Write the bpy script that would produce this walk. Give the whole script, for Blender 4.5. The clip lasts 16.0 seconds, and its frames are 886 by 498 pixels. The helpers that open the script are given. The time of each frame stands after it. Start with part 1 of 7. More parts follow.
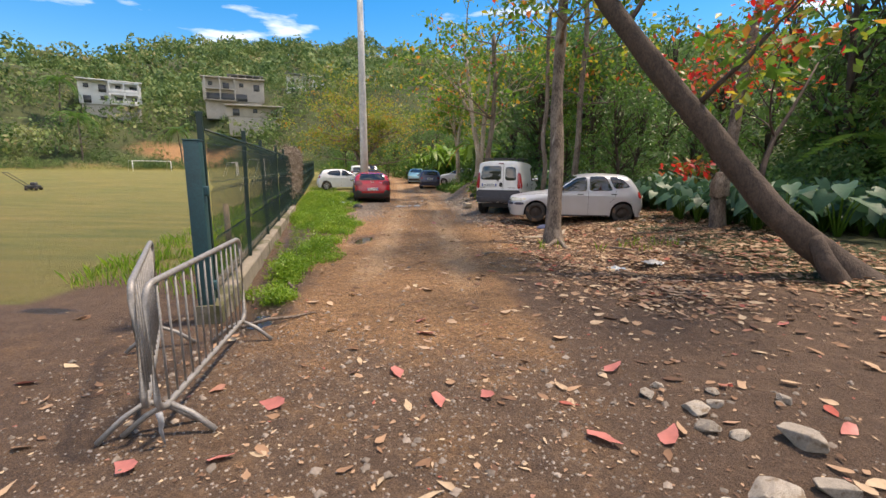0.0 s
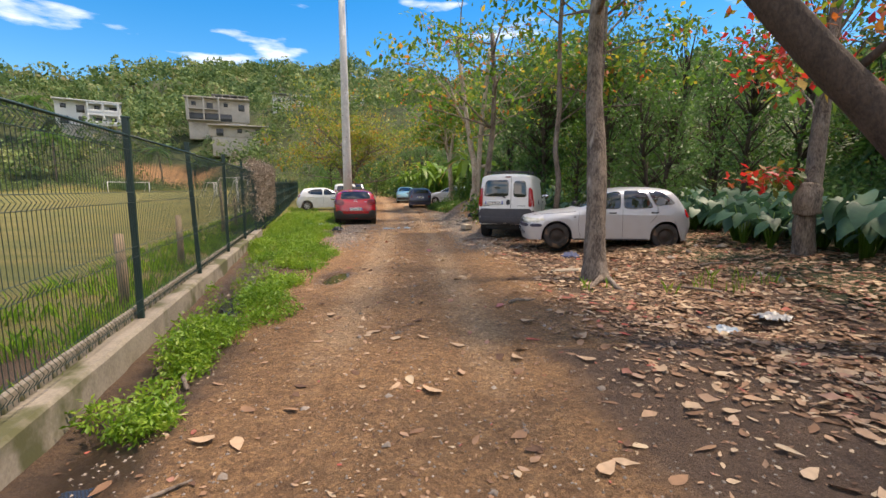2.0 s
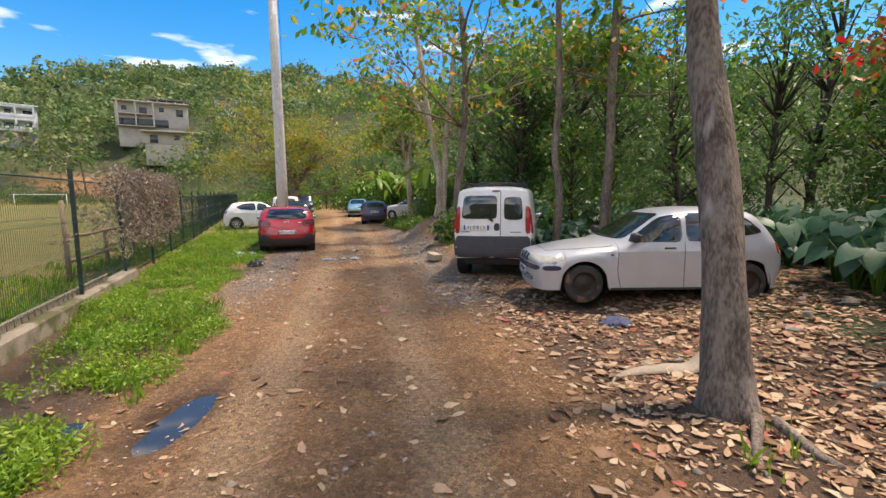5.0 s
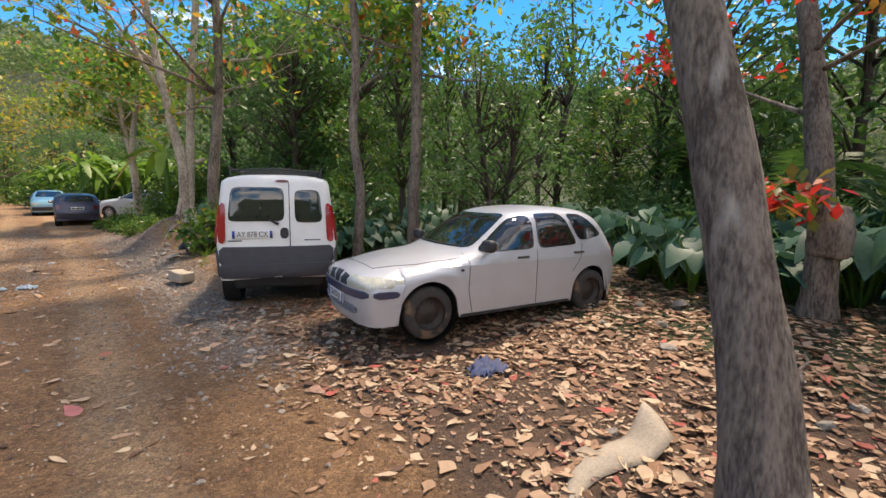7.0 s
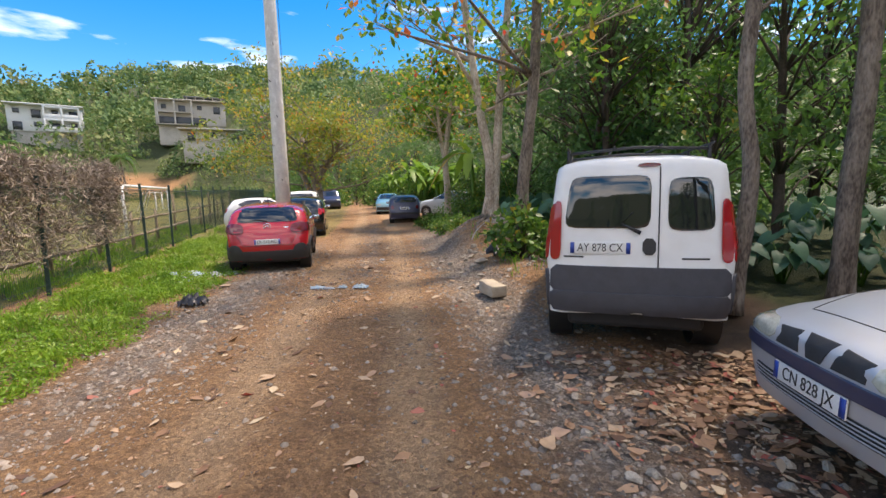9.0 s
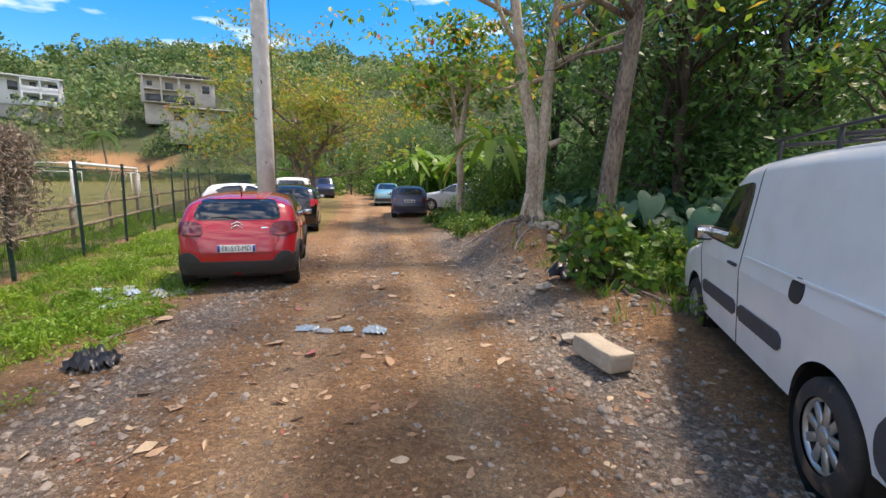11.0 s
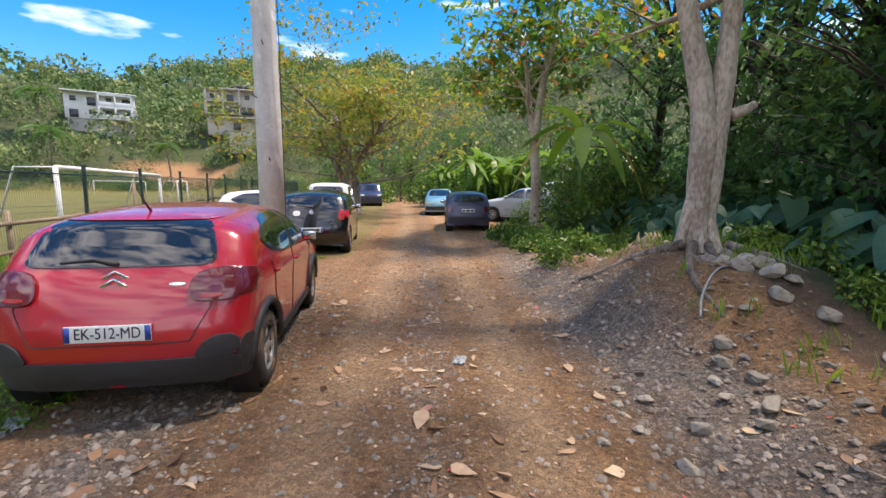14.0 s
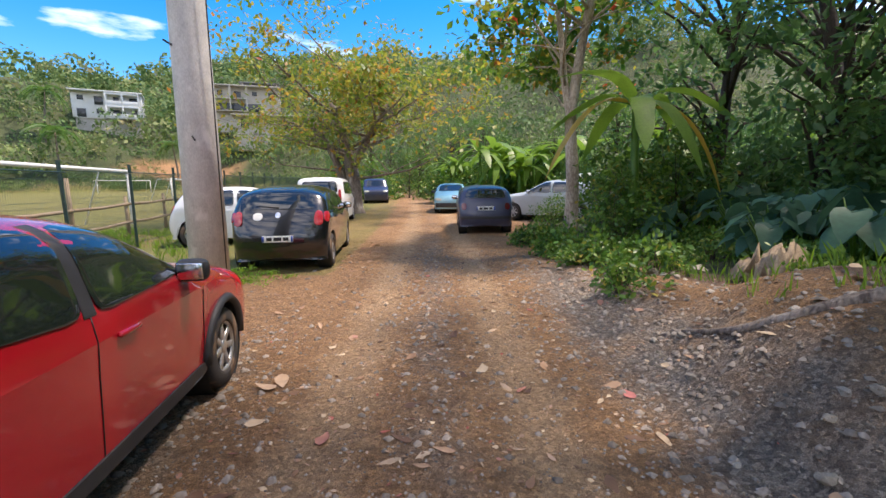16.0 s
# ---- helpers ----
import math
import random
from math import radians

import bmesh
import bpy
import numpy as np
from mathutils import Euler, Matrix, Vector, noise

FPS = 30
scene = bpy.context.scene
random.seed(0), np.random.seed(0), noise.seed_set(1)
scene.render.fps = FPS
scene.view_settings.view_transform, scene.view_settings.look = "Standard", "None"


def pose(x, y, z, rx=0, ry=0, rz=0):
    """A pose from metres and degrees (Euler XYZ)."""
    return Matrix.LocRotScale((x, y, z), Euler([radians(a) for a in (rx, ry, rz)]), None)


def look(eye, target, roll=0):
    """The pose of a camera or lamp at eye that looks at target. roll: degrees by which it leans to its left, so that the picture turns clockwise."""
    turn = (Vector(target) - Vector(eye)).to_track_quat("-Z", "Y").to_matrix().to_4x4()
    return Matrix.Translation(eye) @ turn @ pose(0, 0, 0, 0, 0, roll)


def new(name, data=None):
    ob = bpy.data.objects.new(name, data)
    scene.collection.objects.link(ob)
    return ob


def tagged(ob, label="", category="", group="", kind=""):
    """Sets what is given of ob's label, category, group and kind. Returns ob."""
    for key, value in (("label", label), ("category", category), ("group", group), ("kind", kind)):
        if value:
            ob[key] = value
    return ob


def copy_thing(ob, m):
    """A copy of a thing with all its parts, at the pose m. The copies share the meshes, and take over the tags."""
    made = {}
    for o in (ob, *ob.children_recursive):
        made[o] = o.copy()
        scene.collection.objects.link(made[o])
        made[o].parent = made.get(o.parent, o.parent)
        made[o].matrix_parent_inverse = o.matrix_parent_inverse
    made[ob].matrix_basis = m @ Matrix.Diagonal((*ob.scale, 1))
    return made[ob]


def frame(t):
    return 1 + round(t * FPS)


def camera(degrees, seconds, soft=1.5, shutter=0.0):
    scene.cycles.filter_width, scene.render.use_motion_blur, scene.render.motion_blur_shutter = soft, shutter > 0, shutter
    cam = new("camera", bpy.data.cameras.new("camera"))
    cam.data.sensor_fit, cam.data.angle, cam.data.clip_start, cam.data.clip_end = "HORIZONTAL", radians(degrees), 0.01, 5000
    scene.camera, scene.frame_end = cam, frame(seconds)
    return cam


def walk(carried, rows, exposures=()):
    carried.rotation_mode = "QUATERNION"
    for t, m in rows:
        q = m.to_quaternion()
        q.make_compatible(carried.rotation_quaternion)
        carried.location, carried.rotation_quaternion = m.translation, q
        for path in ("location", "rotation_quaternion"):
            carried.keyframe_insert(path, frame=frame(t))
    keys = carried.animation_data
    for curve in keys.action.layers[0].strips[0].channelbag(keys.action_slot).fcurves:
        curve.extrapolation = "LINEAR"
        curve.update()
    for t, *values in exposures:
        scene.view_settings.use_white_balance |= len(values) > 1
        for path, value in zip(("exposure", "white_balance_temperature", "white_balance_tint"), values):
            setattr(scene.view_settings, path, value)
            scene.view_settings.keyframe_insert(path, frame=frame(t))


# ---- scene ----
cam = camera(90.2, 16.0)
PATH = [
    (0, (1.267, -0.815, 1.639), (1.09, 1.144, 1.28), 0.3),
    (0.5, (1.155, -0.15, 1.537), (0.985, 1.808, 1.169), 0.4),
    (1, (0.996, 0.531, 1.494), (0.842, 2.494, 1.144), 0.5),
    (1.5, (0.921, 1.18, 1.508), (0.779, 3.149, 1.192), -0.2),
    (2, (0.819, 1.874, 1.511), (0.689, 3.85, 1.237), -0.2),
    (2.5, (0.712, 2.587, 1.516), (0.588, 4.568, 1.275), -0.5),
    (3, (0.676, 3.257, 1.547), (0.553, 5.241, 1.324), -0.5),
    (3.2, (0.627, 3.51, 1.511), (0.506, 5.494, 1.29), -0.4),
    (5.3, (0.476, 6.274, 1.726), (0.645, 8.252, 1.486), -0.7),
    (5.5, (0.46, 6.523, 1.702), (0.78, 8.482, 1.457), -0.3),
    (6, (0.421, 7.09, 1.704), (1.117, 8.949, 1.456), -0.1),
    (6.5, (0.46, 7.71, 1.68), (1.317, 9.5, 1.431), -0.4),
    (7, (0.476, 8.333, 1.674), (1.527, 10.016, 1.423), 0.6),
    (7.5, (0.505, 8.988, 1.642), (1.559, 10.666, 1.374), 2.0),
    (7.8, (0.461, 9.368, 1.616), (1.348, 11.137, 1.327), 0.9),
    (8, (0.418, 9.605, 1.635), (1.191, 11.429, 1.356), 0.8),
    (8.3, (0.386, 9.952, 1.612), (0.864, 11.873, 1.326), -0.4),
    (8.5, (0.342, 10.213, 1.605), (0.557, 12.183, 1.334), -1.3),
    (8.7, (0.307, 10.434, 1.623), (0.207, 12.415, 1.367), -1.6),
    (10.8, (-0.614, 13.253, 1.592), (-0.675, 15.232, 1.304), 0.6),
    (11, (-0.7, 13.498, 1.653), (-0.762, 15.475, 1.358), 0.7),
    (11.5, (-0.9, 14.15, 1.642), (-0.965, 16.128, 1.357), 0.8),
    (12, (-0.992, 14.818, 1.628), (-1.139, 16.793, 1.348), 0.7),
    (12.5, (-1.137, 15.494, 1.6), (-1.34, 17.464, 1.322), 0.7),
    (13, (-1.192, 16.149, 1.614), (-1.437, 18.115, 1.336), 0.5),
    (13.5, (-1.293, 16.763, 1.603), (-1.578, 18.723, 1.33), 0.3),
    (14, (-1.388, 17.425, 1.599), (-1.679, 19.385, 1.33), 0.1),
    (14.5, (-1.462, 18.122, 1.591), (-1.761, 20.081, 1.322), 0.2),
    (15, (-1.576, 18.802, 1.595), (-1.875, 20.76, 1.322), -0.0),
    (15.5, (-1.661, 19.455, 1.586), (-1.98, 21.41, 1.311), -0.4),
    (16, (-1.799, 20.148, 1.546), (-2.144, 22.096, 1.257), -0.7),
]
walk(cam, [(t, look(e, g, r)) for t, e, g, r in PATH], exposures=[(0, 0.82, 7800, 17), (5.5, 0.9, 7700, 17), (8.5, 1.03, 7400, 17), (12.0, 1.0, 7000, 17), (16.0, 1.1, 6900, 18)])

# ---- light ----
SUN_AZ, SUN_EL = 62.0, 66.0
world = bpy.data.worlds.new("sky")
scene.world = world
world.use_nodes = True
wn, wl = world.node_tree.nodes, world.node_tree.links
wn.clear()
sky = wn.new("ShaderNodeTexSky")
sky.sky_type, sky.sun_disc = "NISHITA", False
sky.sun_elevation, sky.sun_rotation = radians(SUN_EL), radians(SUN_AZ)
sky.air_density, sky.dust_density, sky.ozone_density = 1.0, 0.3, 3.0
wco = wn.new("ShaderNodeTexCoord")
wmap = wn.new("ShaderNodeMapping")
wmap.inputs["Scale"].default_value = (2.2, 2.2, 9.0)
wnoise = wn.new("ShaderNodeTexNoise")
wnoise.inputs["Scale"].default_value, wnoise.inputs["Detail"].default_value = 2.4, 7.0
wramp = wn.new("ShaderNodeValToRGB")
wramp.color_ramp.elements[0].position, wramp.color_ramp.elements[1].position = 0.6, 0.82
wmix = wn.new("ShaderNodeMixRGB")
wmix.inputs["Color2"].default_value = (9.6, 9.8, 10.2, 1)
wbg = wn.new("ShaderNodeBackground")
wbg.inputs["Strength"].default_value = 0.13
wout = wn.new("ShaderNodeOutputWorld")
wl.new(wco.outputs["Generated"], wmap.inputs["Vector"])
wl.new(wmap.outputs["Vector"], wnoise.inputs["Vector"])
# broken cloud added towards the unseen south as fill light, clear blue north
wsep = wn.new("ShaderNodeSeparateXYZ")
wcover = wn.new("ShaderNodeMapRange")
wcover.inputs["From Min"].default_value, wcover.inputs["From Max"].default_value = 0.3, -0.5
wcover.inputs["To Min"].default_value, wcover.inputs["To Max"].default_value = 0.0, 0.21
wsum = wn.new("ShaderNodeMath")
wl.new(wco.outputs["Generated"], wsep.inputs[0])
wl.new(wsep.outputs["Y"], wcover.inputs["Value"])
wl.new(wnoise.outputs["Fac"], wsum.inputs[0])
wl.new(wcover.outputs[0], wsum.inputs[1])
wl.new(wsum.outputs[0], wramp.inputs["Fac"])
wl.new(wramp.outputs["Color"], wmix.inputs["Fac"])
whsv = wn.new("ShaderNodeHueSaturation")
whsv.inputs["Saturation"].default_value = 1.5
wl.new(sky.outputs["Color"], whsv.inputs["Color"])
wl.new(whsv.outputs["Color"], wmix.inputs["Color1"])
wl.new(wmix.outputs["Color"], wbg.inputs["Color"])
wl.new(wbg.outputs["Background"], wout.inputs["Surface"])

sun_data = bpy.data.lights.new("sun", "SUN")
sun_data.energy, sun_data.angle, sun_data.color = 3.4, radians(6.0), (1.0, 0.91, 0.79)
sun = new("sun", sun_data)
_az, _el = radians(SUN_AZ), radians(SUN_EL)
sun_way = Vector((math.sin(_az) * math.cos(_el), math.cos(_az) * math.cos(_el), math.sin(_el)))
sun.matrix_world = look(sun_way * 60, (0, 0, 0))

# ---- materials ----


def nodes_of(name):
    m = bpy.data.materials.new(name)
    m.use_nodes = True
    nt = m.node_tree
    b = nt.nodes["Principled BSDF"]
    return m, nt.nodes, nt.links, b


def mat(name, c1, c2=None, rough=0.7, metal=0.0, scale=6.0, fine=60.0, bump=0.15, dist=0.02, coat=0.0, spots=None, spot_at=0.62, stretch=(1, 1, 1), random_by=None, vary=0.0, band=(0.38, 0.7)):
    """A surface of two colours mixed by coarse and fine noise, with fine relief; spots: a third colour in patches."""
    m, n, l, b = nodes_of(name)
    c2 = c2 or tuple(v * 0.75 for v in c1)
    co = n.new("ShaderNodeTexCoord")
    mp = n.new("ShaderNodeMapping")
    mp.inputs["Scale"].default_value = stretch
    l.new(co.outputs["Object"], mp.inputs["Vector"])
    a = n.new("ShaderNodeTexNoise")
    a.inputs["Scale"].default_value, a.inputs["Detail"].default_value, a.inputs["Roughness"].default_value = scale, 6, 0.65
    f = n.new("ShaderNodeTexNoise")
    f.inputs["Scale"].default_value, f.inputs["Detail"].default_value = fine, 4
    for t in (a, f):
        l.new(mp.outputs["Vector"], t.inputs["Vector"])
    mx = n.new("ShaderNodeMath")
    mx.operation = "MULTIPLY_ADD"
    mx.inputs[1].default_value, mx.inputs[2].default_value = 0.5, 0.0
    l.new(f.outputs["Fac"], mx.inputs[0])
    ad = n.new("ShaderNodeMath")
    ad.operation = "MULTIPLY_ADD"
    ad.inputs[1].default_value = 0.6
    l.new(a.outputs["Fac"], ad.inputs[0])
    l.new(mx.outputs[0], ad.inputs[2])
    rp = n.new("ShaderNodeValToRGB")
    rp.color_ramp.elements[0].position, rp.color_ramp.elements[1].position = band
    rp.color_ramp.elements[0].color, rp.color_ramp.elements[1].color = (*c2, 1), (*c1, 1)
    l.new(ad.outputs[0], rp.inputs["Fac"])
    col = rp.outputs["Color"]
    if spots:
        s = n.new("ShaderNodeTexNoise")
        s.inputs["Scale"].default_value, s.inputs["Detail"].default_value = scale * 0.6, 8
        l.new(mp.outputs["Vector"], s.inputs["Vector"])
        sr = n.new("ShaderNodeValToRGB")
        sr.color_ramp.elements[0].position, sr.color_ramp.elements[1].position = spot_at, spot_at + 0.1
        l.new(s.outputs["Fac"], sr.inputs["Fac"])
        sm = n.new("ShaderNodeMixRGB")
        sm.inputs["Color2"].default_value = (*spots, 1)
        l.new(sr.outputs["Color"], sm.inputs["Fac"])
        l.new(col, sm.inputs["Color1"])
        col = sm.outputs["Color"]
    if vary:
        hv = n.new("ShaderNodeHueSaturation")
        src = n.new("ShaderNodeNewGeometry") if random_by == "island" else n.new("ShaderNodeObjectInfo")
        out = src.outputs["Random Per Island"] if random_by == "island" else src.outputs["Random"]
        r2 = n.new("ShaderNodeMapRange")
        r2.inputs["To Min"].default_value, r2.inputs["To Max"].default_value = 1 - vary, 1 + vary
        l.new(out, r2.inputs["Value"])
        l.new(r2.outputs[0], hv.inputs["Value"])
        l.new(col, hv.inputs["Color"])
        col = hv.outputs["Color"]
    l.new(col, b.inputs["Base Color"])
    b.inputs["Roughness"].default_value, b.inputs["Metallic"].default_value = rough, metal
    b.inputs["Coat Weight"].default_value = coat
    b.inputs["Coat Roughness"].default_value = 0.06
    if bump:
        bp = n.new("ShaderNodeBump")
        bp.inputs["Strength"].default_value, bp.inputs["Distance"].default_value = bump, dist
        l.new(ad.outputs[0], bp.inputs["Height"])
        l.new(bp.outputs["Normal"], b.inputs["Normal"])
    return m


def leaf_mat(name, stops, rough=0.45, translucent=0.35, clump=0.0, clump_scale=0.1):
    """Leaves: colour by island along a ramp, a soft gloss and light passing through."""
    m, n, l, b = nodes_of(name)
    g = n.new("ShaderNodeNewGeometry")
    rp = n.new("ShaderNodeValToRGB")
    e = rp.color_ramp.elements
    e[0].position, e[0].color = stops[0][0], (*stops[0][1], 1)
    e[1].position, e[1].color = stops[1][0], (*stops[1][1], 1)
    for p, c in stops[2:]:
        x = e.new(p)
        x.color = (*c, 1)
    co = n.new("ShaderNodeTexCoord")
    if clump:
        cn = n.new("ShaderNodeTexNoise")
        cn.inputs["Scale"].default_value, cn.inputs["Detail"].default_value = clump_scale, 3
        l.new(co.outputs["Object"], cn.inputs["Vector"])
        cr = n.new("ShaderNodeMapRange")
        cr.inputs["From Min"].default_value, cr.inputs["From Max"].default_value = 0.3, 0.7
        l.new(cn.outputs["Fac"], cr.inputs["Value"])
        cm = n.new("ShaderNodeMath")
        cm.operation = "MULTIPLY"
        cm.inputs[1].default_value = 1 - clump
        l.new(g.outputs["Random Per Island"], cm.inputs[0])
        ca = n.new("ShaderNodeMath")
        ca.operation = "MULTIPLY_ADD"
        ca.inputs[1].default_value = clump
        l.new(cr.outputs[0], ca.inputs[0])
        l.new(cm.outputs[0], ca.inputs[2])
        l.new(ca.outputs[0], rp.inputs["Fac"])
    else:
        l.new(g.outputs["Random Per Island"], rp.inputs["Fac"])
    nz = n.new("ShaderNodeTexNoise")
    nz.inputs["Scale"].default_value, nz.inputs["Detail"].default_value = 22, 4
    l.new(co.outputs["Object"], nz.inputs["Vector"])
    mr = n.new("ShaderNodeMapRange")
    mr.inputs["To Min"].default_value, mr.inputs["To Max"].default_value = 0.7, 1.3
    l.new(nz.outputs["Fac"], mr.inputs["Value"])
    hv = n.new("ShaderNodeHueSaturation")
    l.new(mr.outputs[0], hv.inputs["Value"])
    l.new(rp.outputs["Color"], hv.inputs["Color"])
    l.new(hv.outputs["Color"], b.inputs["Base Color"])
    b.inputs["Roughness"].default_value = rough
    if translucent:
        tr = n.new("ShaderNodeBsdfTranslucent")
        l.new(hv.outputs["Color"], tr.inputs["Color"])
        mx = n.new("ShaderNodeMixShader")
        mx.inputs["Fac"].default_value = translucent
        l.new(b.outputs[0], mx.inputs[1])
        l.new(tr.outputs[0], mx.inputs[2])
        l.new(mx.outputs[0], n["Material Output"].inputs["Surface"])
    return m


def plain(name, c, rough=0.5, metal=0.0, coat=0.0, spec=0.5):
    m, n, l, b = nodes_of(name)
    b.inputs["Base Color"].default_value = (*c, 1)
    b.inputs["Roughness"].default_value, b.inputs["Metallic"].default_value, b.inputs["Coat Weight"].default_value = rough, metal, coat
    b.inputs["Specular IOR Level"].default_value = spec
    return m


def paint(name, c, dust=(0.3, 0.24, 0.17), amount=0.25, metal=0.0, rough=0.3, coat=0.45):
    """Car paint under clear coat, with dust that thickens in patches and low down."""
    m, n, l, b = nodes_of(name)
    co = n.new("ShaderNodeTexCoord")
    nz = n.new("ShaderNodeTexNoise")
    nz.inputs["Scale"].default_value, nz.inputs["Detail"].default_value = 3.5, 8
    l.new(co.outputs["Object"], nz.inputs["Vector"])
    sp = n.new("ShaderNodeSeparateXYZ")
    l.new(co.outputs["Object"], sp.inputs[0])
    mr = n.new("ShaderNodeMapRange")
    mr.inputs["From Min"].default_value, mr.inputs["From Max"].default_value = 0.75, 0.15
    l.new(sp.outputs["Z"], mr.inputs["Value"])
    ad = n.new("ShaderNodeMath")
    ad.operation = "MULTIPLY_ADD"
    ad.inputs[1].default_value = 0.55
    l.new(mr.outputs[0], ad.inputs[0])
    l.new(nz.outputs["Fac"], ad.inputs[2])
    rp = n.new("ShaderNodeMapRange")
    rp.inputs["From Min"].default_value, rp.inputs["From Max"].default_value = 0.45, 1.15
    rp.inputs["To Max"].default_value = amount * 2.2
    l.new(ad.outputs[0], rp.inputs["Value"])
    mx = n.new("ShaderNodeMixRGB")
    mx.inputs["Color1"].default_value, mx.inputs["Color2"].default_value = (*c, 1), (*dust, 1)
    l.new(rp.outputs[0], mx.inputs["Fac"])
    l.new(mx.outputs["Color"], b.inputs["Base Color"])
    rr = n.new("ShaderNodeMapRange")
    rr.inputs["To Min"].default_value, rr.inputs["To Max"].default_value = rough, 0.75
    l.new(rp.outputs[0], rr.inputs["Value"])
    l.new(rr.outputs[0], b.inputs["Roughness"])
    b.inputs["Metallic"].default_value = metal
    cw = n.new("ShaderNodeMapRange")
    cw.inputs["To Min"].default_value, cw.inputs["To Max"].default_value = coat, 0.0
    l.new(rp.outputs[0], cw.inputs["Value"])
    l.new(cw.outputs[0], b.inputs["Coat Weight"])
    b.inputs["Coat Roughness"].default_value = 0.05
    return m


M_RED = paint("red_paint", (0.42, 0.006, 0.016), amount=0.012, rough=0.22, coat=1.0)
M_SILVER = paint("silver_paint", (0.5, 0.515, 0.54), amount=0.12, metal=0.25, rough=0.36)
M_WHITE = paint("white_paint", (0.78, 0.78, 0.76), amount=0.16, rough=0.4)
M_BLACKP = paint("black_paint", (0.006, 0.006, 0.008), amount=0.004, rough=0.2, coat=1.0)
M_BLUE = paint("dark_blue_paint", (0.022, 0.03, 0.075), amount=0.06)
M_CYAN = paint("pale_blue_paint", (0.2, 0.42, 0.52), amount=0.14)
M_GREYP = paint("grey_paint", (0.45, 0.48, 0.5), amount=0.15)
M_TRIM = mat("black_plastic", (0.035, 0.035, 0.037), (0.022, 0.022, 0.023), rough=0.6, scale=12, fine=200, bump=0.08, dist=0.002)
M_GREYTRIM = mat("grey_plastic", (0.065, 0.065, 0.075), (0.045, 0.045, 0.052), rough=0.65, scale=8, fine=200, bump=0.08, dist=0.002)
M_TYRE = mat("tyre_rubber", (0.05, 0.042, 0.036), (0.025, 0.023, 0.022), rough=0.85, scale=9, fine=90, bump=0.3, dist=0.004, spots=(0.16, 0.1, 0.06), spot_at=0.52)
M_RIM = mat("silver_rim", (0.55, 0.55, 0.54), (0.4, 0.38, 0.35), rough=0.35, metal=0.7, bump=0.05)
M_STEEL = mat("black_steel_rim", (0.03, 0.028, 0.027), (0.06, 0.04, 0.03), rough=0.6, metal=0.3, bump=0.05)
M_CHROME = plain("chrome", (0.7, 0.7, 0.72), 0.12, 1.0)
M_GLASS = plain("car_glass", (0.012, 0.015, 0.016), 0.03, 0.0, 0.6, 0.7)
M_LAMP_RED = plain("red_lamp", (0.35, 0.01, 0.015), 0.12, 0.0, 0.8)
M_LAMP_DARK = plain("dark_red_lamp", (0.12, 0.006, 0.01), 0.1, 0.0, 0.9)
M_LAMP_CLEAR = mat("clear_lamp", (0.55, 0.54, 0.44), (0.36, 0.36, 0.3), rough=0.1, coat=1.0, scale=14, bump=0.0)
M_PLATE = mat("plate_white", (0.78, 0.78, 0.75), (0.66, 0.66, 0.63), rough=0.4, bump=0.03)
M_PLATEBLUE = plain("plate_blue", (0.02, 0.06, 0.32), 0.4)
M_INK = plain("black_ink", (0.012, 0.012, 0.012), 0.5)
M_BARK = mat("grey_brown_bark", (0.25, 0.2, 0.158), (0.075, 0.055, 0.043), rough=0.92, scale=7, fine=46, band=(0.44, 0.64), bump=1.0, dist=0.04, stretch=(1, 1, 0.3), spots=(0.38, 0.33, 0.28), spot_at=0.6)
M_BARKD = mat("dark_bark", (0.10, 0.072, 0.055), (0.035, 0.026, 0.02), rough=0.9, scale=6, fine=40, bump=0.9, dist=0.03, stretch=(1, 1, 0.5))
M_BARKP = mat("pale_bark", (0.54, 0.46, 0.37), (0.24, 0.18, 0.135), rough=0.85, scale=2.5, fine=30, band=(0.44, 0.64), bump=0.8, dist=0.025, stretch=(1, 1, 0.4), spots=(0.13, 0.09, 0.065), spot_at=0.6)
M_LEAF = leaf_mat("almond_leaves", [(0.0, (0.06, 0.155, 0.022)), (0.48, (0.125, 0.265, 0.032)), (0.78, (0.26, 0.35, 0.045)), (0.91, (0.55, 0.42, 0.05)), (0.97, (0.58, 0.2, 0.045)), (1.0, (0.6, 0.075, 0.045))], translucent=0.55)
M_LEAFO = leaf_mat("autumn_leaves", [(0.0, (0.08, 0.17, 0.025)), (0.4, (0.2, 0.27, 0.035)), (0.66, (0.38, 0.34, 0.05)), (0.86, (0.46, 0.2, 0.04)), (1.0, (0.5, 0.08, 0.03))], translucent=0.55, clump=0.45, clump_scale=0.7)
M_LEAFR = leaf_mat("red_leaves", [(0.0, (0.08, 0.14, 0.02)), (0.3, (0.2, 0.2, 0.03)), (0.5, (0.5, 0.13, 0.03)), (0.7, (0.6, 0.05, 0.03)), (1.0, (0.62, 0.025, 0.03))], translucent=0.45)
M_FOREST = leaf_mat("forest_leaves", [(0.0, (0.05, 0.115, 0.025)), (0.6, (0.091, 0.195, 0.039)), (1.0, (0.169, 0.273, 0.058))], translucent=0.5, clump=0.4, clump_scale=0.6)
M_FEATHER = leaf_mat("feathery_leaves", [(0.0, (0.06, 0.14, 0.04)), (0.7, (0.11, 0.225, 0.06)), (1.0, (0.19, 0.31, 0.09))], translucent=0.5, clump=0.4, clump_scale=0.6)
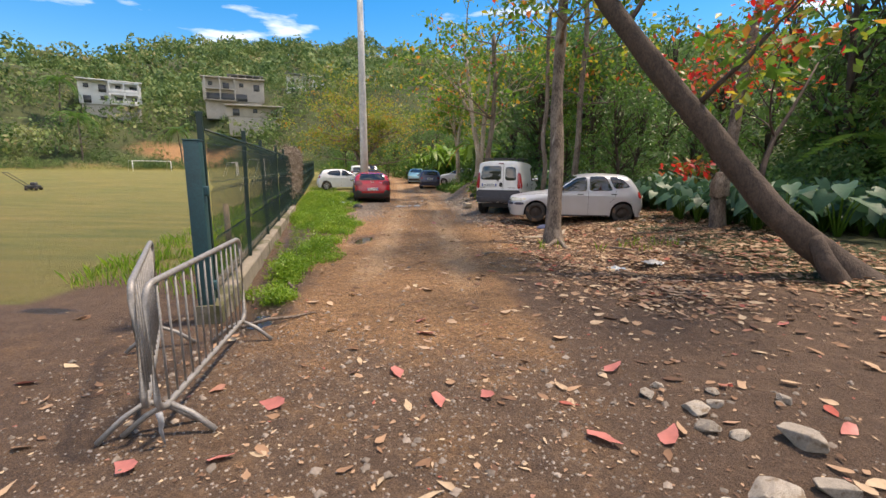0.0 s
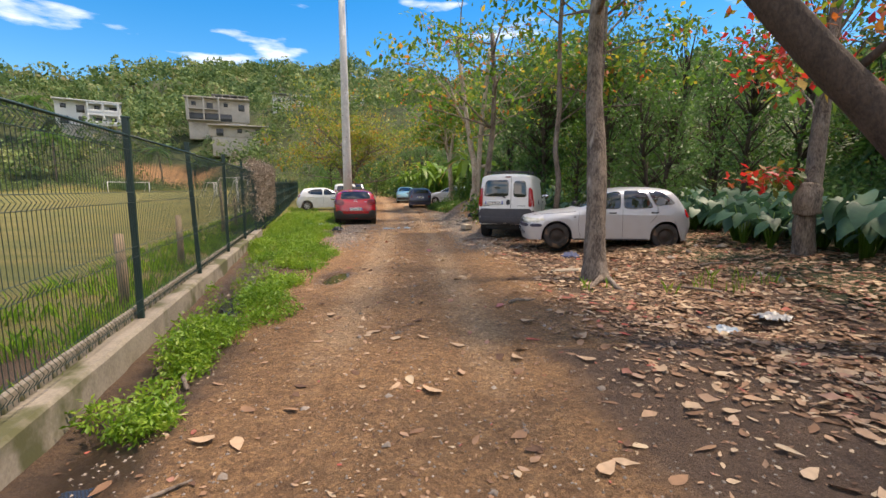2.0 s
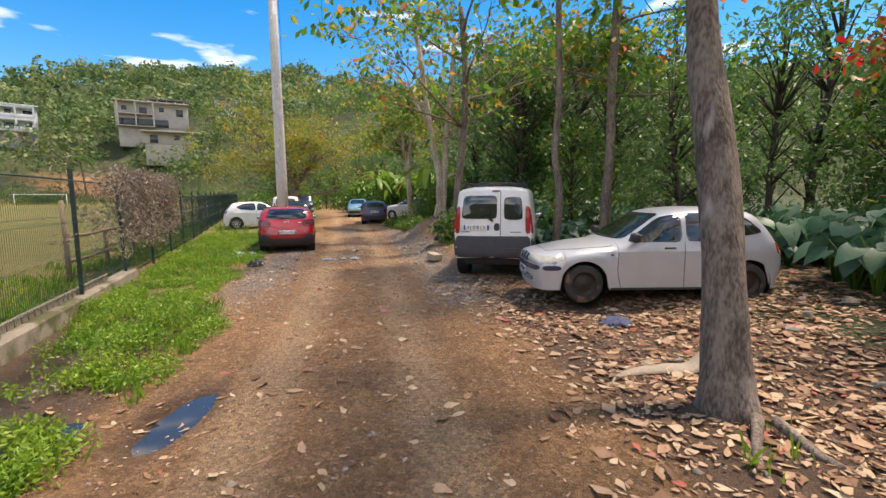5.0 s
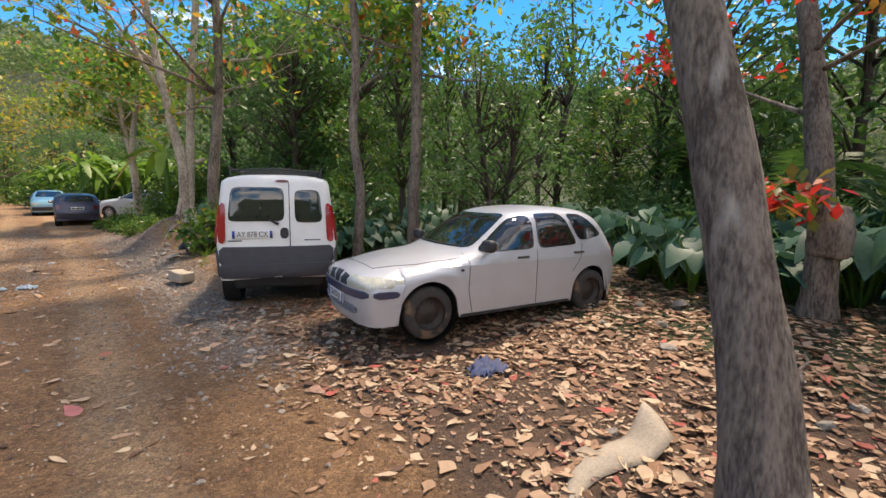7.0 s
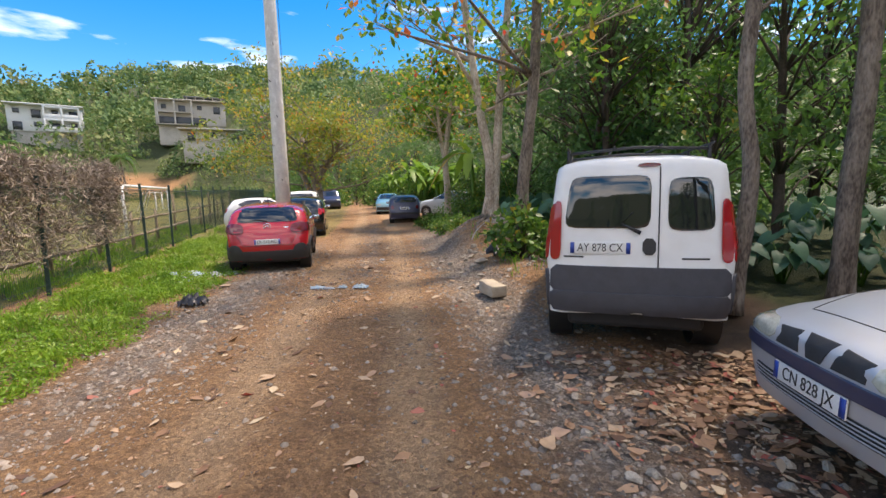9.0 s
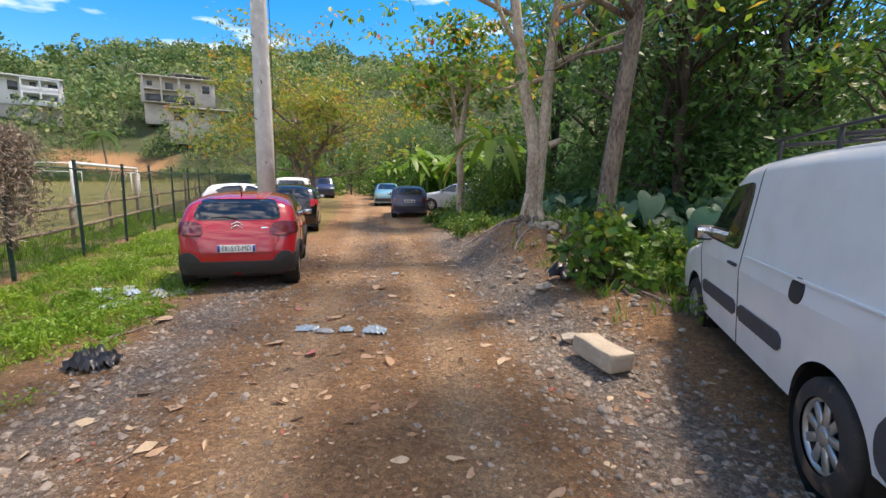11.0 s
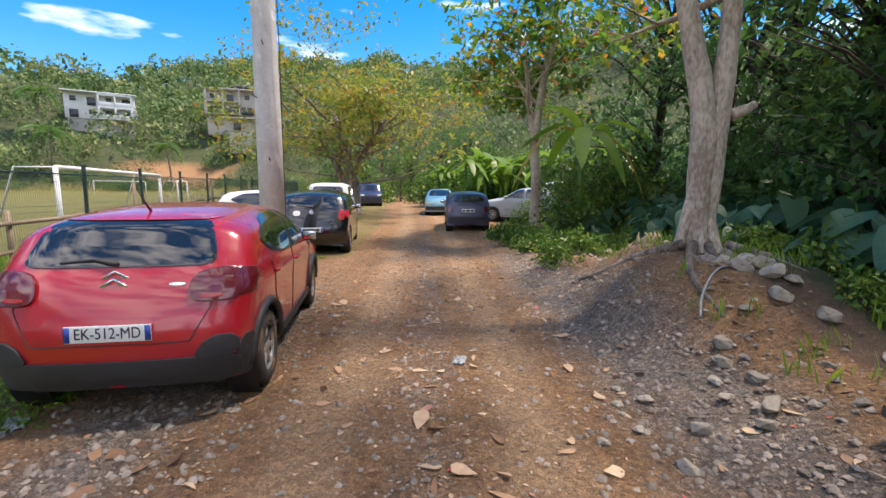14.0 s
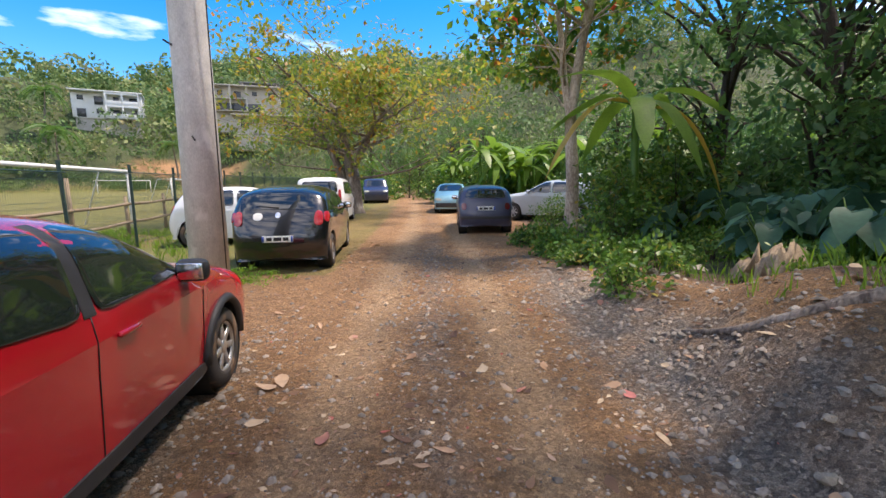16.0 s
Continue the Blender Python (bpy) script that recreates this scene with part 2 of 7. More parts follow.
M_BUSH = leaf_mat("bush_leaves", [(0.0, (0.04, 0.11, 0.016)), (0.6, (0.1, 0.22, 0.028)), (0.93, (0.19, 0.29, 0.04)), (1.0, (0.4, 0.29, 0.045))], translucent=0.4)
M_WEED = leaf_mat("weed_leaves", [(0.0, (0.08, 0.19, 0.016)), (0.5, (0.18, 0.33, 0.026)), (0.85, (0.31, 0.43, 0.045)), (1.0, (0.42, 0.42, 0.1))], translucent=0.45, clump=0.5, clump_scale=1.3)
M_TARO = leaf_mat("elephant_ear_leaves", [(0.0, (0.026, 0.085, 0.05)), (0.6, (0.052, 0.135, 0.075)), (0.95, (0.1, 0.2, 0.085)), (1.0, (0.5, 0.45, 0.07))], rough=0.52, translucent=0.25)
M_BANANA = leaf_mat("banana_leaves", [(0.0, (0.09, 0.21, 0.024)), (0.8, (0.2, 0.33, 0.04)), (1.0, (0.5, 0.34, 0.05))], translucent=0.5)
M_DEAD = leaf_mat("dead_leaves", [(0.0, (0.1, 0.05, 0.028)), (0.3, (0.25, 0.135, 0.072)), (0.6, (0.4, 0.25, 0.15)), (0.9, (0.52, 0.4, 0.26)), (0.97, (0.32, 0.1, 0.07)), (1.0, (0.42, 0.09, 0.06))], rough=0.75, translucent=0.12)
M_PINKLEAF = leaf_mat("pink_fallen_leaf", [(0.0, (0.4, 0.1, 0.085)), (1.0, (0.5, 0.2, 0.16))], rough=0.55, translucent=0.1)
M_TANLEAF = leaf_mat("tan_fallen_leaf", [(0.0, (0.4, 0.26, 0.15)), (1.0, (0.52, 0.36, 0.23))], rough=0.7, translucent=0.1)
M_HILL = leaf_mat("hill_foliage", [(0.0, (0.035, 0.085, 0.028)), (0.35, (0.08, 0.155, 0.042)), (0.62, (0.16, 0.235, 0.065)), (0.82, (0.27, 0.285, 0.11)), (1.0, (0.36, 0.28, 0.15))], rough=0.7, translucent=0.3, clump=0.82, clump_scale=0.17)
M_STONE = mat("grey_stone", (0.43, 0.38, 0.31), (0.24, 0.205, 0.165), rough=0.95, scale=6, fine=60, bump=0.6, dist=0.02, vary=0.3, spots=(0.2, 0.15, 0.1), spot_at=0.58)
M_BLOCK = mat("pale_broken_concrete", (0.45, 0.39, 0.3), (0.3, 0.245, 0.18), rough=0.95, scale=5, fine=70, bump=0.5, dist=0.012, spots=(0.3, 0.21, 0.13), spot_at=0.6)
M_PEBBLE = mat("pebbles", (0.26, 0.22, 0.182), (0.14, 0.11, 0.085), rough=0.95, scale=8, fine=50, bump=0.3, dist=0.01, vary=0.4, random_by="island")
M_CONCRETE = mat("concrete", (0.3, 0.26, 0.2), (0.17, 0.145, 0.11), rough=0.92, scale=3, fine=40, bump=0.4, dist=0.012, spots=(0.085, 0.085, 0.035), spot_at=0.5)
M_POLE = mat("grey_pole", (0.6, 0.59, 0.56), (0.4, 0.39, 0.37), rough=0.8, metal=0.0, scale=9, fine=70, bump=0.35, dist=0.01, spots=(0.7, 0.69, 0.66), spot_at=0.58, stretch=(1, 1, 0.5))
M_GREENM = mat("green_painted_steel", (0.018, 0.05, 0.042), (0.012, 0.034, 0.03), rough=0.45, scale=6, fine=80, bump=0.08, dist=0.003)
M_GATEPOST = mat("faded_green_steel", (0.018, 0.085, 0.095), (0.015, 0.05, 0.055), rough=0.5, scale=4, fine=60, bump=0.1, dist=0.003, spots=(0.1, 0.09, 0.07), spot_at=0.64)
M_GALV = mat("galvanised_steel", (0.32, 0.31, 0.29), (0.2, 0.19, 0.175), rough=0.55, metal=0.3, scale=10, fine=80, bump=0.08, dist=0.002, spots=(0.16, 0.13, 0.1), spot_at=0.62)
M_WOOD = mat("weathered_wood", (0.34, 0.26, 0.17), (0.18, 0.13, 0.085), rough=0.85, scale=5, fine=60, bump=0.4, dist=0.01)
M_WHITEP = mat("white_paint_worn", (0.74, 0.74, 0.71), (0.58, 0.57, 0.53), rough=0.6, scale=4, fine=40, bump=0.08)
M_WALLW = mat("white_render", (0.72, 0.72, 0.7), (0.6, 0.6, 0.58), rough=0.85, scale=0.5, fine=6, bump=0.05)
M_WALLC = mat("raw_render", (0.5, 0.465, 0.41), (0.36, 0.33, 0.285), rough=0.9, scale=0.6, fine=6, bump=0.1)
M_ROOFG = mat("grey_roof", (0.2, 0.22, 0.22), (0.13, 0.14, 0.14), rough=0.8, scale=0.6, fine=6, bump=0.1)
M_WINDOW_RECESS = plain("dark_window_and_recess", (0.03, 0.035, 0.04), 0.1)
M_TARP = mat("dirty_sheet", (0.4, 0.34, 0.26), (0.24, 0.2, 0.145), rough=0.85, scale=4, fine=60, bump=0.2, dist=0.004)
M_RAG = mat("blue_rag", (0.04, 0.07, 0.18), (0.1, 0.1, 0.12), rough=0.9, scale=16, fine=90, bump=0.3, dist=0.004)
M_BLUEBAG = mat("pale_blue_plastic", (0.2, 0.3, 0.38), (0.36, 0.4, 0.42), rough=0.35, scale=10, fine=60, bump=0.2, dist=0.004)
M_WHITEBAG = mat("white_plastic", (0.32, 0.34, 0.36), (0.2, 0.2, 0.195), rough=0.4, scale=10, fine=60, bump=0.15, dist=0.004)
M_BLACKBAG = mat("black_plastic_bag", (0.02, 0.02, 0.022), (0.012, 0.012, 0.013), rough=0.35, scale=10, fine=60, bump=0.3, dist=0.006)
M_VINE = leaf_mat("dry_vines", [(0.0, (0.16, 0.12, 0.09)), (0.6, (0.3, 0.24, 0.19)), (1.0, (0.42, 0.35, 0.28))], rough=0.9, translucent=0.1)
M_WATER = plain("puddle_water", (0.03, 0.028, 0.025), 0.04, 0.0, 0.3)

# ---- mesh helpers ----


def mesh_of(name, verts, faces, mats, mat_index=None, smooth=True):
    me = bpy.data.meshes.new(name)
    me.from_pydata([tuple(v) for v in verts], [], [tuple(f) for f in faces])
    for m in mats if isinstance(mats, (list, tuple)) else [mats]:
        me.materials.append(m)
    if mat_index is not None:
        me.polygons.foreach_set("material_index", np.asarray(mat_index, dtype=np.int32))
    if smooth:
        me.polygons.foreach_set("use_smooth", np.ones(len(me.polygons), dtype=bool))
    me.update()
    return me


def part(name, data, material=None, parent=None, label="", m=None, smooth=True):
    """One mesh object from a bmesh, a (verts, faces) pair or a ready mesh, under a thing or a part."""
    if isinstance(data, bmesh.types.BMesh):
        me = bpy.data.meshes.new(name)
        data.to_mesh(me)
        data.free()
        me.materials.append(material)
        if smooth:
            me.polygons.foreach_set("use_smooth", np.ones(len(me.polygons), dtype=bool))
    elif isinstance(data, bpy.types.Mesh):
        me = data
    else:
        me = mesh_of(name, data[0], data[1], material, smooth=smooth)
    ob = new(name, me)
    if parent:
        ob.parent = parent
    if m is not None:
        ob.matrix_basis = m
    if label:
        ob["label"] = label
    return ob


def thing(name, m, label, category, group="", kind=""):
    ob = new(name)
    ob.empty_display_size = 0.2
    ob.matrix_basis = m
    return tagged(ob, label, category, group, kind)


def at(x, y, z=0.0, az=0.0):
    """A pose whose own y axis points az degrees right of the world's y axis."""
    return pose(x, y, z, 0, 0, -az)


def box_bm(sx, sy, sz, centre=(0, 0, 0), bevel=0.0, segs=2, m=None, bm=None):
    bm2 = bmesh.new()
    bmesh.ops.create_cube(bm2, size=1.0)
    bmesh.ops.scale(bm2, vec=(sx, sy, sz), verts=bm2.verts)
    if bevel:
        bmesh.ops.bevel(bm2, geom=list(bm2.edges), offset=bevel, segments=segs, affect="EDGES", profile=0.5)
    bmesh.ops.translate(bm2, vec=centre, verts=bm2.verts)
    if m is not None:
        bmesh.ops.transform(bm2, matrix=m, verts=bm2.verts)
    if bm is None:
        return bm2
    tmp = bpy.data.meshes.new("tmp")
    bm2.to_mesh(tmp)
    bm2.free()
    bm.from_mesh(tmp)
    bpy.data.meshes.remove(tmp)
    return bm


def tube(points, radii, sides=8, caps=True, rough=0.0, seed=0):
    """A tube along points; rough roughens its skin."""
    pts = [Vector(p) for p in points]
    rng = random.Random(seed)
    verts, faces = [], []
    ref = Vector((0, 0, 1)) if abs((pts[1] - pts[0]).normalized().z) < 0.9 else Vector((1, 0, 0))
    for i, p in enumerate(pts):
        d = (pts[min(i + 1, len(pts) - 1)] - pts[max(i - 1, 0)]).normalized()
        u = d.cross(ref).normalized()
        v = d.cross(u).normalized()
        r = radii[i] if hasattr(radii, "__len__") else radii
        for k in range(sides):
            a = 2 * math.pi * k / sides
            rr = r * (1 + rough * (noise.noise((math.cos(a) * 1.7 + seed, math.sin(a) * 1.7, i * 0.35)) + rng.uniform(-0.15, 0.15))) if rough else r
            verts.append(p + (u * math.cos(a) + v * math.sin(a)) * rr)
    for i in range(len(pts) - 1):
        for k in range(sides):
            k2 = (k + 1) % sides
            faces.append((i * sides + k, i * sides + k2, (i + 1) * sides + k2, (i + 1) * sides + k))
    if caps:
        faces.append(tuple(range(sides))[::-1])
        faces.append(tuple(range((len(pts) - 1) * sides, len(pts) * sides)))
    return verts, faces


def join(*pairs):
    verts, faces = [], []
    for v, f in pairs:
        o = len(verts)
        verts += list(v)
        faces += [tuple(i + o for i in q) for q in f]
    return verts, faces


def lathe(profile, sides=32, axis="x"):
    """Turns (offset, radius) pairs about an axis."""
    verts, faces = [], []
    for o, r in profile:
        for k in range(sides):
            a = 2 * math.pi * k / sides
            verts.append((o, r * math.cos(a), r * math.sin(a)) if axis == "x" else (r * math.cos(a), r * math.sin(a), o))
    for i in range(len(profile) - 1):
        for k in range(sides):
            k2 = (k + 1) % sides
            faces.append((i * sides + k, (i + 1) * sides + k, (i + 1) * sides + k2, i * sides + k2))
    return verts, faces


def spline(ctrl, n):
    """Catmull-Rom through control points, n steps a span."""
    c = [np.array(p, dtype=float) for p in ctrl]
    c = [2 * c[0] - c[1]] + c + [2 * c[-1] - c[-2]]
    out = []
    for i in range(1, len(c) - 2):
        for k in range(n):
            t = k / n
            out.append(0.5 * (2 * c[i] + (c[i + 1] - c[i - 1]) * t + (2 * c[i - 1] - 5 * c[i] + 4 * c[i + 1] - c[i + 2]) * t * t + (3 * c[i] - c[i - 1] - 3 * c[i + 1] + c[i + 2]) * t ** 3))
    out.append(c[-2])
    return out


# ---- the plan: road, fence line and heights of the ground ----


def road_x(y):
    return 0.9 - 0.11 * y - 0.0015 * y * y if y < 45 else 0.9 - 4.95 - 3.04 - 0.25 * (y - 45)


def fence_x(y):
    return -2.58 - 0.367 * (y - 6.1)


def smooth(a, b, x):
    t = min(1.0, max(0.0, (x - a) / (b - a)))
    return t * t * (3 - 2 * t)


def hill_start(az):
    return 98 - 44 * smooth(-38, -8, az) + 40 * smooth(10, 50, az) + 60 * smooth(90, 150, abs(az))


def hill_height(x, y):
    """The wooded hills round the field and the lane."""
    dx, dy = x + 4, y - 18
    d = math.hypot(dx, dy)
    az = math.degrees(math.atan2(dx, dy))
    start = hill_start(az)
    top = 34 + 42 * smooth(-56, -29, az) - 8 * smooth(-22, -4, az) - 4 * smooth(20, 60, az) - 20 * smooth(80, 130, abs(az))
    k = smooth(start, start + 55, d)
    h = 24 * k + (top - 24) * smooth(start + 50, start + 260, d)
    h += k * 13 * noise.noise((x * 0.014, y * 0.014, 3.1)) + k * 5 * noise.noise((x * 0.04, y * 0.04, 1.7))
    return h


PUDDLES = [(-1.55, 9.35, 0.32, 0.85), (-1.15, 3.55, 0.22, 0.24), (-2.3, 8.6, 0.24, 1.0), (3.9, 6.7, 0.32, 0.22)]


def ground_z(x, y):
    rx = road_x(y)
    z = 0.014 * max(0.0, min(y, 60) - 24)
    side = x - rx
    fx = fence_x(y) if y > 3.6 else -1.7 - 0.5 * (3.6 - y)
    # worn wheel tracks
    if abs(side) < 2.6:
        z -= 0.025 * math.exp(-((abs(side) - 0.75) / 0.3) ** 2)
    for px_, py_, ax_, ay_ in PUDDLES:
        if abs(x - px_) < 1 and abs(y - py_) < 2:
            z -= 0.075 * math.exp(-(((x - px_) / ax_) ** 2 + ((y - py_) / ay_) ** 2))
    # the ditch along the fence
    if 3.4 < y < 13.5 and x < rx - 1.2:
        z -= 0.1 * math.exp(-((x - fx - 0.45) / 0.32) ** 2) * smooth(3.4, 4.2, y) * smooth(13.5, 10.5, y)
    # the field
    if x < fx:
        d = math.hypot(x + 4, y - 10)
        z += 0.06 * smooth(0, -1, x - fx) + 0.0045 * max(0, d - 15)
    # litter bank to the east, the mound under the forked tree and the bank beside the lane
    e = side - 2.0
    if e > 0:
        z += 0.32 * smooth(1.5, 6.0, e) * smooth(2.0, 8.0, y)
    m = math.hypot((x - 1.05) / 1.35, (y - 23.3) / 1.9)
    z += 0.5 * smooth(1.35, 0.45, m)
    bank = smooth(1.6, 3.1, side) * smooth(16.0, 18.5, y) * smooth(30, 25, y)
    z += 0.33 * bank
    # uneven earth
    rough = 0.35 + 0.65 * smooth(1.6, 2.6, abs(side))
    if x > fx:
        z += rough * (0.035 * noise.noise((x * 1.3, y * 1.3, 0)) + 0.022 * noise.noise((x * 4.1, y * 4.1, 2)) + 0.01 * noise.noise((x * 11, y * 11, 5)))
    else:
        z += 0.02 * noise.noise((x * 0.8, y * 0.8, 0))
    return z + hill_height(x, y)

# ---- ground ----


def axis_steps(lo, hi, step, far, grow=1.16):
    xs = list(np.arange(lo, hi + 1e-6, step))
    a, s = [], step
    v = lo
    while v > -far:
        s *= grow
        v -= s
        a.append(v)
    b, s, v = [], step, hi
    while v < far:
        s *= grow
        v += s
        b.append(v)
    return a[::-1] + xs + b


def ground_material():
    m, n, l, b = nodes_of("earth_and_grass")
    co = n.new("ShaderNodeTexCoord")

    def tex(scale, detail=6, rough=0.6):
        t = n.new("ShaderNodeTexNoise")
        t.inputs["Scale"].default_value, t.inputs["Detail"].default_value, t.inputs["Roughness"].default_value = scale, detail, rough
        l.new(co.outputs["Object"], t.inputs["Vector"])
        return t.outputs["Fac"]

    def ramp(src, stops):
        r = n.new("ShaderNodeValToRGB")
        e = r.color_ramp.elements
        e[0].position, e[0].color = stops[0][0], (*stops[0][1], 1)
        e[1].position, e[1].color = stops[1][0], (*stops[1][1], 1)
        for p, c in stops[2:]:
            x = e.new(p)
            x.color = (*c, 1)
        l.new(src, r.inputs["Fac"])
        return r.outputs["Color"]

    def mix(f, a, c, mode="MIX"):
        x = n.new("ShaderNodeMixRGB")
        x.blend_type = mode
        if isinstance(f, float):
            x.inputs["Fac"].default_value = f
        else:
            l.new(f, x.inputs["Fac"])
        l.new(a, x.inputs["Color1"])
        l.new(c, x.inputs["Color2"])
        return x.outputs["Color"]

    def mask(name, jitter=0.5):
        a = n.new("ShaderNodeAttribute")
        a.attribute_name = name
        x = n.new("ShaderNodeMath")
        x.operation = "MULTIPLY_ADD"
        x.inputs[1].default_value = jitter
        l.new(tex(2.2, 8, 0.7), x.inputs[0])
        y = n.new("ShaderNodeMath")
        y.operation = "ADD"
        l.new(a.outputs["Fac"], x.inputs[2])
        y.inputs[1].default_value = -0.5 * jitter
        l.new(x.outputs[0], y.inputs[0])
        r = n.new("ShaderNodeMapRange")
        r.inputs["From Min"].default_value, r.inputs["From Max"].default_value = 0.3, 0.7
        l.new(y.outputs[0], r.inputs["Value"])
        return r.outputs[0]

    mid, fine, grit = tex(5.0, 8, 0.7), tex(55.0, 5, 0.75), tex(140.0, 3, 0.8)
    dirt = ramp(mid, [(0.3, (0.17, 0.083, 0.034)), (0.5, (0.33, 0.178, 0.076)), (0.72, (0.48, 0.285, 0.135))])
    dirt = mix(0.45, dirt, ramp(fine, [(0.35, (0.13, 0.07, 0.036)), (0.55, (0.33, 0.19, 0.092)), (0.75, (0.46, 0.32, 0.19))]))
    gravel = ramp(fine, [(0.33, (0.08, 0.07, 0.062)), (0.5, (0.2, 0.178, 0.155)), (0.68, (0.38, 0.35, 0.31))])
    gravel = mix(0.4, gravel, ramp(mid, [(0.35, (0.16, 0.13, 0.105)), (0.7, (0.34, 0.29, 0.24))]))
    soil = ramp(mid, [(0.3, (0.08, 0.046, 0.028)), (0.55, (0.165, 0.098, 0.058)), (0.75, (0.26, 0.16, 0.095))])
    soil = mix(0.45, soil, ramp(fine, [(0.35, (0.05, 0.03, 0.02)), (0.7, (0.23, 0.155, 0.1))]))
    turf = ramp(tex(0.16, 6, 0.7), [(0.34, (0.085, 0.125, 0.022)), (0.5, (0.18, 0.165, 0.035)), (0.66, (0.25, 0.185, 0.05))])
    st = n.new("ShaderNodeMapping")
    st.inputs["Scale"].default_value = (0.35, 2.0, 1)
    st.inputs["Rotation"].default_value = (0, 0, radians(10))
    l.new(co.outputs["Object"], st.inputs["Vector"])
    sn = n.new("ShaderNodeTexNoise")
    sn.inputs["Scale"].default_value, sn.inputs["Detail"].default_value = 0.8, 7
    l.new(st.outputs[0], sn.inputs["Vector"])
    turf = mix(0.5, turf, ramp(sn.outputs["Fac"], [(0.38, (0.07, 0.1, 0.02)), (0.5, (0.17, 0.165, 0.035)), (0.62, (0.27, 0.205, 0.06))]))
    turf = mix(0.35, turf, ramp(fine, [(0.3, (0.05, 0.075, 0.014)), (0.7, (0.28, 0.235, 0.075))]))
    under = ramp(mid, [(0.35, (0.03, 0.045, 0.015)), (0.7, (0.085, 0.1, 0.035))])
    sandy = ramp(fine, [(0.3, (0.3, 0.18, 0.095)), (0.55, (0.43, 0.28, 0.155)), (0.75, (0.52, 0.37, 0.22))])
    dirt = mix(mask("sand", 1.2), dirt, sandy)
    cells = n.new("ShaderNodeTexVoronoi")
    cells.inputs["Scale"].default_value = 38.0
    l.new(co.outputs["Object"], cells.inputs["Vector"])
    chip = n.new("ShaderNodeSeparateColor")
    l.new(cells.outputs["Color"], chip.inputs["Color"])
    chips = ramp(chip.outputs["Red"], [(0.0, (0.35, 0.34, 0.33)), (0.55, (0.9, 0.9, 0.9)), (1.0, (1.75, 1.72, 1.65))])
    gravel = mix(0.75, gravel, chips, "MULTIPLY")
    dirt = mix(0.45, dirt, chips, "MULTIPLY")
    col = mix(mask("gravel", 0.9), dirt, gravel)
    col = mix(mask("soil", 0.8), col, soil)
    col = mix(mask("turf", 0.35), col, turf)
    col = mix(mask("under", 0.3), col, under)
    wet = mask("wet", 0.5)
    dark = n.new("ShaderNodeHueSaturation")
    dark.inputs["Value"].default_value = 0.45
    l.new(col, dark.inputs["Color"])
    col = mix(wet, col, dark.outputs["Color"])
    col = mix(0.75, col, ramp(grit, [(0.34, (0.4, 0.38, 0.36)), (0.5, (0.95, 0.95, 0.95)), (0.66, (1.7, 1.65, 1.55))]), "MULTIPLY")
    l.new(col, b.inputs["Base Color"])
    rr = n.new("ShaderNodeMapRange")
    rr.inputs["To Min"].default_value, rr.inputs["To Max"].default_value = 0.92, 0.35
    l.new(wet, rr.inputs["Value"])
    l.new(rr.outputs[0], b.inputs["Roughness"])
    hh = n.new("ShaderNodeMath")
    hh.operation = "MULTIPLY_ADD"
    hh.inputs[1].default_value = 0.55
    l.new(fine, hh.inputs[0])
    l.new(mid, hh.inputs[2])
    bp = n.new("ShaderNodeBump")
    bp.inputs["Strength"].default_value, bp.inputs["Distance"].default_value = 1.0, 0.09
    l.new(hh.outputs[0], bp.inputs["Height"])
    l.new(bp.outputs[0], b.inputs["Normal"])
    return m


def bare_slope(x, y):
    """The dug earth bank under the unfinished house."""
    az = math.degrees(math.atan2(x + 4, y - 18))
    d = math.hypot(x + 4, y - 18)
    return math.exp(-((az + 37) / 4.5) ** 2 - ((d - 108) / 11) ** 2)


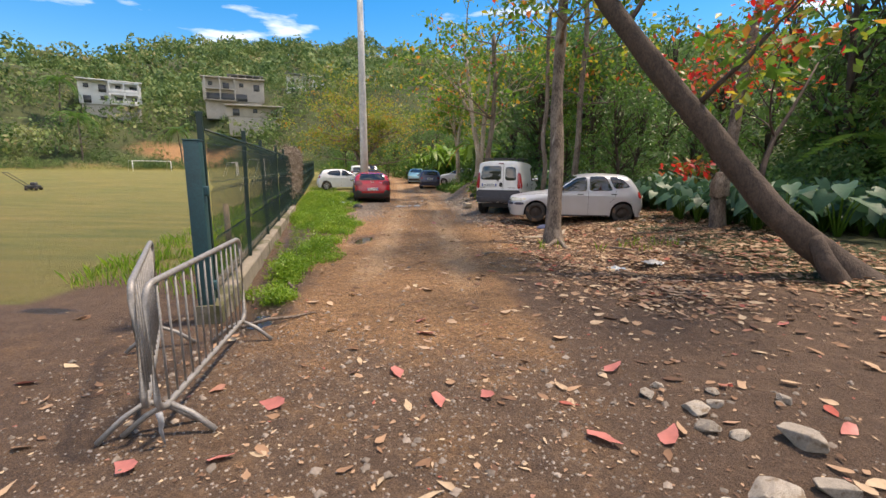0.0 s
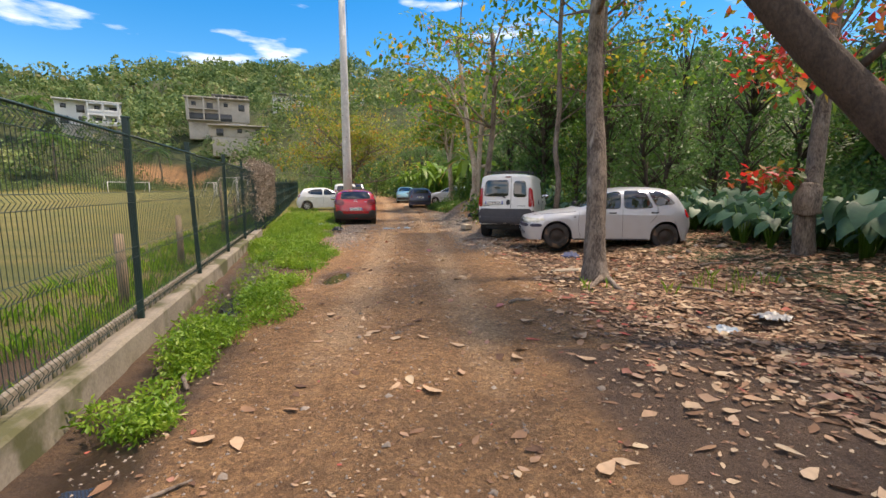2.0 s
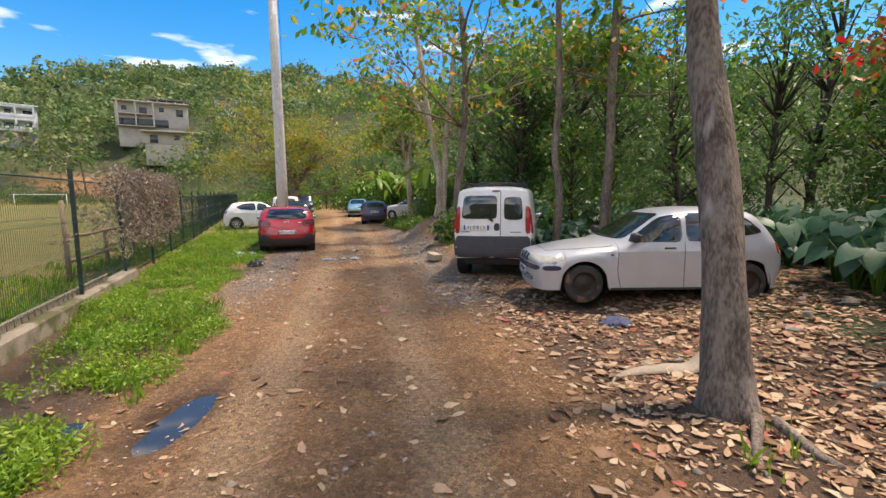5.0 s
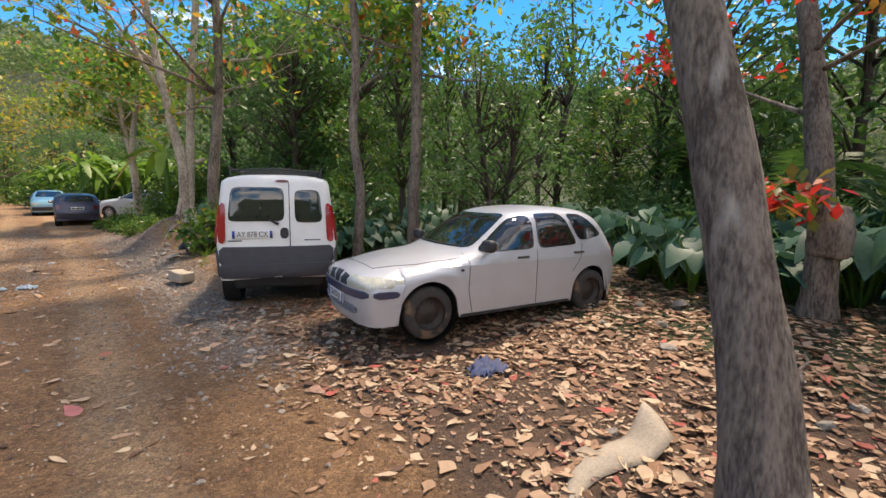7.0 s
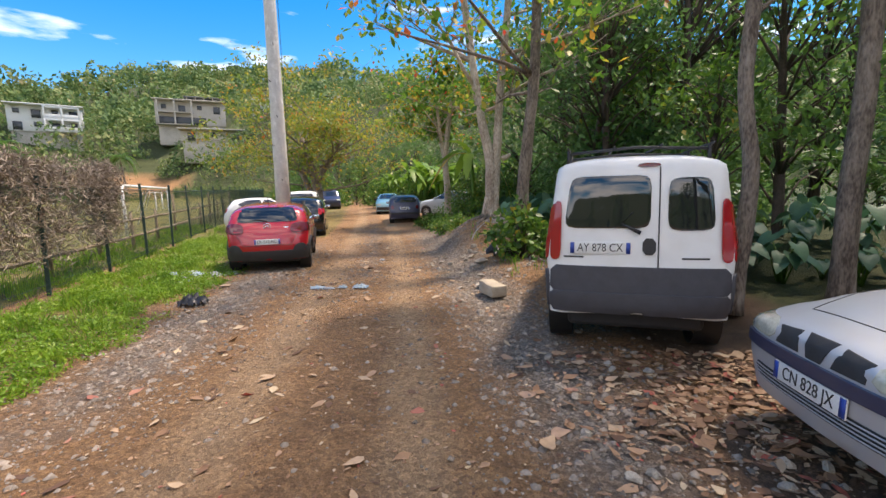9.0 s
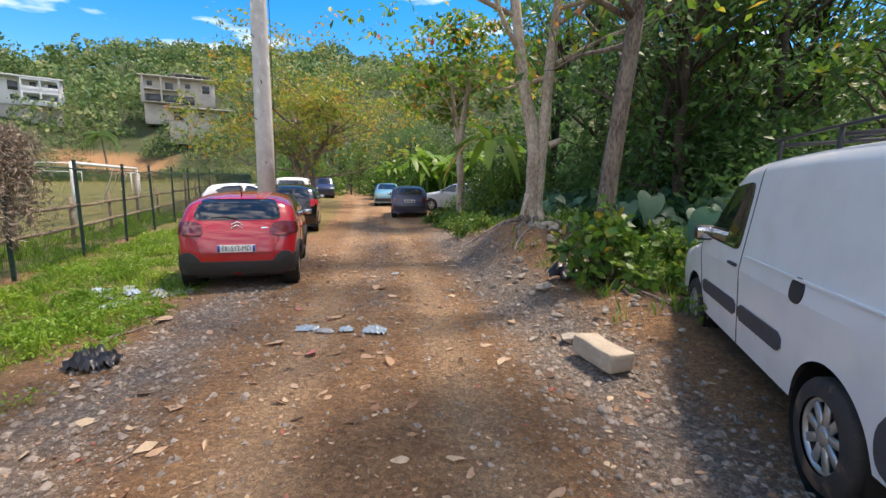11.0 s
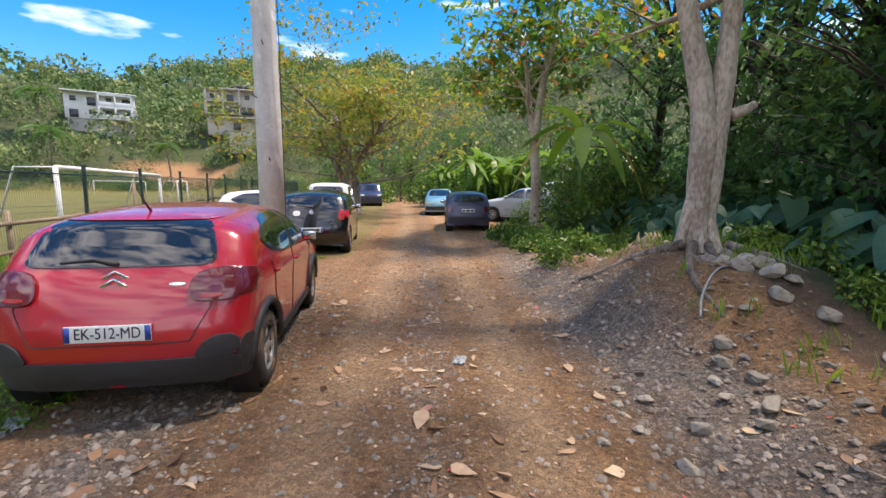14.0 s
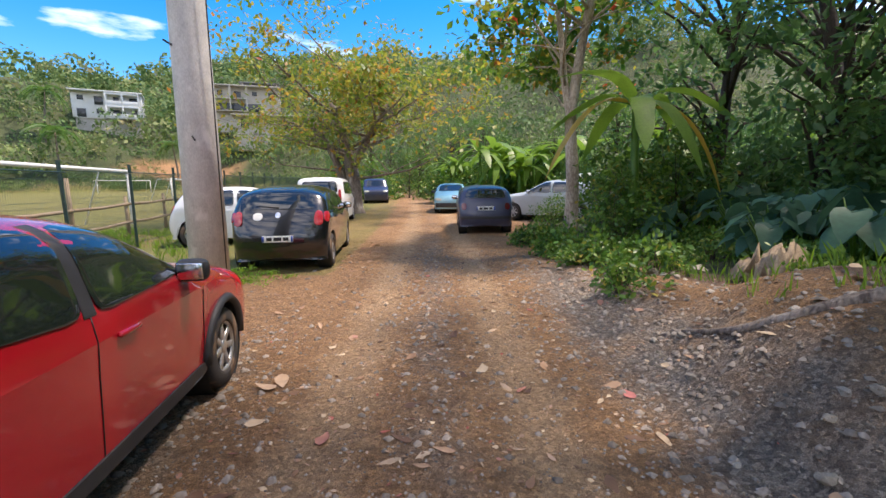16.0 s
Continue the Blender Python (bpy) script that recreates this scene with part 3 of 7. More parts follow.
def ground_masks(x, y):
    """How far a spot is gravel, dark soil, turf, undergrowth or wet."""
    rx = road_x(y)
    side = x - rx
    fx = fence_x(y) if y > 3.6 else -4.0 - 0.45 * (3.6 - y)
    g = 0.0
    if y < 5:
        g = 0.42 * smooth(5, 2, y) * smooth(2.8, 1.4, abs(side + 0.3))
    g = max(g, 0.6 * math.exp(-((side + 2.0) / 0.8) ** 2) * smooth(11, 15, y) * smooth(26, 22, y))
    g = max(g, 0.66 * math.exp(-((side - 2.0) / 0.8) ** 2) * smooth(11.5, 13.5, y) * smooth(31, 26, y))
    g = max(g, 0.4 * math.exp(-((side) / 0.5) ** 2) * smooth(16, 20, y))
    soil = smooth(1.7, 2.7, side) * (1 - 0.8 * smooth(12, 15, y))
    soil = max(soil, smooth(-1.7, -2.4, side) * smooth(14, 11, y) * (1 if y > 3 else 0.6))
    if y < 6:
        soil = max(soil, 0.7 * smooth(-0.9, -1.8, side), 0.6 * smooth(4.6, 2.2, y), 0.8 * smooth(0.9, 1.7, side))
    soil = max(soil, smooth(2.8, 3.6, side) * 0.9)
    turf = 0.0
    if y < 3.6:
        turf = smooth(-4.2, -5.2, x + 0.35 * (3.6 - y))
    else:
        turf = smooth(fx, fx - 0.6, x) if y > 5.5 else smooth(-3.6, -4.4, x)
    if fx < x and y > 13:
        turf = max(turf, 0.75 * smooth(-2.6, -3.6, side))
    if y > 27 and side < -1.8:
        turf = max(turf, 0.55)
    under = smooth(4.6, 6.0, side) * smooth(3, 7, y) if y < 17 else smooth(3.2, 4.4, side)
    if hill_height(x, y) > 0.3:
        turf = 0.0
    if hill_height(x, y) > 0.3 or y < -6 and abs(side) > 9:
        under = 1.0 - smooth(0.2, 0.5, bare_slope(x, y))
    wet = 0.0
    if 3.3 < y < 13 and x < rx - 1.0 and x > fx:
        wet = 0.8 * math.exp(-((x - fx - 0.55) / 0.4) ** 2)
    wet = max(wet, 0.9 * math.exp(-(((x + 1.6) / 0.35) ** 2 + ((y - 9.4) / 0.8) ** 2)))
    wet = max(wet, 0.8 * math.exp(-(((x + 1.2) / 0.45) ** 2 + ((y - 3.5) / 0.6) ** 2)))
    sand = 0.75 * (math.exp(-((side - 0.75) / 0.38) ** 2) + math.exp(-((side + 0.7) / 0.42) ** 2)) * smooth(3, 7, y)
    return g, soil, turf, under, wet, sand


gx = axis_steps(-9.5, 7.5, 0.11, 2400)
gy = axis_steps(-2.0, 31.0, 0.12, 2400)
gverts = [(x, y, ground_z(x, y)) for y in gy for x in gx]
nx = len(gx)
gfaces = [(j * nx + i, j * nx + i + 1, (j + 1) * nx + i + 1, (j + 1) * nx + i) for j in range(len(gy) - 1) for i in range(nx - 1)]
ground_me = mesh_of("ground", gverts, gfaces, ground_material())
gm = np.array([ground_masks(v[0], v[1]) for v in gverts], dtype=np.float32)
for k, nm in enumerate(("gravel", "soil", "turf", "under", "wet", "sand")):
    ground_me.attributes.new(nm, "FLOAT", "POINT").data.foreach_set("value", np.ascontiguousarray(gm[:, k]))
tagged(new("ground", ground_me), "brown dirt lane with gravel, dead leaves and a yellow-green playing field", "ground", kind="structure")

# ---- leaves and plants ----


def leaf_cloud(centres, spread, count, size, seed, up=0.5, flat=0.7, narrow=0.5):
    """Many folded leaves scattered about centres. Returns verts and faces."""
    rng = np.random.default_rng(seed)
    c = np.repeat(np.asarray(centres, dtype=float), count, axis=0)
    n = len(c)
    off = rng.normal(size=(n, 3))
    off /= np.linalg.norm(off, axis=1)[:, None] + 1e-9
    off *= (rng.random(n) ** 0.5)[:, None] * np.asarray(spread)
    off[:, 2] *= flat
    p = c + off
    d = rng.normal(size=(n, 3)) + off / (np.linalg.norm(off, axis=1)[:, None] + 1e-9) * 0.8
    d[:, 2] -= 0.25
    d /= np.linalg.norm(d, axis=1)[:, None]
    nn = rng.normal(size=(n, 3)) * 0.8
    nn[:, 2] += up * 2
    s = np.cross(d, nn)
    s /= np.linalg.norm(s, axis=1)[:, None] + 1e-9
    nn = np.cross(s, d)
    L = size * rng.uniform(0.6, 1.25, n)[:, None]
    W = L * narrow * rng.uniform(0.8, 1.1, n)[:, None] * 0.5
    v = np.empty((n, 5, 3))
    v[:, 0] = p
    v[:, 1] = p + d * L * 0.62 + s * W - nn * L * 0.03
    v[:, 2] = p + d * L - nn * L * 0.16
    v[:, 3] = p + d * L * 0.62 - s * W - nn * L * 0.03
    v[:, 4] = p + d * L * 0.55 - nn * L * 0.1
    base = np.arange(n)[:, None] * 5
    f = np.stack([base + np.array([0, 1, 4]), base + np.array([1, 2, 4]), base + np.array([2, 3, 4]), base + np.array([3, 0, 4])], axis=1).reshape(-1, 3)
    return v.reshape(-1, 3), f


def np_mesh(name, v, f, material, smooth_faces=False):
    me = bpy.data.meshes.new(name)
    v, f = np.ascontiguousarray(v, dtype=np.float32), np.ascontiguousarray(f, dtype=np.int32)
    me.vertices.add(len(v))
    me.vertices.foreach_set("co", v.ravel())
    k = f.shape[1]
    me.loops.add(f.size)
    me.loops.foreach_set("vertex_index", f.ravel())
    me.polygons.add(len(f))
    me.polygons.foreach_set("loop_start", np.arange(0, f.size, k, dtype=np.int32))
    me.materials.append(material)
    if smooth_faces:
        me.polygons.foreach_set("use_smooth", np.ones(len(f), dtype=bool))
    me.update(calc_edges=True)
    return me


def branches(rng, start, way, length, radius, level, out, tips, droop=0.0, kids=(3, 5)):
    """Grows a limb and its side limbs; tips are where leaves sit."""
    pts, rad = [Vector(start)], [radius]
    d = Vector(way).normalized()
    steps = 5
    for i in range(steps):
        d = (d + Vector((rng.uniform(-1, 1), rng.uniform(-1, 1), rng.uniform(-0.6, 0.7) - droop)) * 0.2).normalized()
        pts.append(pts[-1] + d * (length / steps))
        rad.append(radius * (1 - 0.75 * (i + 1) / steps))
    out.append(tube(pts, rad, 6 if level else 8, rough=0.1, seed=rng.randint(0, 999)))
    if level == 0:
        tips += [pts[-1], pts[3], pts[4]]
        return
    for _ in range(rng.randint(*kids)):
        i = rng.randint(2, steps)
        a = rng.uniform(0, 2 * math.pi)
        side = Vector((math.cos(a), math.sin(a), rng.uniform(-0.1, 0.6)))
        branches(rng, pts[i], d * 0.6 + side, length * rng.uniform(0.45, 0.7), max(rad[i] * 0.6, 0.006), level - 1, out, tips, droop, kids)
    tips.append(pts[-1])


def tree(name, base, stems, limbs, leaf, bark, seed, label, sides=16, leaf_size=0.2, leaves=14, spread=0.55, level=2, flat=0.4, narrow=0.6, extra=()):
    """A tree: stems are (control points, radii); limbs are (stem, height share, way, length, radius)."""
    rng = random.Random(seed)
    th = thing(name, pose(*base), label, "tree")
    paths, wood, tips = [], [], []
    for ctrl, r0, r1, flare in stems:
        pts = [Vector(p) for p in spline(ctrl, 5)]
        k = len(pts) - 1
        rad = [r0 + (r1 - r0) * (i / k) for i in range(k + 1)]
        for i in range(k + 1):
            h = (pts[i] - pts[0]).length
            rad[i] *= 1 + flare * math.exp(-h / 0.22)
        paths.append((pts, rad))
        wood.append(tube(pts, rad, sides, rough=0.16, seed=seed + len(wood)))
    part("trunk", join(*wood), bark, th)
    for stem, share, way, length, radius in limbs:
        pts, twigs = paths[stem][0], []
        branches(rng, pts[min(int(share * (len(pts) - 1)), len(pts) - 1)], way, length, radius, level, twigs, tips)
        part("bough", join(*twigs), bark, th)
    tips += [Vector(p) for p in extra]
    v, f = leaf_cloud([tuple(t) for t in tips], spread, leaves, leaf_size, seed, up=1.1, flat=flat, narrow=narrow)
    part("crown", np_mesh("crown", v, f, leaf), None, th)
    return th


def ring_limbs(rng, stem, lo, hi, n, length, radius, rise=0.45, lean=(0, 0)):
    return [(stem, rng.uniform(lo, hi), (math.cos(a) + lean[0], math.sin(a) + lean[1], rng.uniform(0.1, rise * 2)), length * rng.uniform(0.7, 1.2), radius)
            for a in [rng.uniform(0, 6.28) + 6.28 * i / n for i in range(n)]]


R = random.Random(4)
ALM = "tropical almond tree with green, yellow and rust leaves"
# the straight trunk beside the lane
tree("almond_tree", (2.84, 9.14, -0.05), [([(0, 0, 0), (0.0, 0.08, 0.6), (0.05, 0.35, 1.8), (0.05, 0.7, 3.2), (0.1, 0.95, 4.8), (0.2, 1.15, 6.5)], 0.18, 0.1, 0.5)],
     ring_limbs(R, 0, 0.72, 1.0, 6, 2.4, 0.05), M_LEAF, M_BARK, 11, "grey-barked almond tree leaning beside the dirt lane", leaves=3, leaf_size=0.22, spread=0.6)
# the leaning trunk by the entrance
tree("leaning_tree", (6.2, 5.85, 0.1), [([(0.5, -0.05, -0.15), (0.16, 0.04, 0.2), (-0.25, 0.16, 0.55), (-0.85, 0.38, 1.2), (-1.6, 0.72, 2.25), (-2.3, 1.0, 3.2), (-3.0, 1.3, 4.2), (-3.5, 1.5, 5.2)], 0.23, 0.13, 0.5), ([(0.1, -0.2, -0.1), (-0.12, -0.16, 0.25), (-0.22, 0.02, 0.6)], 0.13, 0.1, 0.4)],
     ring_limbs(R, 0, 0.75, 1.0, 6, 2.4, 0.05, lean=(-0.2, 0.2)) + [(0, 0.45, (0.3, 0.4, 0.8), 2.4, 0.05), (0, 0.6, (0.7, -0.2, 0.7), 2.4, 0.05)],
     M_LEAF, M_BARKD, 12, "dark leaning trunk arching over the leaf-strewn bank", leaves=4, leaf_size=0.22)
# the slim tree with a swollen knot and red leaves
tree("red_leaf_tree", (6.9, 10.3, 0.3), [([(0, 0, -0.1), (-0.05, 0, 0.7), (0.1, 0.1, 1.3), (0.3, 0.35, 2.6), (0.55, 0.65, 3.9), (0.9, 1.0, 5.4)], 0.17, 0.09, 0.4), ([(-0.06, -0.05, 0.75), (-0.1, -0.08, 1.0), (-0.02, -0.02, 1.2)], 0.22, 0.18, 0.0)],
     ring_limbs(R, 0, 0.55, 1.0, 6, 2.4, 0.035, rise=0.4, lean=(-0.4, -0.2)) + [(0, 0.36, (-1, -0.1, 0.3), 0.7, 0.012)], M_LEAFR, M_BARK, 13, "slim tree with a swollen knot and bright red leaves", leaves=4, leaf_size=0.19, spread=0.4)
# the pale forked tree on its mound
tree("forked_tree", (0.92, 23.4, 0.5), [([(0, 0, -0.15), (0.02, 0, 0.4), (0.04, 0, 1.2), (0.02, 0, 2.0), (-0.16, 0.03, 2.9), (-0.33, 0.1, 3.9), (-0.6, 0.2, 6.0), (-0.9, 0.3, 8.0)], 0.18, 0.085, 0.75),
      ([(0.1, 0.0, 0.2), (0.15, 0.0, 1.2), (0.21, 0.02, 2.1), (0.26, 0.05, 2.9), (0.33, 0.1, 3.9), (0.5, 0.2, 5.5), (0.7, 0.4, 7.5)], 0.14, 0.085, 0.1),
      ([(-0.06, -0.04, 0.95), (-0.17, -0.1, 0.5), (-0.33, -0.19, 0.14), (-0.6, -0.3, -0.06), (-0.95, -0.4, -0.2)], 0.07, 0.05, 0.0), ([(0.1, -0.04, 0.9), (0.2, -0.14, 0.45), (0.33, -0.3, 0.05), (0.5, -0.55, -0.16)], 0.07, 0.05, 0.0),
      ([(0.03, -0.06, 0.8), (0.04, -0.19, 0.35), (0.03, -0.36, 0.02), (0.0, -0.6, -0.2)], 0.07, 0.06, 0.0), ([(0.14, 0.0, 0.9), (0.28, -0.02, 0.4), (0.45, -0.06, 0.0), (0.7, -0.1, -0.2)], 0.07, 0.05, 0.0), ([(0.36, 0.06, 2.0), (0.5, 0.02, 2.06), (0.6, 0.0, 2.12)], 0.07, 0.04, 0.2)],
     ring_limbs(R, 0, 0.62, 1.0, 6, 3.2, 0.06, lean=(-0.1, 0.3)) + ring_limbs(R, 1, 0.6, 1.0, 6, 3.0, 0.06, lean=(0.2, 0.3)), M_LEAF, M_BARKP, 14, "pale forked tree with exposed roots on a mound", leaves=3, leaf_size=0.22, spread=0.65)
tree("leaning_slim_tree", (1.36, 19.75, 0.4), [([(0, 0, -0.1), (0.03, 0, 0.6), (0.02, 0.0, 1.2), (0.12, 0.02, 2.2), (0.25, 0.05, 3.4), (0.3, 0.1, 5.0), (0.2, 0.2, 7.0)], 0.14, 0.08, 0.4)],
     ring_limbs(R, 0, 0.6, 1.0, 8, 2.8, 0.045), M_LEAF, M_BARK, 15, "slim grey-barked tree growing out of a leafy bush", leaves=4, leaf_size=0.23)
tree("wavy_tree", (3.4, 16.1, 0.2), [([(0, 0, -0.1), (0.08, 0, 0.8), (0.12, 0, 1.6), (0.0, 0, 2.5), (0.1, 0.1, 3.8), (0.05, 0.1, 5.6), (0.1, 0.2, 7.0)], 0.095, 0.06, 0.3)],
     ring_limbs(R, 0, 0.62, 1.0, 7, 2.4, 0.035), M_LEAF, M_BARK, 16, "thin wavy trunk behind the parked van", leaves=4, leaf_size=0.23)
tree("straight_tree", (4.6, 16.05, 0.25), [([(0, 0, -0.1), (0.0, 0, 1.2), (0.06, 0, 2.5), (0.05, 0, 4.0), (0.15, 0.1, 6.0), (0.1, 0.2, 7.4)], 0.12, 0.08, 0.3)],
     ring_limbs(R, 0, 0.55, 1.0, 8, 2.6, 0.04), M_LEAF, M_BARK, 17, "straight brown trunk behind the silver hatchback", leaves=4, leaf_size=0.23)
tree("roadside_tree", (-0.6, 31.4, 0.2), [([(0, 0, -0.1), (0.03, 0, 1.4), (-0.05, 0, 2.8), (0.1, 0, 4.2), (0.4, 0, 6.0)], 0.17, 0.09, 0.3), ([(0.0, 0, 2.5), (-0.2, 0, 3.6), (-0.4, 0.1, 5.4)], 0.1, 0.06, 0.0)],
     ring_limbs(R, 0, 0.5, 1.0, 7, 2.6, 0.045) + ring_limbs(R, 1, 0.3, 1.0, 5, 2.4, 0.04), M_LEAF, M_BARKP, 18, "forked grey tree with sparse leaves by the far cars", leaves=8, leaf_size=0.24)
tree("orange_tree", (-9.7, 40.5, 0.2), [([(0, 0, -0.1), (0.0, 0, 1.0), (-0.1, 0, 2.2), (-0.5, 0, 3.6), (-0.9, 0, 5.2)], 0.42, 0.16, 0.4), ([(-0.35, 0, 0.9), (-0.6, 0, 1.8), (-1.2, 0, 3.2), (-2.2, 0, 4.6)], 0.25, 0.1, 0.0), ([(0, 0, 2.2), (0.8, 0, 3.6), (1.8, 0, 5.0)], 0.2, 0.1, 0.0)],
     ring_limbs(R, 0, 0.4, 1.0, 9, 4.6, 0.08, rise=0.3) + ring_limbs(R, 1, 0.4, 1.0, 7, 4.2, 0.07, rise=0.2) + ring_limbs(R, 2, 0.4, 1.0, 7, 4.4, 0.07, rise=0.2), M_LEAFO, M_BARK, 19, "thick old almond tree with orange and red leaves", leaves=8, leaf_size=0.24, spread=0.8)

# ---- forest, bushes and hills ----


def forest_tree(seed, height, crown_r, material, leaf_size, leaves, tips, low=0.25):
    """Prototype meshes of a woodland tree: trunk and crown."""
    rng = random.Random(seed)
    wood, ends = [], []
    top = Vector((rng.uniform(-0.5, 0.5), rng.uniform(-0.5, 0.5), height * 0.85))
    pts = [Vector(p) for p in spline([(0, 0, -0.3), (rng.uniform(-0.2, 0.2), rng.uniform(-0.2, 0.2), height * 0.3), (top.x * 0.7, top.y * 0.7, height * 0.6), tuple(top)], 3)]
    wood.append(tube(pts, [0.16 * (1 - 0.7 * i / (len(pts) - 1)) for i in range(len(pts))], 8, rough=0.15, seed=seed))
    for _ in range(tips):
        a, h = rng.uniform(0, 6.28), rng.uniform(low, 1.0)
        r = crown_r * math.sin(math.pi * (0.18 + 0.78 * (h - low) / (1 - low))) ** 0.7 * rng.uniform(0.4, 1.05)
        e = Vector((math.cos(a) * r, math.sin(a) * r, h * height))
        s = pts[min(int(h * 0.75 * len(pts)), len(pts) - 1)]
        wood.append(tube([s, (s + e) / 2 + Vector((0, 0, 0.25)), e], [0.05, 0.03, 0.01], 4))
        ends.append(tuple(e))
    v, f = leaf_cloud(ends, crown_r * 0.34, leaves, leaf_size, seed, flat=0.75, narrow=0.45)
    return mesh_of("trunk", *join(*wood), M_BARKD), np_mesh("crown", v, f, material)


FOREST = [forest_tree(31, 9.0, 2.6, M_FOREST, 0.3, 32, 42, 0.2), forest_tree(32, 7.5, 2.4, M_FEATHER, 0.22, 56, 44, 0.1),
          forest_tree(33, 11.0, 3.0, M_FOREST, 0.34, 32, 46, 0.25), forest_tree(34, 6.0, 2.2, M_BUSH, 0.3, 34, 36, 0.15)]
F_LABEL = ["tall dark green woodland tree", "feathery dark green tree with drooping foliage", "tall spreading woodland tree with a deep green crown", "lighter green understorey tree"]


def stand(k, x, y, scale, spin, group="woodland behind the lane"):
    th = thing("woodland_tree", pose(x, y, ground_z(x, y), 0, 0, spin) @ Matrix.Scale(scale, 4), F_LABEL[k], "tree", group)
    part("trunk", FOREST[k][0], None, th)
    part("crown", FOREST[k][1], None, th)
    return th


def clear_of_view(x, y):
    """True where no tree may stand: the lane, the field and the parked cars."""
    side = x - road_x(y)
    return side < 4.2 + 1.8 * smooth(20, 8, y) if y < 46 else False


FR = random.Random(8)
for i in range(105):
    y = FR.uniform(2, 60)
    x = road_x(y) + FR.uniform(6.5, 22) if y > 15 else FR.uniform(9.5, 24)
    if x < 15.5 and 7 < y < 13.5:
        continue
    k = FR.choice([0, 1, 1, 2, 3]) if x - road_x(y) > 10 else FR.choice([1, 1, 0, 3])
    stand(k, x, y, FR.uniform(0.42, 0.6) * (1 + 0.3 * smooth(8, 20, x - road_x(y))) * (1 + 0.55 * smooth(18, 23, y) * smooth(31, 28, y)) * (1 - 0.22 * smooth(28, 32, y)), FR.uniform(0, 360))
for i in range(46):
    a = FR.uniform(-24, 22)
    d = FR.uniform(36, 60)
    x, y = -4 + d * math.sin(radians(a)), 18 + d * math.cos(radians(a))
    if -10 < x - road_x(y) < 2.5 and y < 56:
        continue
    stand(FR.choice([0, 3, 3, 2]), x, y, FR.uniform(0.45, 0.75), FR.uniform(0, 360))
for i in range(9):
    stand(FR.choice([0, 1, 2]), FR.uniform(-24, 26), FR.uniform(-40, -26), FR.uniform(0.7, 1.1), FR.uniform(0, 360), "woodland behind the entrance")


for x, y, sc, k in ((12.5, 9.5, 0.95, 0), (14.0, 12.0, 0.95, 2), (12.8, 14.8, 1.0, 0), (15.0, 16.5, 1.0, 2), (15.5, 7.0, 0.9, 2)):
    stand(k, x, y, sc, x * 83)
HOUSE_CLEAR = [(-98, 114, 8), (-74, 132, 9), (-62, 121, 7), (-59, 150, 7), (-41, 152, 6)]


for x, y, sc in ((3.4, 33.6, 1.25), (4.6, 31.4, 1.3), (5.4, 29.4, 1.25), (6.2, 27.2, 1.2), (7.0, 24.6, 1.15), (6.6, 33.5, 1.2)):
    stand(1, x, y, sc, x * 51)


def hill_cover():
    """The woods on the hills: crowns as clumps of large leaf sprays."""
    rng = np.random.default_rng(5)
    cs, sz = [], []
    tries = 0
    while len(cs) < 4000 and tries < 60000:
        tries += 1
        az = radians(rng.uniform(-72, 84))
        d = 48 + 380 * rng.random() ** 1.5
        x, y = -4 + d * math.sin(az), 18 + d * math.cos(az)
        h = hill_height(x, y)
        if h < 0.4 and d > 66:
            continue
        if bare_slope(x, y) > 0.35 and rng.random() < 0.8:
            continue
        if h < 0.05 or any(math.hypot(x - hx, y - hy) < hr for hx, hy, hr in HOUSE_CLEAR):
            continue
        s = (1.5 + 3.6 * rng.random() ** 2.2) * (1 + d / 420)
        cs.append((x, y, ground_z(x, y) + s * 0.7))
        sz.append(s)
    for _ in range(420):
        deg = rng.uniform(-66, -14)
        d = hill_start(deg) + rng.uniform(-3, 12)
        x, y = -4 + d * math.sin(radians(deg)), 18 + d * math.cos(radians(deg))
        if bare_slope(x, y) > 0.5:
            continue
        s = rng.uniform(0.8, 2.2)
        cs.append((x, y, ground_z(x, y) + s * 0.5))
        sz.append(s)
    cs, sz = np.array(cs), np.array(sz)
    n = 150
    c = np.repeat(cs, n, axis=0)
    s = np.repeat(sz, n)[:, None]
    off = rng.normal(size=(len(c), 3))
    off /= np.linalg.norm(off, axis=1)[:, None]
    off[:, 2] = np.abs(off[:, 2]) * 1.1 - 0.35
    lump = 1 + 0.35 * np.sin(off[:, :1] * 5 + np.repeat(np.arange(len(cs)), n)[:, None]) * np.cos(off[:, 1:2] * 4)
    p = c + off * s * lump * rng.uniform(0.75, 1.05, (len(c), 1))
    face = off + 0.45 * rng.normal(size=p.shape)
    face /= np.linalg.norm(face, axis=1)[:, None]
    d1 = np.cross(face, rng.normal(size=p.shape))
    d1 /= np.linalg.norm(d1, axis=1)[:, None]
    d2 = np.cross(face, d1)
    L = s * rng.uniform(0.07, 0.18, s.shape) * np.clip(np.hypot(c[:, :1] + 4, c[:, 1:2] - 18) / 190, 0.4, 1.0)
    v = np.stack([p - d1 * L, p + d2 * L * 0.6, p + d1 * L, p - d2 * L * 0.6], axis=1).reshape(-1, 3)
    b = np.arange(len(p))[:, None] * 4
    return v, b + np.arange(4)


hv, hf = hill_cover()
tagged(new("hill_woods", np_mesh("hill_woods", hv, hf, M_HILL)), "sunlit green wooded hillside with scattered dry trees", "woods", kind="stuff")

# ---- fence and low wall ----
FENCE_AZ = -math.degrees(math.atan(0.367))


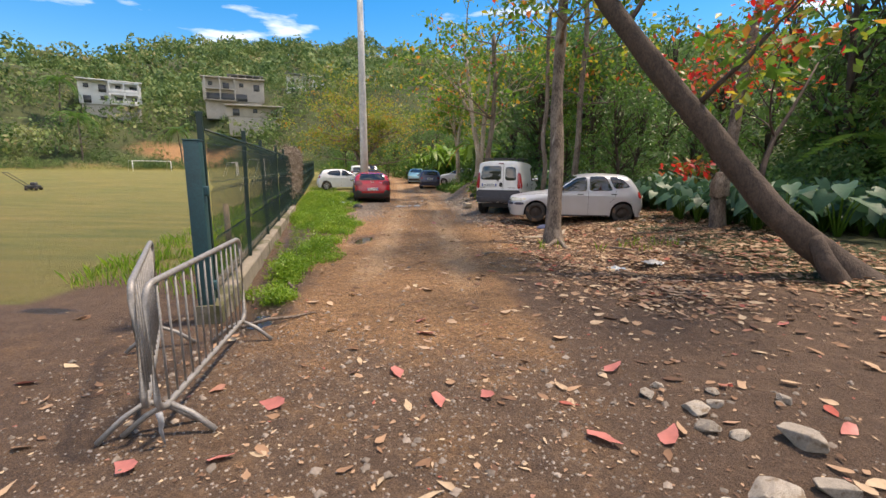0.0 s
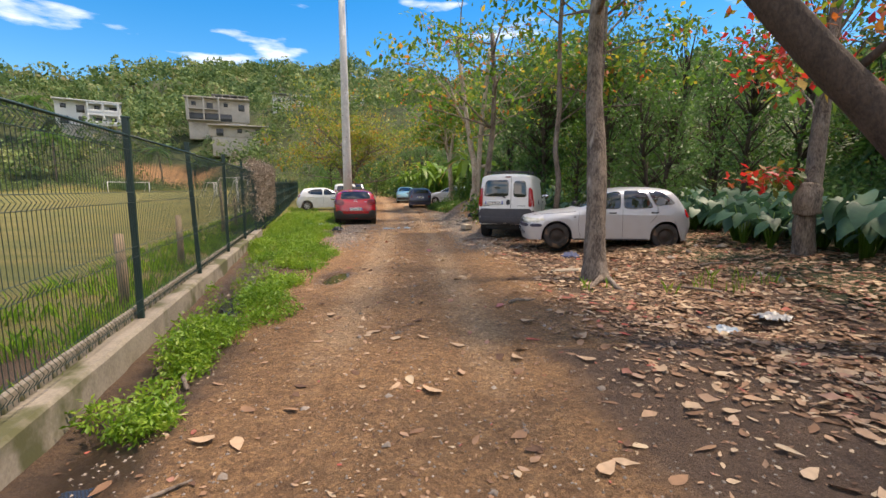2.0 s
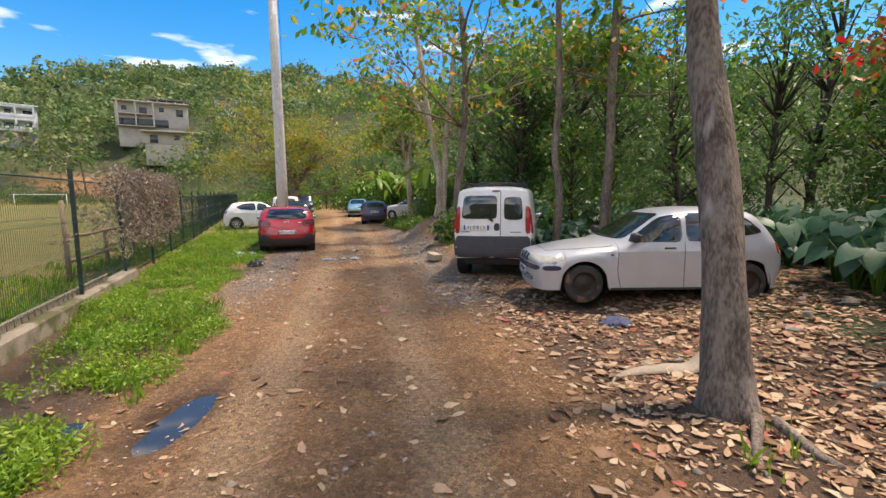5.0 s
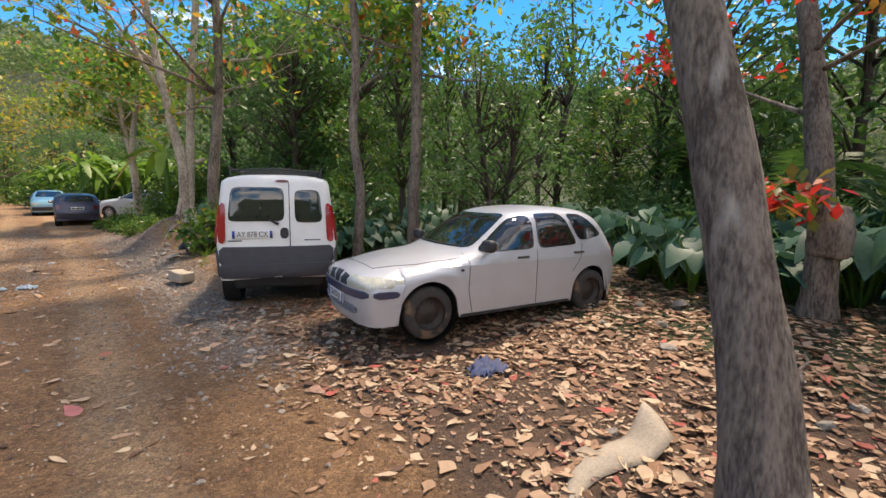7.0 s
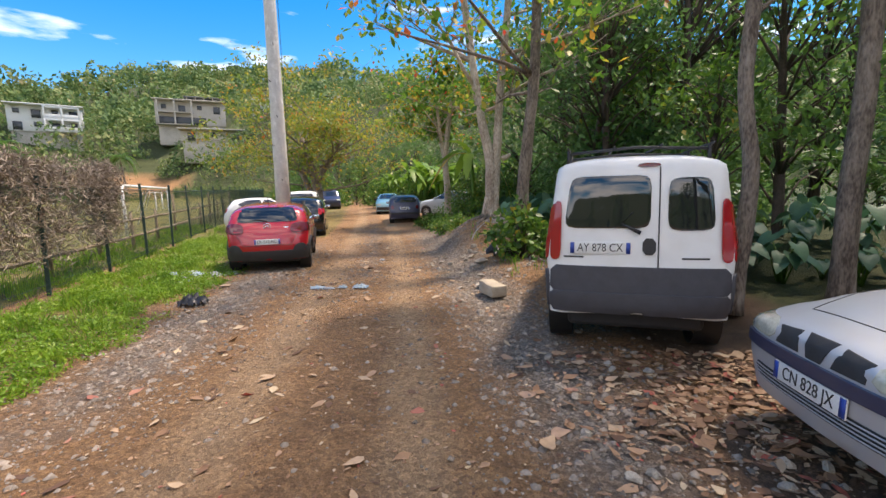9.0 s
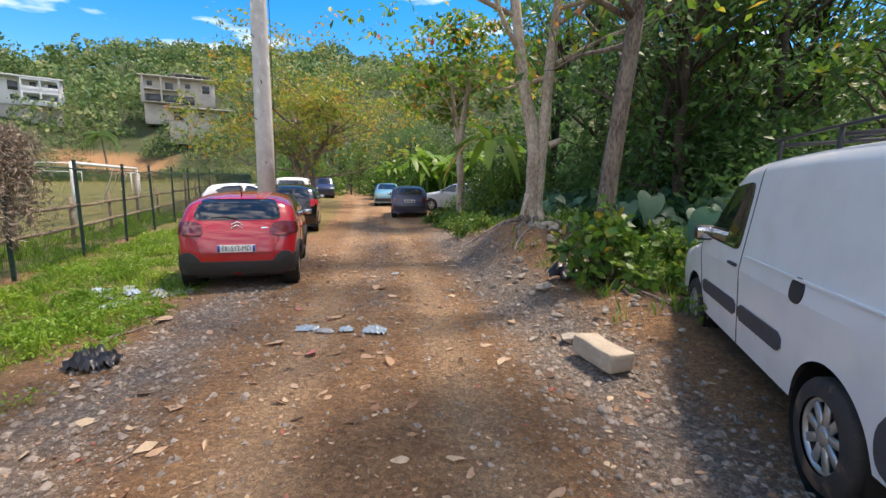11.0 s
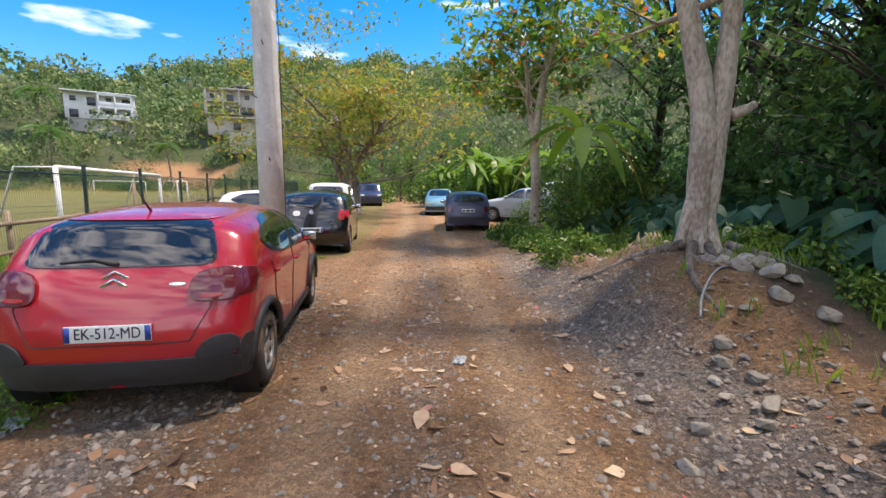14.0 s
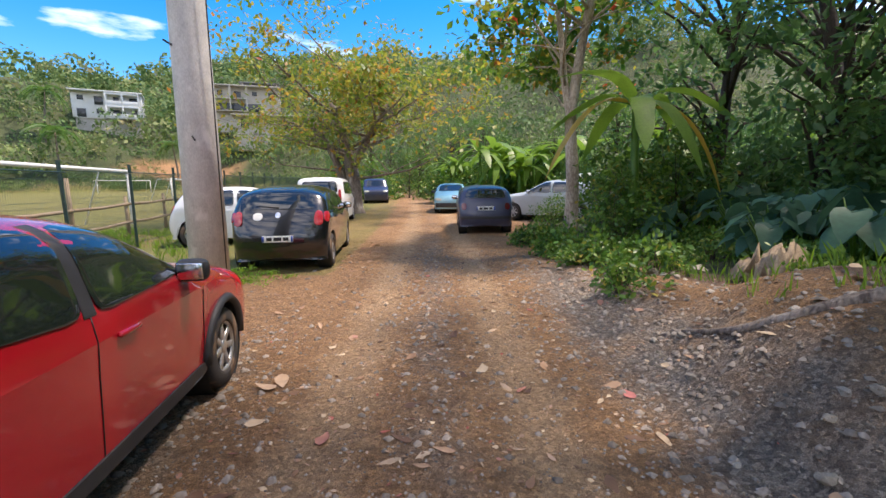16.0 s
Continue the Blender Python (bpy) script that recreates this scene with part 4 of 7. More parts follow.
def panel_mesh():
    """A welded mesh panel 2.44 wide and 1.73 high with four V folds."""
    folds = [0.08, 0.62, 1.15, 1.66]
    zs = [0.0]
    for f in folds:
        zs += [f - 0.05, f, f + 0.05]
    zs.append(1.76)
    prof = [(0.0 if (i == 0 or i == len(zs) - 1 or (i - 1) % 3 != 1) else 0.035, z) for i, z in enumerate(zs)]
    bits = []
    for k in range(49):
        y = 0.03 + k * 0.0508
        bits.append(tube([(x, y, z) for x, z in prof], 0.0026, 4, caps=False))
    for z in (0.03, 0.13, 0.57, 0.67, 1.1, 1.2, 1.61, 1.71):
        bits.append(tube([(0, 0.0, z), (0, 2.5, z)], 0.003, 4, caps=False))
    bits.append(tube([(0, 0.0, 1.745), (0, 2.5, 1.745)], 0.012, 4))
    return mesh_of("panel", *join(*bits), M_GREENM)


def post_mesh(h, w=0.06):
    bm = box_bm(w, w * 0.75, h, (0, 0, h / 2), 0.006)
    box_bm(w + 0.01, w * 0.75 + 0.01, 0.02, (0, 0, h + 0.008), 0.004, bm=bm)
    me = bpy.data.meshes.new("post")
    bm.to_mesh(me)
    bm.free()
    me.materials.append(M_GREENM)
    return me


PANEL, POST = panel_mesh(), post_mesh(2.0)
fence = thing("fence", at(fence_x(3.71), 3.71, 0, FENCE_AZ), "dark green welded mesh fence along the playing field", "fence")
fence_inv = fence.matrix_basis.inverted()
for k in range(24):
    y = 3.71 + 2.35 * k
    x = fence_x(y)
    z = 0.19 if y < 15 else ground_z(x, y) + 0.02
    lean = 1.2 * math.sin(k * 2.3)
    part("post", POST, None, fence, m=fence_inv @ at(x, y, z, FENCE_AZ) @ pose(0, 0, 0, 0, lean, 0))
    if k < 23:
        part("panel", PANEL, None, fence, m=fence_inv @ at(x, y, z + 0.09, FENCE_AZ) @ pose(0.045, 0.0, 0, 0, lean * 0.6, 0))["kind"] = "stuff"
gate = thing("gate_post", at(-1.66, 3.5, -0.1, FENCE_AZ), "thick dark teal square steel gate post", "post")
part("shaft", box_bm(0.15, 0.15, 2.0, (0, 0, 1.0), 0.012), M_GATEPOST, gate)
part("cap", box_bm(0.16, 0.16, 0.015, (0, 0, 2.005), 0.004), M_GATEPOST, gate)
for z in (0.5, 1.5):
    part("hinge", box_bm(0.05, 0.08, 0.1, (0.09, -0.02, z), 0.012), M_GATEPOST, gate)

wall_v, wall_f = [], []
wn_ = 48
for i in range(wn_ + 1):
    y = 3.4 + 12.4 * i / wn_
    x = fence_x(y)
    j = 0.012 * noise.noise((y * 2.1, 0, 0))
    for dx, z in ((-0.13, -0.3), (-0.13, 0.17 + j), (-0.11, 0.2 + j), (0.1, 0.2 + j), (0.125, 0.175 + j), (0.14, -0.3)):
        wall_v.append((x + dx * 0.94, y + dx * 0.34, z))
for i in range(wn_):
    for k in range(5):
        wall_f.append((i * 6 + k, (i + 1) * 6 + k, (i + 1) * 6 + k + 1, i * 6 + k + 1))
wall_f += [(0, 1, 2, 3, 4, 5), tuple(wn_ * 6 + k for k in range(6))[::-1]]
fence_wall = tagged(new("fence_wall", mesh_of("fence_wall", wall_v, wall_f, M_CONCRETE, smooth=False)), "low stained concrete footing wall under the fence", "wall", kind="structure")
KERB = box_bm(0.045, 0.165, 0.13, (0, 0, 0.055), 0.01, 1)
kerb_me = bpy.data.meshes.new("edging_block")
KERB.to_mesh(kerb_me)
KERB.free()
kerb_me.materials.append(M_CONCRETE)
for i in range(66):
    y = 3.7 + 0.165 * i
    ob = part("edging_block", kerb_me, None, fence_wall, m=at(fence_x(y) - 0.075, y, 0.19, FENCE_AZ) @ pose(0, 0, 0, 0, 0, 2 * math.sin(i * 7.1)))

rail = thing("field_rail", at(fence_x(15) - 1.0, 15, 0, FENCE_AZ), "weathered two-rail wooden barrier inside the fence", "rail")
for k in range(13):
    y = 2.4 * k
    gp = rail.matrix_basis @ Vector((0, y, 0))
    z0 = ground_z(gp.x, gp.y)
    h = 1.15 if k % 3 else 1.65
    part("post", tube([(0, y, z0 - 0.2), (0.01, y, z0 + h * 0.5), (0.0, y, z0 + h)], [0.055, 0.05, 0.045], 8, rough=0.1, seed=k), M_WOOD, rail)
    if k < 12:
        gq = rail.matrix_basis @ Vector((0, y + 2.4, 0))
        z1 = ground_z(gq.x, gq.y)
        for hh in (0.42, 0.92):
            part("rail", tube([(0.05, y, z0 + hh), (0.055, y + 1.2, (z0 + z1) / 2 + hh - 0.02), (0.05, y + 2.4, z1 + hh)], 0.04, 8, rough=0.1, seed=k + 50), M_WOOD, rail)
for k, (x, y, h) in enumerate([(-3.1, 6.9, 0.95), (-4.2, 9.6, 1.0)]):
    th = thing("wooden_stake", pose(x - 0.35, y, ground_z(x - 0.35, y)), "weathered wooden stake behind the mesh fence", "stake", "stakes inside the fence")
    part("stake", tube([(0, 0, -0.2), (0.02, 0, h * 0.5), (0.01, 0.01, h)], [0.06, 0.055, 0.05], 8, rough=0.12, seed=k), M_WOOD, th)

# ---- crowd barriers ----


def barrier(m, length=1.75, h=0.98):
    th = thing("crowd_barrier", m, "galvanised steel crowd-control barrier standing on splayed feet", "barrier", "barriers at the entrance")
    r = 0.1
    z0, z1 = 0.2, h
    loop = [(0, r, z0), (0, length - r, z0)]
    for k in range(1, 6):
        a = -math.pi / 2 + math.pi / 2 * k / 5
        loop.append((0, length - r + r * math.cos(a), z0 + r + r * math.sin(a)))
    for k in range(0, 6):
        a = math.pi / 2 * k / 5
        loop.append((0, length - r + r * math.cos(a), z1 - r + r * math.sin(a)))
    for k in range(0, 6):
        a = math.pi / 2 + math.pi / 2 * k / 5
        loop.append((0, r + r * math.cos(a), z1 - r + r * math.sin(a)))
    for k in range(0, 6):
        a = math.pi + math.pi / 2 * k / 5
        loop.append((0, r + r * math.cos(a), z0 + r + r * math.sin(a)))
    part("hoop", tube(loop, 0.02, 10, caps=False), M_GALV, th)
    n = 13
    for k in range(n):
        y = 0.14 + (length - 0.28) * k / (n - 1)
        part("bar", tube([(0, y, z0), (0, y, z1)], 0.0075, 6), M_GALV, th)
    for y in (0.12, length - 0.12):
        part("foot", tube([(-0.27, y - 0.02, 0.012), (-0.13, y, 0.13), (0, y + 0.01, z0), (0.13, y, 0.13), (0.27, y - 0.02, 0.012)], 0.018, 8), M_GALV, th)
    return th


b1 = barrier(at(-0.62, 1.42, ground_z(-0.62, 1.42), -13.5))
barrier(at(-0.72, 1.44, ground_z(-0.72, 1.44), -35))
tie = thing("plastic_tie", at(-0.6, 1.4, 0.12), "white plastic tie knotted round the barrier foot", "tie")
part("strip", tube([(0, 0, 0.1), (0.01, 0.0, 0.04), (-0.01, 0.01, -0.02), (0.015, 0.0, -0.1)], [0.02, 0.016, 0.012, 0.004], 6, rough=0.4, seed=3), M_WHITEBAG, tie)

# ---- lamp pole ----
pole = thing("lamp_pole", pose(-5.78, 25.2, 0), "tall grey tapered floodlight pole standing in the verge", "lamp pole")
part("shaft", tube([(0, 0, -0.1), (0, 0, 3), (0, 0, 7), (0, 0, 12.4)], [0.24, 0.22, 0.19, 0.15], 20), M_POLE, pole)
for z, a in ((2.1, 0.5), (3.2, -0.4), (4.1, 0.4), (5.2, -0.3), (6.3, 0.5)):
    part("step_bolt", tube([(0.2 * math.sin(a), -0.2 * math.cos(a), z), (0.3 * math.sin(a) - 0.02, -0.3 * math.cos(a), z + 0.05)], 0.011, 6), M_TRIM, pole)
part("cable", tube([(0.27, -0.05, 0.2), (0.3, -0.05, 4), (0.27, -0.05, 9), (0.2, -0.03, 12)], 0.008, 6), M_TRIM, pole)
part("crossarm", box_bm(2.2, 0.08, 0.08, (0, 0, 12.35), 0.01), M_GALV, pole)
for x in (-0.95, -0.35, 0.35, 0.95):
    fl = part("floodlight", box_bm(0.42, 0.2, 0.36, (x, 0.16, 12.15), 0.04, m=Matrix.Identity(4)), M_TRIM, pole)
    part("lens", box_bm(0.36, 0.02, 0.3, (x, 0.265, 12.13), 0.008), M_LAMP_CLEAR, fl)

# ---- goals ----


def goal(p, q, h, z, label):
    a, b = Vector((*p, z)), Vector((*q, z))
    d = b - a
    th = thing("goal", Matrix.Translation(a), label, "goal", "football goals")
    back = Vector((-d.y, d.x, 0)).normalized()
    up = Vector((0, 0, h))
    for s in (Vector(), d):
        part("post", tube([s - Vector((0, 0, 0.2)), s + up], 0.06, 10), M_WHITEP, th)
    part("crossbar", tube([up, d + up], 0.06, 10), M_WHITEP, th)
    for s in (Vector(), d):
        part("stay", tube([s + up, s + up + back * 0.9, s + back * 1.6], 0.025, 6), M_WHITEP, th)
    part("back_bar", tube([back * 1.6, d + back * 1.6], 0.025, 6), M_WHITEP, th)
    return th


goal((-13.11, 27.5), (-15.9, 34.2), 2.1, 0.05, "white football goal with a sagging net seen through the fence")
goal((-61.7, 74.6), (-59.5, 81.6), 2.3, 0.42, "small white football goal at the far end of the field")
goal((-28.0, 50.0), (-29.5, 53.0), 2.0, 0.2, "small white training goal on the field")

# ---- cars ----
from mathutils.bvhtree import BVHTree


def car_shell(top, wheels, arch, wheel_z, sill, half, belt, tuck=0.15, r=0.22, p=2.7, nose=0.1):
    """The painted shell: a side outline swelled to its width, open below, with wheel arches."""
    tp = spline(top, 5)
    bot, y = [], tp[-1][0] + 0.03
    while y < tp[0][0] - 0.02:
        z = sill
        for wy in wheels:
            if abs(y - wy) < arch:
                z = max(z, wheel_z + math.sqrt(arch * arch - (y - wy) ** 2))
        bot.append(np.array([y, z]))
        y += 0.022
    poly = np.array(tp + bot)
    tpa = np.array(tp)
    ymin, ymax, ztop = poly[:, 0].min(), poly[:, 0].max(), poly[:, 1].max()
    yc, hl = (ymin + ymax) / 2, (ymax - ymin) / 2
    spine = np.stack([np.clip(poly[:, 0], ymin + 0.5, ymax - 0.5), np.full(len(poly), belt - 0.1)], axis=1)
    a, b = tpa[:-1], tpa[1:]

    def dist(q):
        ab = b - a
        t = np.clip(((q[:, None] - a) * ab).sum(2) / ((ab * ab).sum(1) + 1e-12), 0, 1)
        return np.sqrt((((a + t[..., None] * ab) - q[:, None]) ** 2).sum(2)).min(1)

    rings, ts = [], (0, 0.004, 0.012, 0.03, 0.06, 0.1, 0.16, 0.25, 0.38, 0.55, 0.75, 1.0)
    for t in ts:
        q = poly + (spine - poly) * t
        d = dist(q)
        u = np.abs((q[:, 0] - yc) / hl)
        plan = 1 - nose * u ** 5
        k = np.clip((q[:, 1] - belt) / (ztop - belt), 0, 1)
        low = np.clip((belt - q[:, 1]) / (belt - sill), 0, 1)
        tum = 1 - tuck * k ** 0.95 - 0.035 * low ** 2 + 0.012 * np.exp(-((q[:, 1] - belt + 0.12) / 0.1) ** 2)
        w = half * plan * tum * (1 - (1 - np.clip(d / r, 0, 1)) ** p) ** (1 / p)
        rings.append((q, w))
    n = len(poly)
    verts, faces = [], []
    for s in (1, -1):
        o = len(verts)
        for q, w in rings:
            verts += [(s * w[i], q[i, 0], q[i, 1]) for i in range(n)]
        for j in range(len(rings) - 1):
            for i in range(n):
                i2 = (i + 1) % n
                f = (o + j * n + i, o + j * n + i2, o + (j + 1) * n + i2, o + (j + 1) * n + i)
                faces.append(f if s < 0 else f[::-1])
    return verts, faces


def rounded(poly, times=2):
    for _ in range(times):
        out = []
        for i in range(len(poly)):
            a, b = np.array(poly[i], float), np.array(poly[(i + 1) % len(poly)], float)
            k = min(0.25, 0.05 / (np.linalg.norm(b - a) + 1e-6)) if times > 1 or len(poly) < 12 else 0.25
            out += [a + (b - a) * k, a + (b - a) * (1 - k)]
        poly = out
    return poly


def cast(bvh, view, a, b, off):
    if view in ("right", "left"):
        s = 1 if view == "right" else -1
        o, d = Vector((3 * s, a, b)), Vector((-s, 0, 0))
    elif view in ("back", "front"):
        s = -1 if view == "back" else 1
        o, d = Vector((a, 6 * s, b)), Vector((0, -s, 0))
    else:
        o, d = Vector((a, b, 5)), Vector((0, 0, -1))
    hit = bvh.ray_cast(o, d)
    p, tries = hit[0], 0
    while p is None and tries < 40:
        tries += 1
        o = Vector((o.x * 0.985, o.y, o.z)) if view in ("back", "front", "top") else Vector((o.x, o.y * 0.985, o.z + (0.004 if b < 0.8 else -0.004)))
        p = bvh.ray_cast(o, d)[0]
    if p is None:
        p = bvh.find_nearest(o)[0]
    return p - d * off


def patch(bvh, view, poly, off=0.006, soft_corners=2, dense=0.06):
    """A shaped plate lying on the shell: its outline, seen from one side, is laid onto the surface."""
    poly = rounded(poly, soft_corners) if soft_corners else [np.array(p, float) for p in poly]
    ring = []
    for i in range(len(poly)):
        a, b = poly[i], poly[(i + 1) % len(poly)]
        k = max(1, int(np.linalg.norm(b - a) / dense))
        ring += [a + (b - a) * j / k for j in range(k)]
    c = sum(ring) / len(ring)
    n = len(ring)
    verts = [cast(bvh, view, *p, -0.012) for p in ring]
    faces = []
    shares = (1.0, 1.0, 0.985, 0.92, 0.84, 0.74, 0.62, 0.48, 0.32, 0.16)
    for j, s in enumerate(shares):
        verts += [cast(bvh, view, *(c + (p - c) * s), off if j > 1 else off - 0.001) for p in ring]
    verts.append(cast(bvh, view, *c, off))
    for j in range(len(shares)):
        if j == 1:
            continue
        faces += [(j * n + i, j * n + (i + 1) % n, (j + 1) * n + (i + 1) % n, (j + 1) * n + i) for i in range(n)]
    last = len(shares) * n
    faces += [(last + i, last + (i + 1) % n, len(verts) - 1) for i in range(n)]
    return verts, faces


def strip(bvh, view, pts, width=0.007, off=0.002):
    """A thin line along points on the shell: a door gap or a moulding."""
    dense = []
    for a, b in zip(pts, pts[1:]):
        a, b = np.array(a, float), np.array(b, float)
        k = max(1, int(np.linalg.norm(b - a) / 0.05))
        dense += [a + (b - a) * j / k for j in range(k)]
    dense.append(np.array(pts[-1], float))
    return tube([cast(bvh, view, *p, off) for p in dense], width / 2, 4)


def mirror_x(poly):
    return [(-x, z) for x, z in poly]


def wheel_parts(parent, x, y, z, radius, width, kind, out):
    """A tyre with its rim; out is the side that faces outwards."""
    rr = radius * 0.64
    prof = [(-0.5, rr), (-0.5, rr * 1.12), (-0.47, radius * 0.93), (-0.36, radius * 0.985), (-0.2, radius), (0.2, radius), (0.36, radius * 0.985), (0.47, radius * 0.93), (0.5, rr * 1.12), (0.5, rr), (0.36, rr * 0.97)]
    w = part("wheel", lathe([(o * width, r) for o, r in prof], 36), M_TYRE, parent, m=pose(x, y, z))
    face = width * 0.42 * out
    if kind == "steel":
        dish = [(face * 0.9, rr), (face * 0.75, rr * 0.93), (face * 0.35, rr * 0.86), (face * 0.2, rr * 0.7), (face * 0.55, rr * 0.5), (face * 0.6, rr * 0.3), (face * 0.75, rr * 0.22), (face * 0.75, 0.001)]
        rim = part("rim", lathe(dish, 32), M_STEEL, w)
        for k in range(12):
            a = 6.283 * k / 12
            part("slot", box_bm(0.01, 0.02, 0.035, (face * 0.36, 0, rr * 0.62), 0.004, 1, m=Matrix.Rotation(a, 4, "X")), M_INK, rim)
    else:
        dish = [(face * 0.95, rr), (face * 0.8, rr * 0.95), (face * 0.3, rr * 0.9), (face * 0.3, 0.001)]
        rim = part("rim", lathe(dish, 32), M_STEEL, w)
        n = {"spoke": 7, "cap": 9, "twin": 10}.get(kind, 7)
        bm = bmesh.new()
        for k in range(n):
            a = 6.283 * k / n
            wd = 0.05 if kind != "twin" else 0.028
            box_bm(abs(face) * 0.28, wd, rr * 0.82, (face * 0.82, 0, rr * 0.52), 0.008, 1, m=Matrix.Rotation(a, 4, "X"), bm=bm)
        part("spokes", bm, M_RIM, w)
        part("hub_cap", lathe([(face * 0.6, rr * 0.3), (face * 0.98, rr * 0.28), (face * 1.04, rr * 0.15), (face * 1.05, 0.001)], 20), M_RIM, w)
        part("rim_ring", lathe([(face * 0.8, rr * 0.88), (face * 1.02, rr * 0.92), (face * 1.05, rr * 0.99), (face * 0.9, rr * 1.03)], 36), M_RIM, w)
    return w


def text_mesh(txt, size):
    cu = bpy.data.curves.new("plate_text", "FONT")
    cu.body, cu.size, cu.align_x, cu.align_y, cu.extrude = txt, size, "CENTER", "CENTER", 0.0015
    ob = bpy.data.objects.new("plate_text", cu)
    scene.collection.objects.link(ob)
    bpy.context.view_layer.update()
    me = bpy.data.meshes.new_from_object(ob.evaluated_get(bpy.context.evaluated_depsgraph_get()))
    bpy.data.objects.remove(ob)
    me.materials.clear()
    me.materials.append(M_INK)
    return me


def plate(parent, bvh, view, x, z, txt, tilt=0.0):
    p = cast(bvh, view, x, z, 0.012)
    turn = pose(p.x, p.y, p.z, 90 + tilt, 0, 0) if view == "back" else pose(p.x, p.y, p.z, 90 + tilt, 0, 180)
    pl = part("number_plate", box_bm(0.52, 0.11, 0.012, (0, 0, 0), 0.004), M_PLATE, parent, m=turn, label="white number plate with a blue band")
    for s in (-0.241, 0.241):
        part("blue_band", box_bm(0.036, 0.1, 0.004, (s, 0, 0.006), 0.0), M_PLATEBLUE, pl)
    if txt:
        part("plate_text", text_mesh(txt, 0.104), None, pl, m=pose(0, 0, 0.007) @ Matrix.Diagonal((0.8, 1, 1, 1)))
    else:
        for k, wd in enumerate((0.09, 0.13, 0.09)):
            part("plate_bar", box_bm(wd, 0.06, 0.004, (-0.14 + 0.14 * k, 0, 0.006), 0.004), M_INK, pl)
    return pl


def car(name, m, label, paint_mat, top, wb, half, belt, glass, wheel_r=0.3, arch=0.36, sill=0.2, group="", rims="spoke", tuck=0.15, r=0.22, nose=0.1, detail=True):
    th = thing(name, m, label, "van" if "van" in name else "car", group)
    shell = car_shell(top, (wb / 2, -wb / 2), arch, wheel_r, sill, half, belt, tuck, r, nose=nose)
    bvh = BVHTree.FromPolygons([tuple(v) for v in shell[0]], shell[1])
    bm = bmesh.new()
    bv = [bm.verts.new(v) for v in shell[0]]
    for f in shell[1]:
        try:
            bm.faces.new([bv[i] for i in f])
        except ValueError:
            pass
    bmesh.ops.remove_doubles(bm, verts=bm.verts, dist=0.0004)
    part("body", bm, paint_mat, th)
    ys = [p[0] for p in top]
    part("underbody", box_bm(half * 1.45, max(ys) - min(ys) - 0.35, 0.34, (0, (max(ys) + min(ys)) / 2, 0.36), 0.05), M_TRIM, th)
    for sx in (1, -1):
        for wy in (wb / 2, -wb / 2):
            wheel_parts(th, sx * (half - 0.115), wy, wheel_r, wheel_r, 0.19, rims, sx)
            part("wheel_well", lathe([(-0.14, arch * 0.98), (0.05, arch * 0.985), (0.09, arch * 0.99)], 28), M_INK, th, m=pose(sx * (half - 0.13), wy, wheel_r) @ Matrix.Scale(-1 if sx < 0 else 1, 4, (1, 0, 0)))
    for gname, view, poly in glass:
        part(gname, patch(bvh, view, poly, 0.009, 2, 0.035), M_GLASS, th)
        if view == "right":
            part(gname, patch(bvh, "left", poly, 0.009, 2, 0.035), M_GLASS, th)
    return th, bvh


def both(th, bvh, name, poly, material, off=0.008, soft_corners=2, label=""):
    for view in ("right", "left"):
        part(name, patch(bvh, view, poly, off, soft_corners), material, th, label)


def twin(th, bvh, name, view, poly, material, off=0.008, soft_corners=2, label=""):
    part(name, patch(bvh, view, poly, off, soft_corners), material, th, label)
    part(name, patch(bvh, view, mirror_x(poly), off, soft_corners), material, th, label)


def handles(th, bvh, spots, material):
    for y, z in spots:
        for view, s in (("right", 1), ("left", -1)):
            p = cast(bvh, view, y, z, 0.012)
            part("door_handle", box_bm(0.03, 0.17, 0.028, tuple(p), 0.011), material, th)


def door_mirrors(th, bvh, y, z, material, half):
    for s in (1, -1):
        mr = part("door_mirror", box_bm(0.19, 0.11, 0.14, (s * (half + 0.07), y, z), 0.045, 3), material, th)
        part("mirror_glass", box_bm(0.15, 0.008, 0.1, (s * (half + 0.075), y - 0.056, z), 0.003), M_CHROME, mr)


def gaps(th, bvh, lines):
    for pts in lines:
        for view in ("right", "left"):
            part("door_gap", strip(bvh, view, pts), M_INK, th)


HATCH = [(2.06, 0.22), (2.1, 0.45), (2.06, 0.7), (1.86, 0.88), (1.35, 0.99), (0.92, 1.06), (0.5, 1.27), (0.12, 1.43), (-0.4, 1.475), (-1.0, 1.45), (-1.44, 1.38), (-1.6, 1.24), (-1.74, 1.04), (-1.83, 0.86), (-1.9, 0.62), (-1.9, 0.4), (-1.84, 0.26)]
HATCH_GLASS = [("windscreen", "front", [(-0.66, 1.08), (0.66, 1.08), (0.54, 1.41), (-0.54, 1.41)]), ("rear_window", "back", [(-0.63, 1.07), (0.63, 1.07), (0.54, 1.37), (-0.54, 1.37)]),
               ("front_window", "right", [(0.72, 1.04), (0.1, 1.37), (-0.2, 1.4), (-0.2, 1.0)]), ("side_window", "right", [(-0.28, 1.0), (-0.28, 1.4), (-0.9, 1.37), (-1.25, 1.2), (-1.0, 1.06)])]

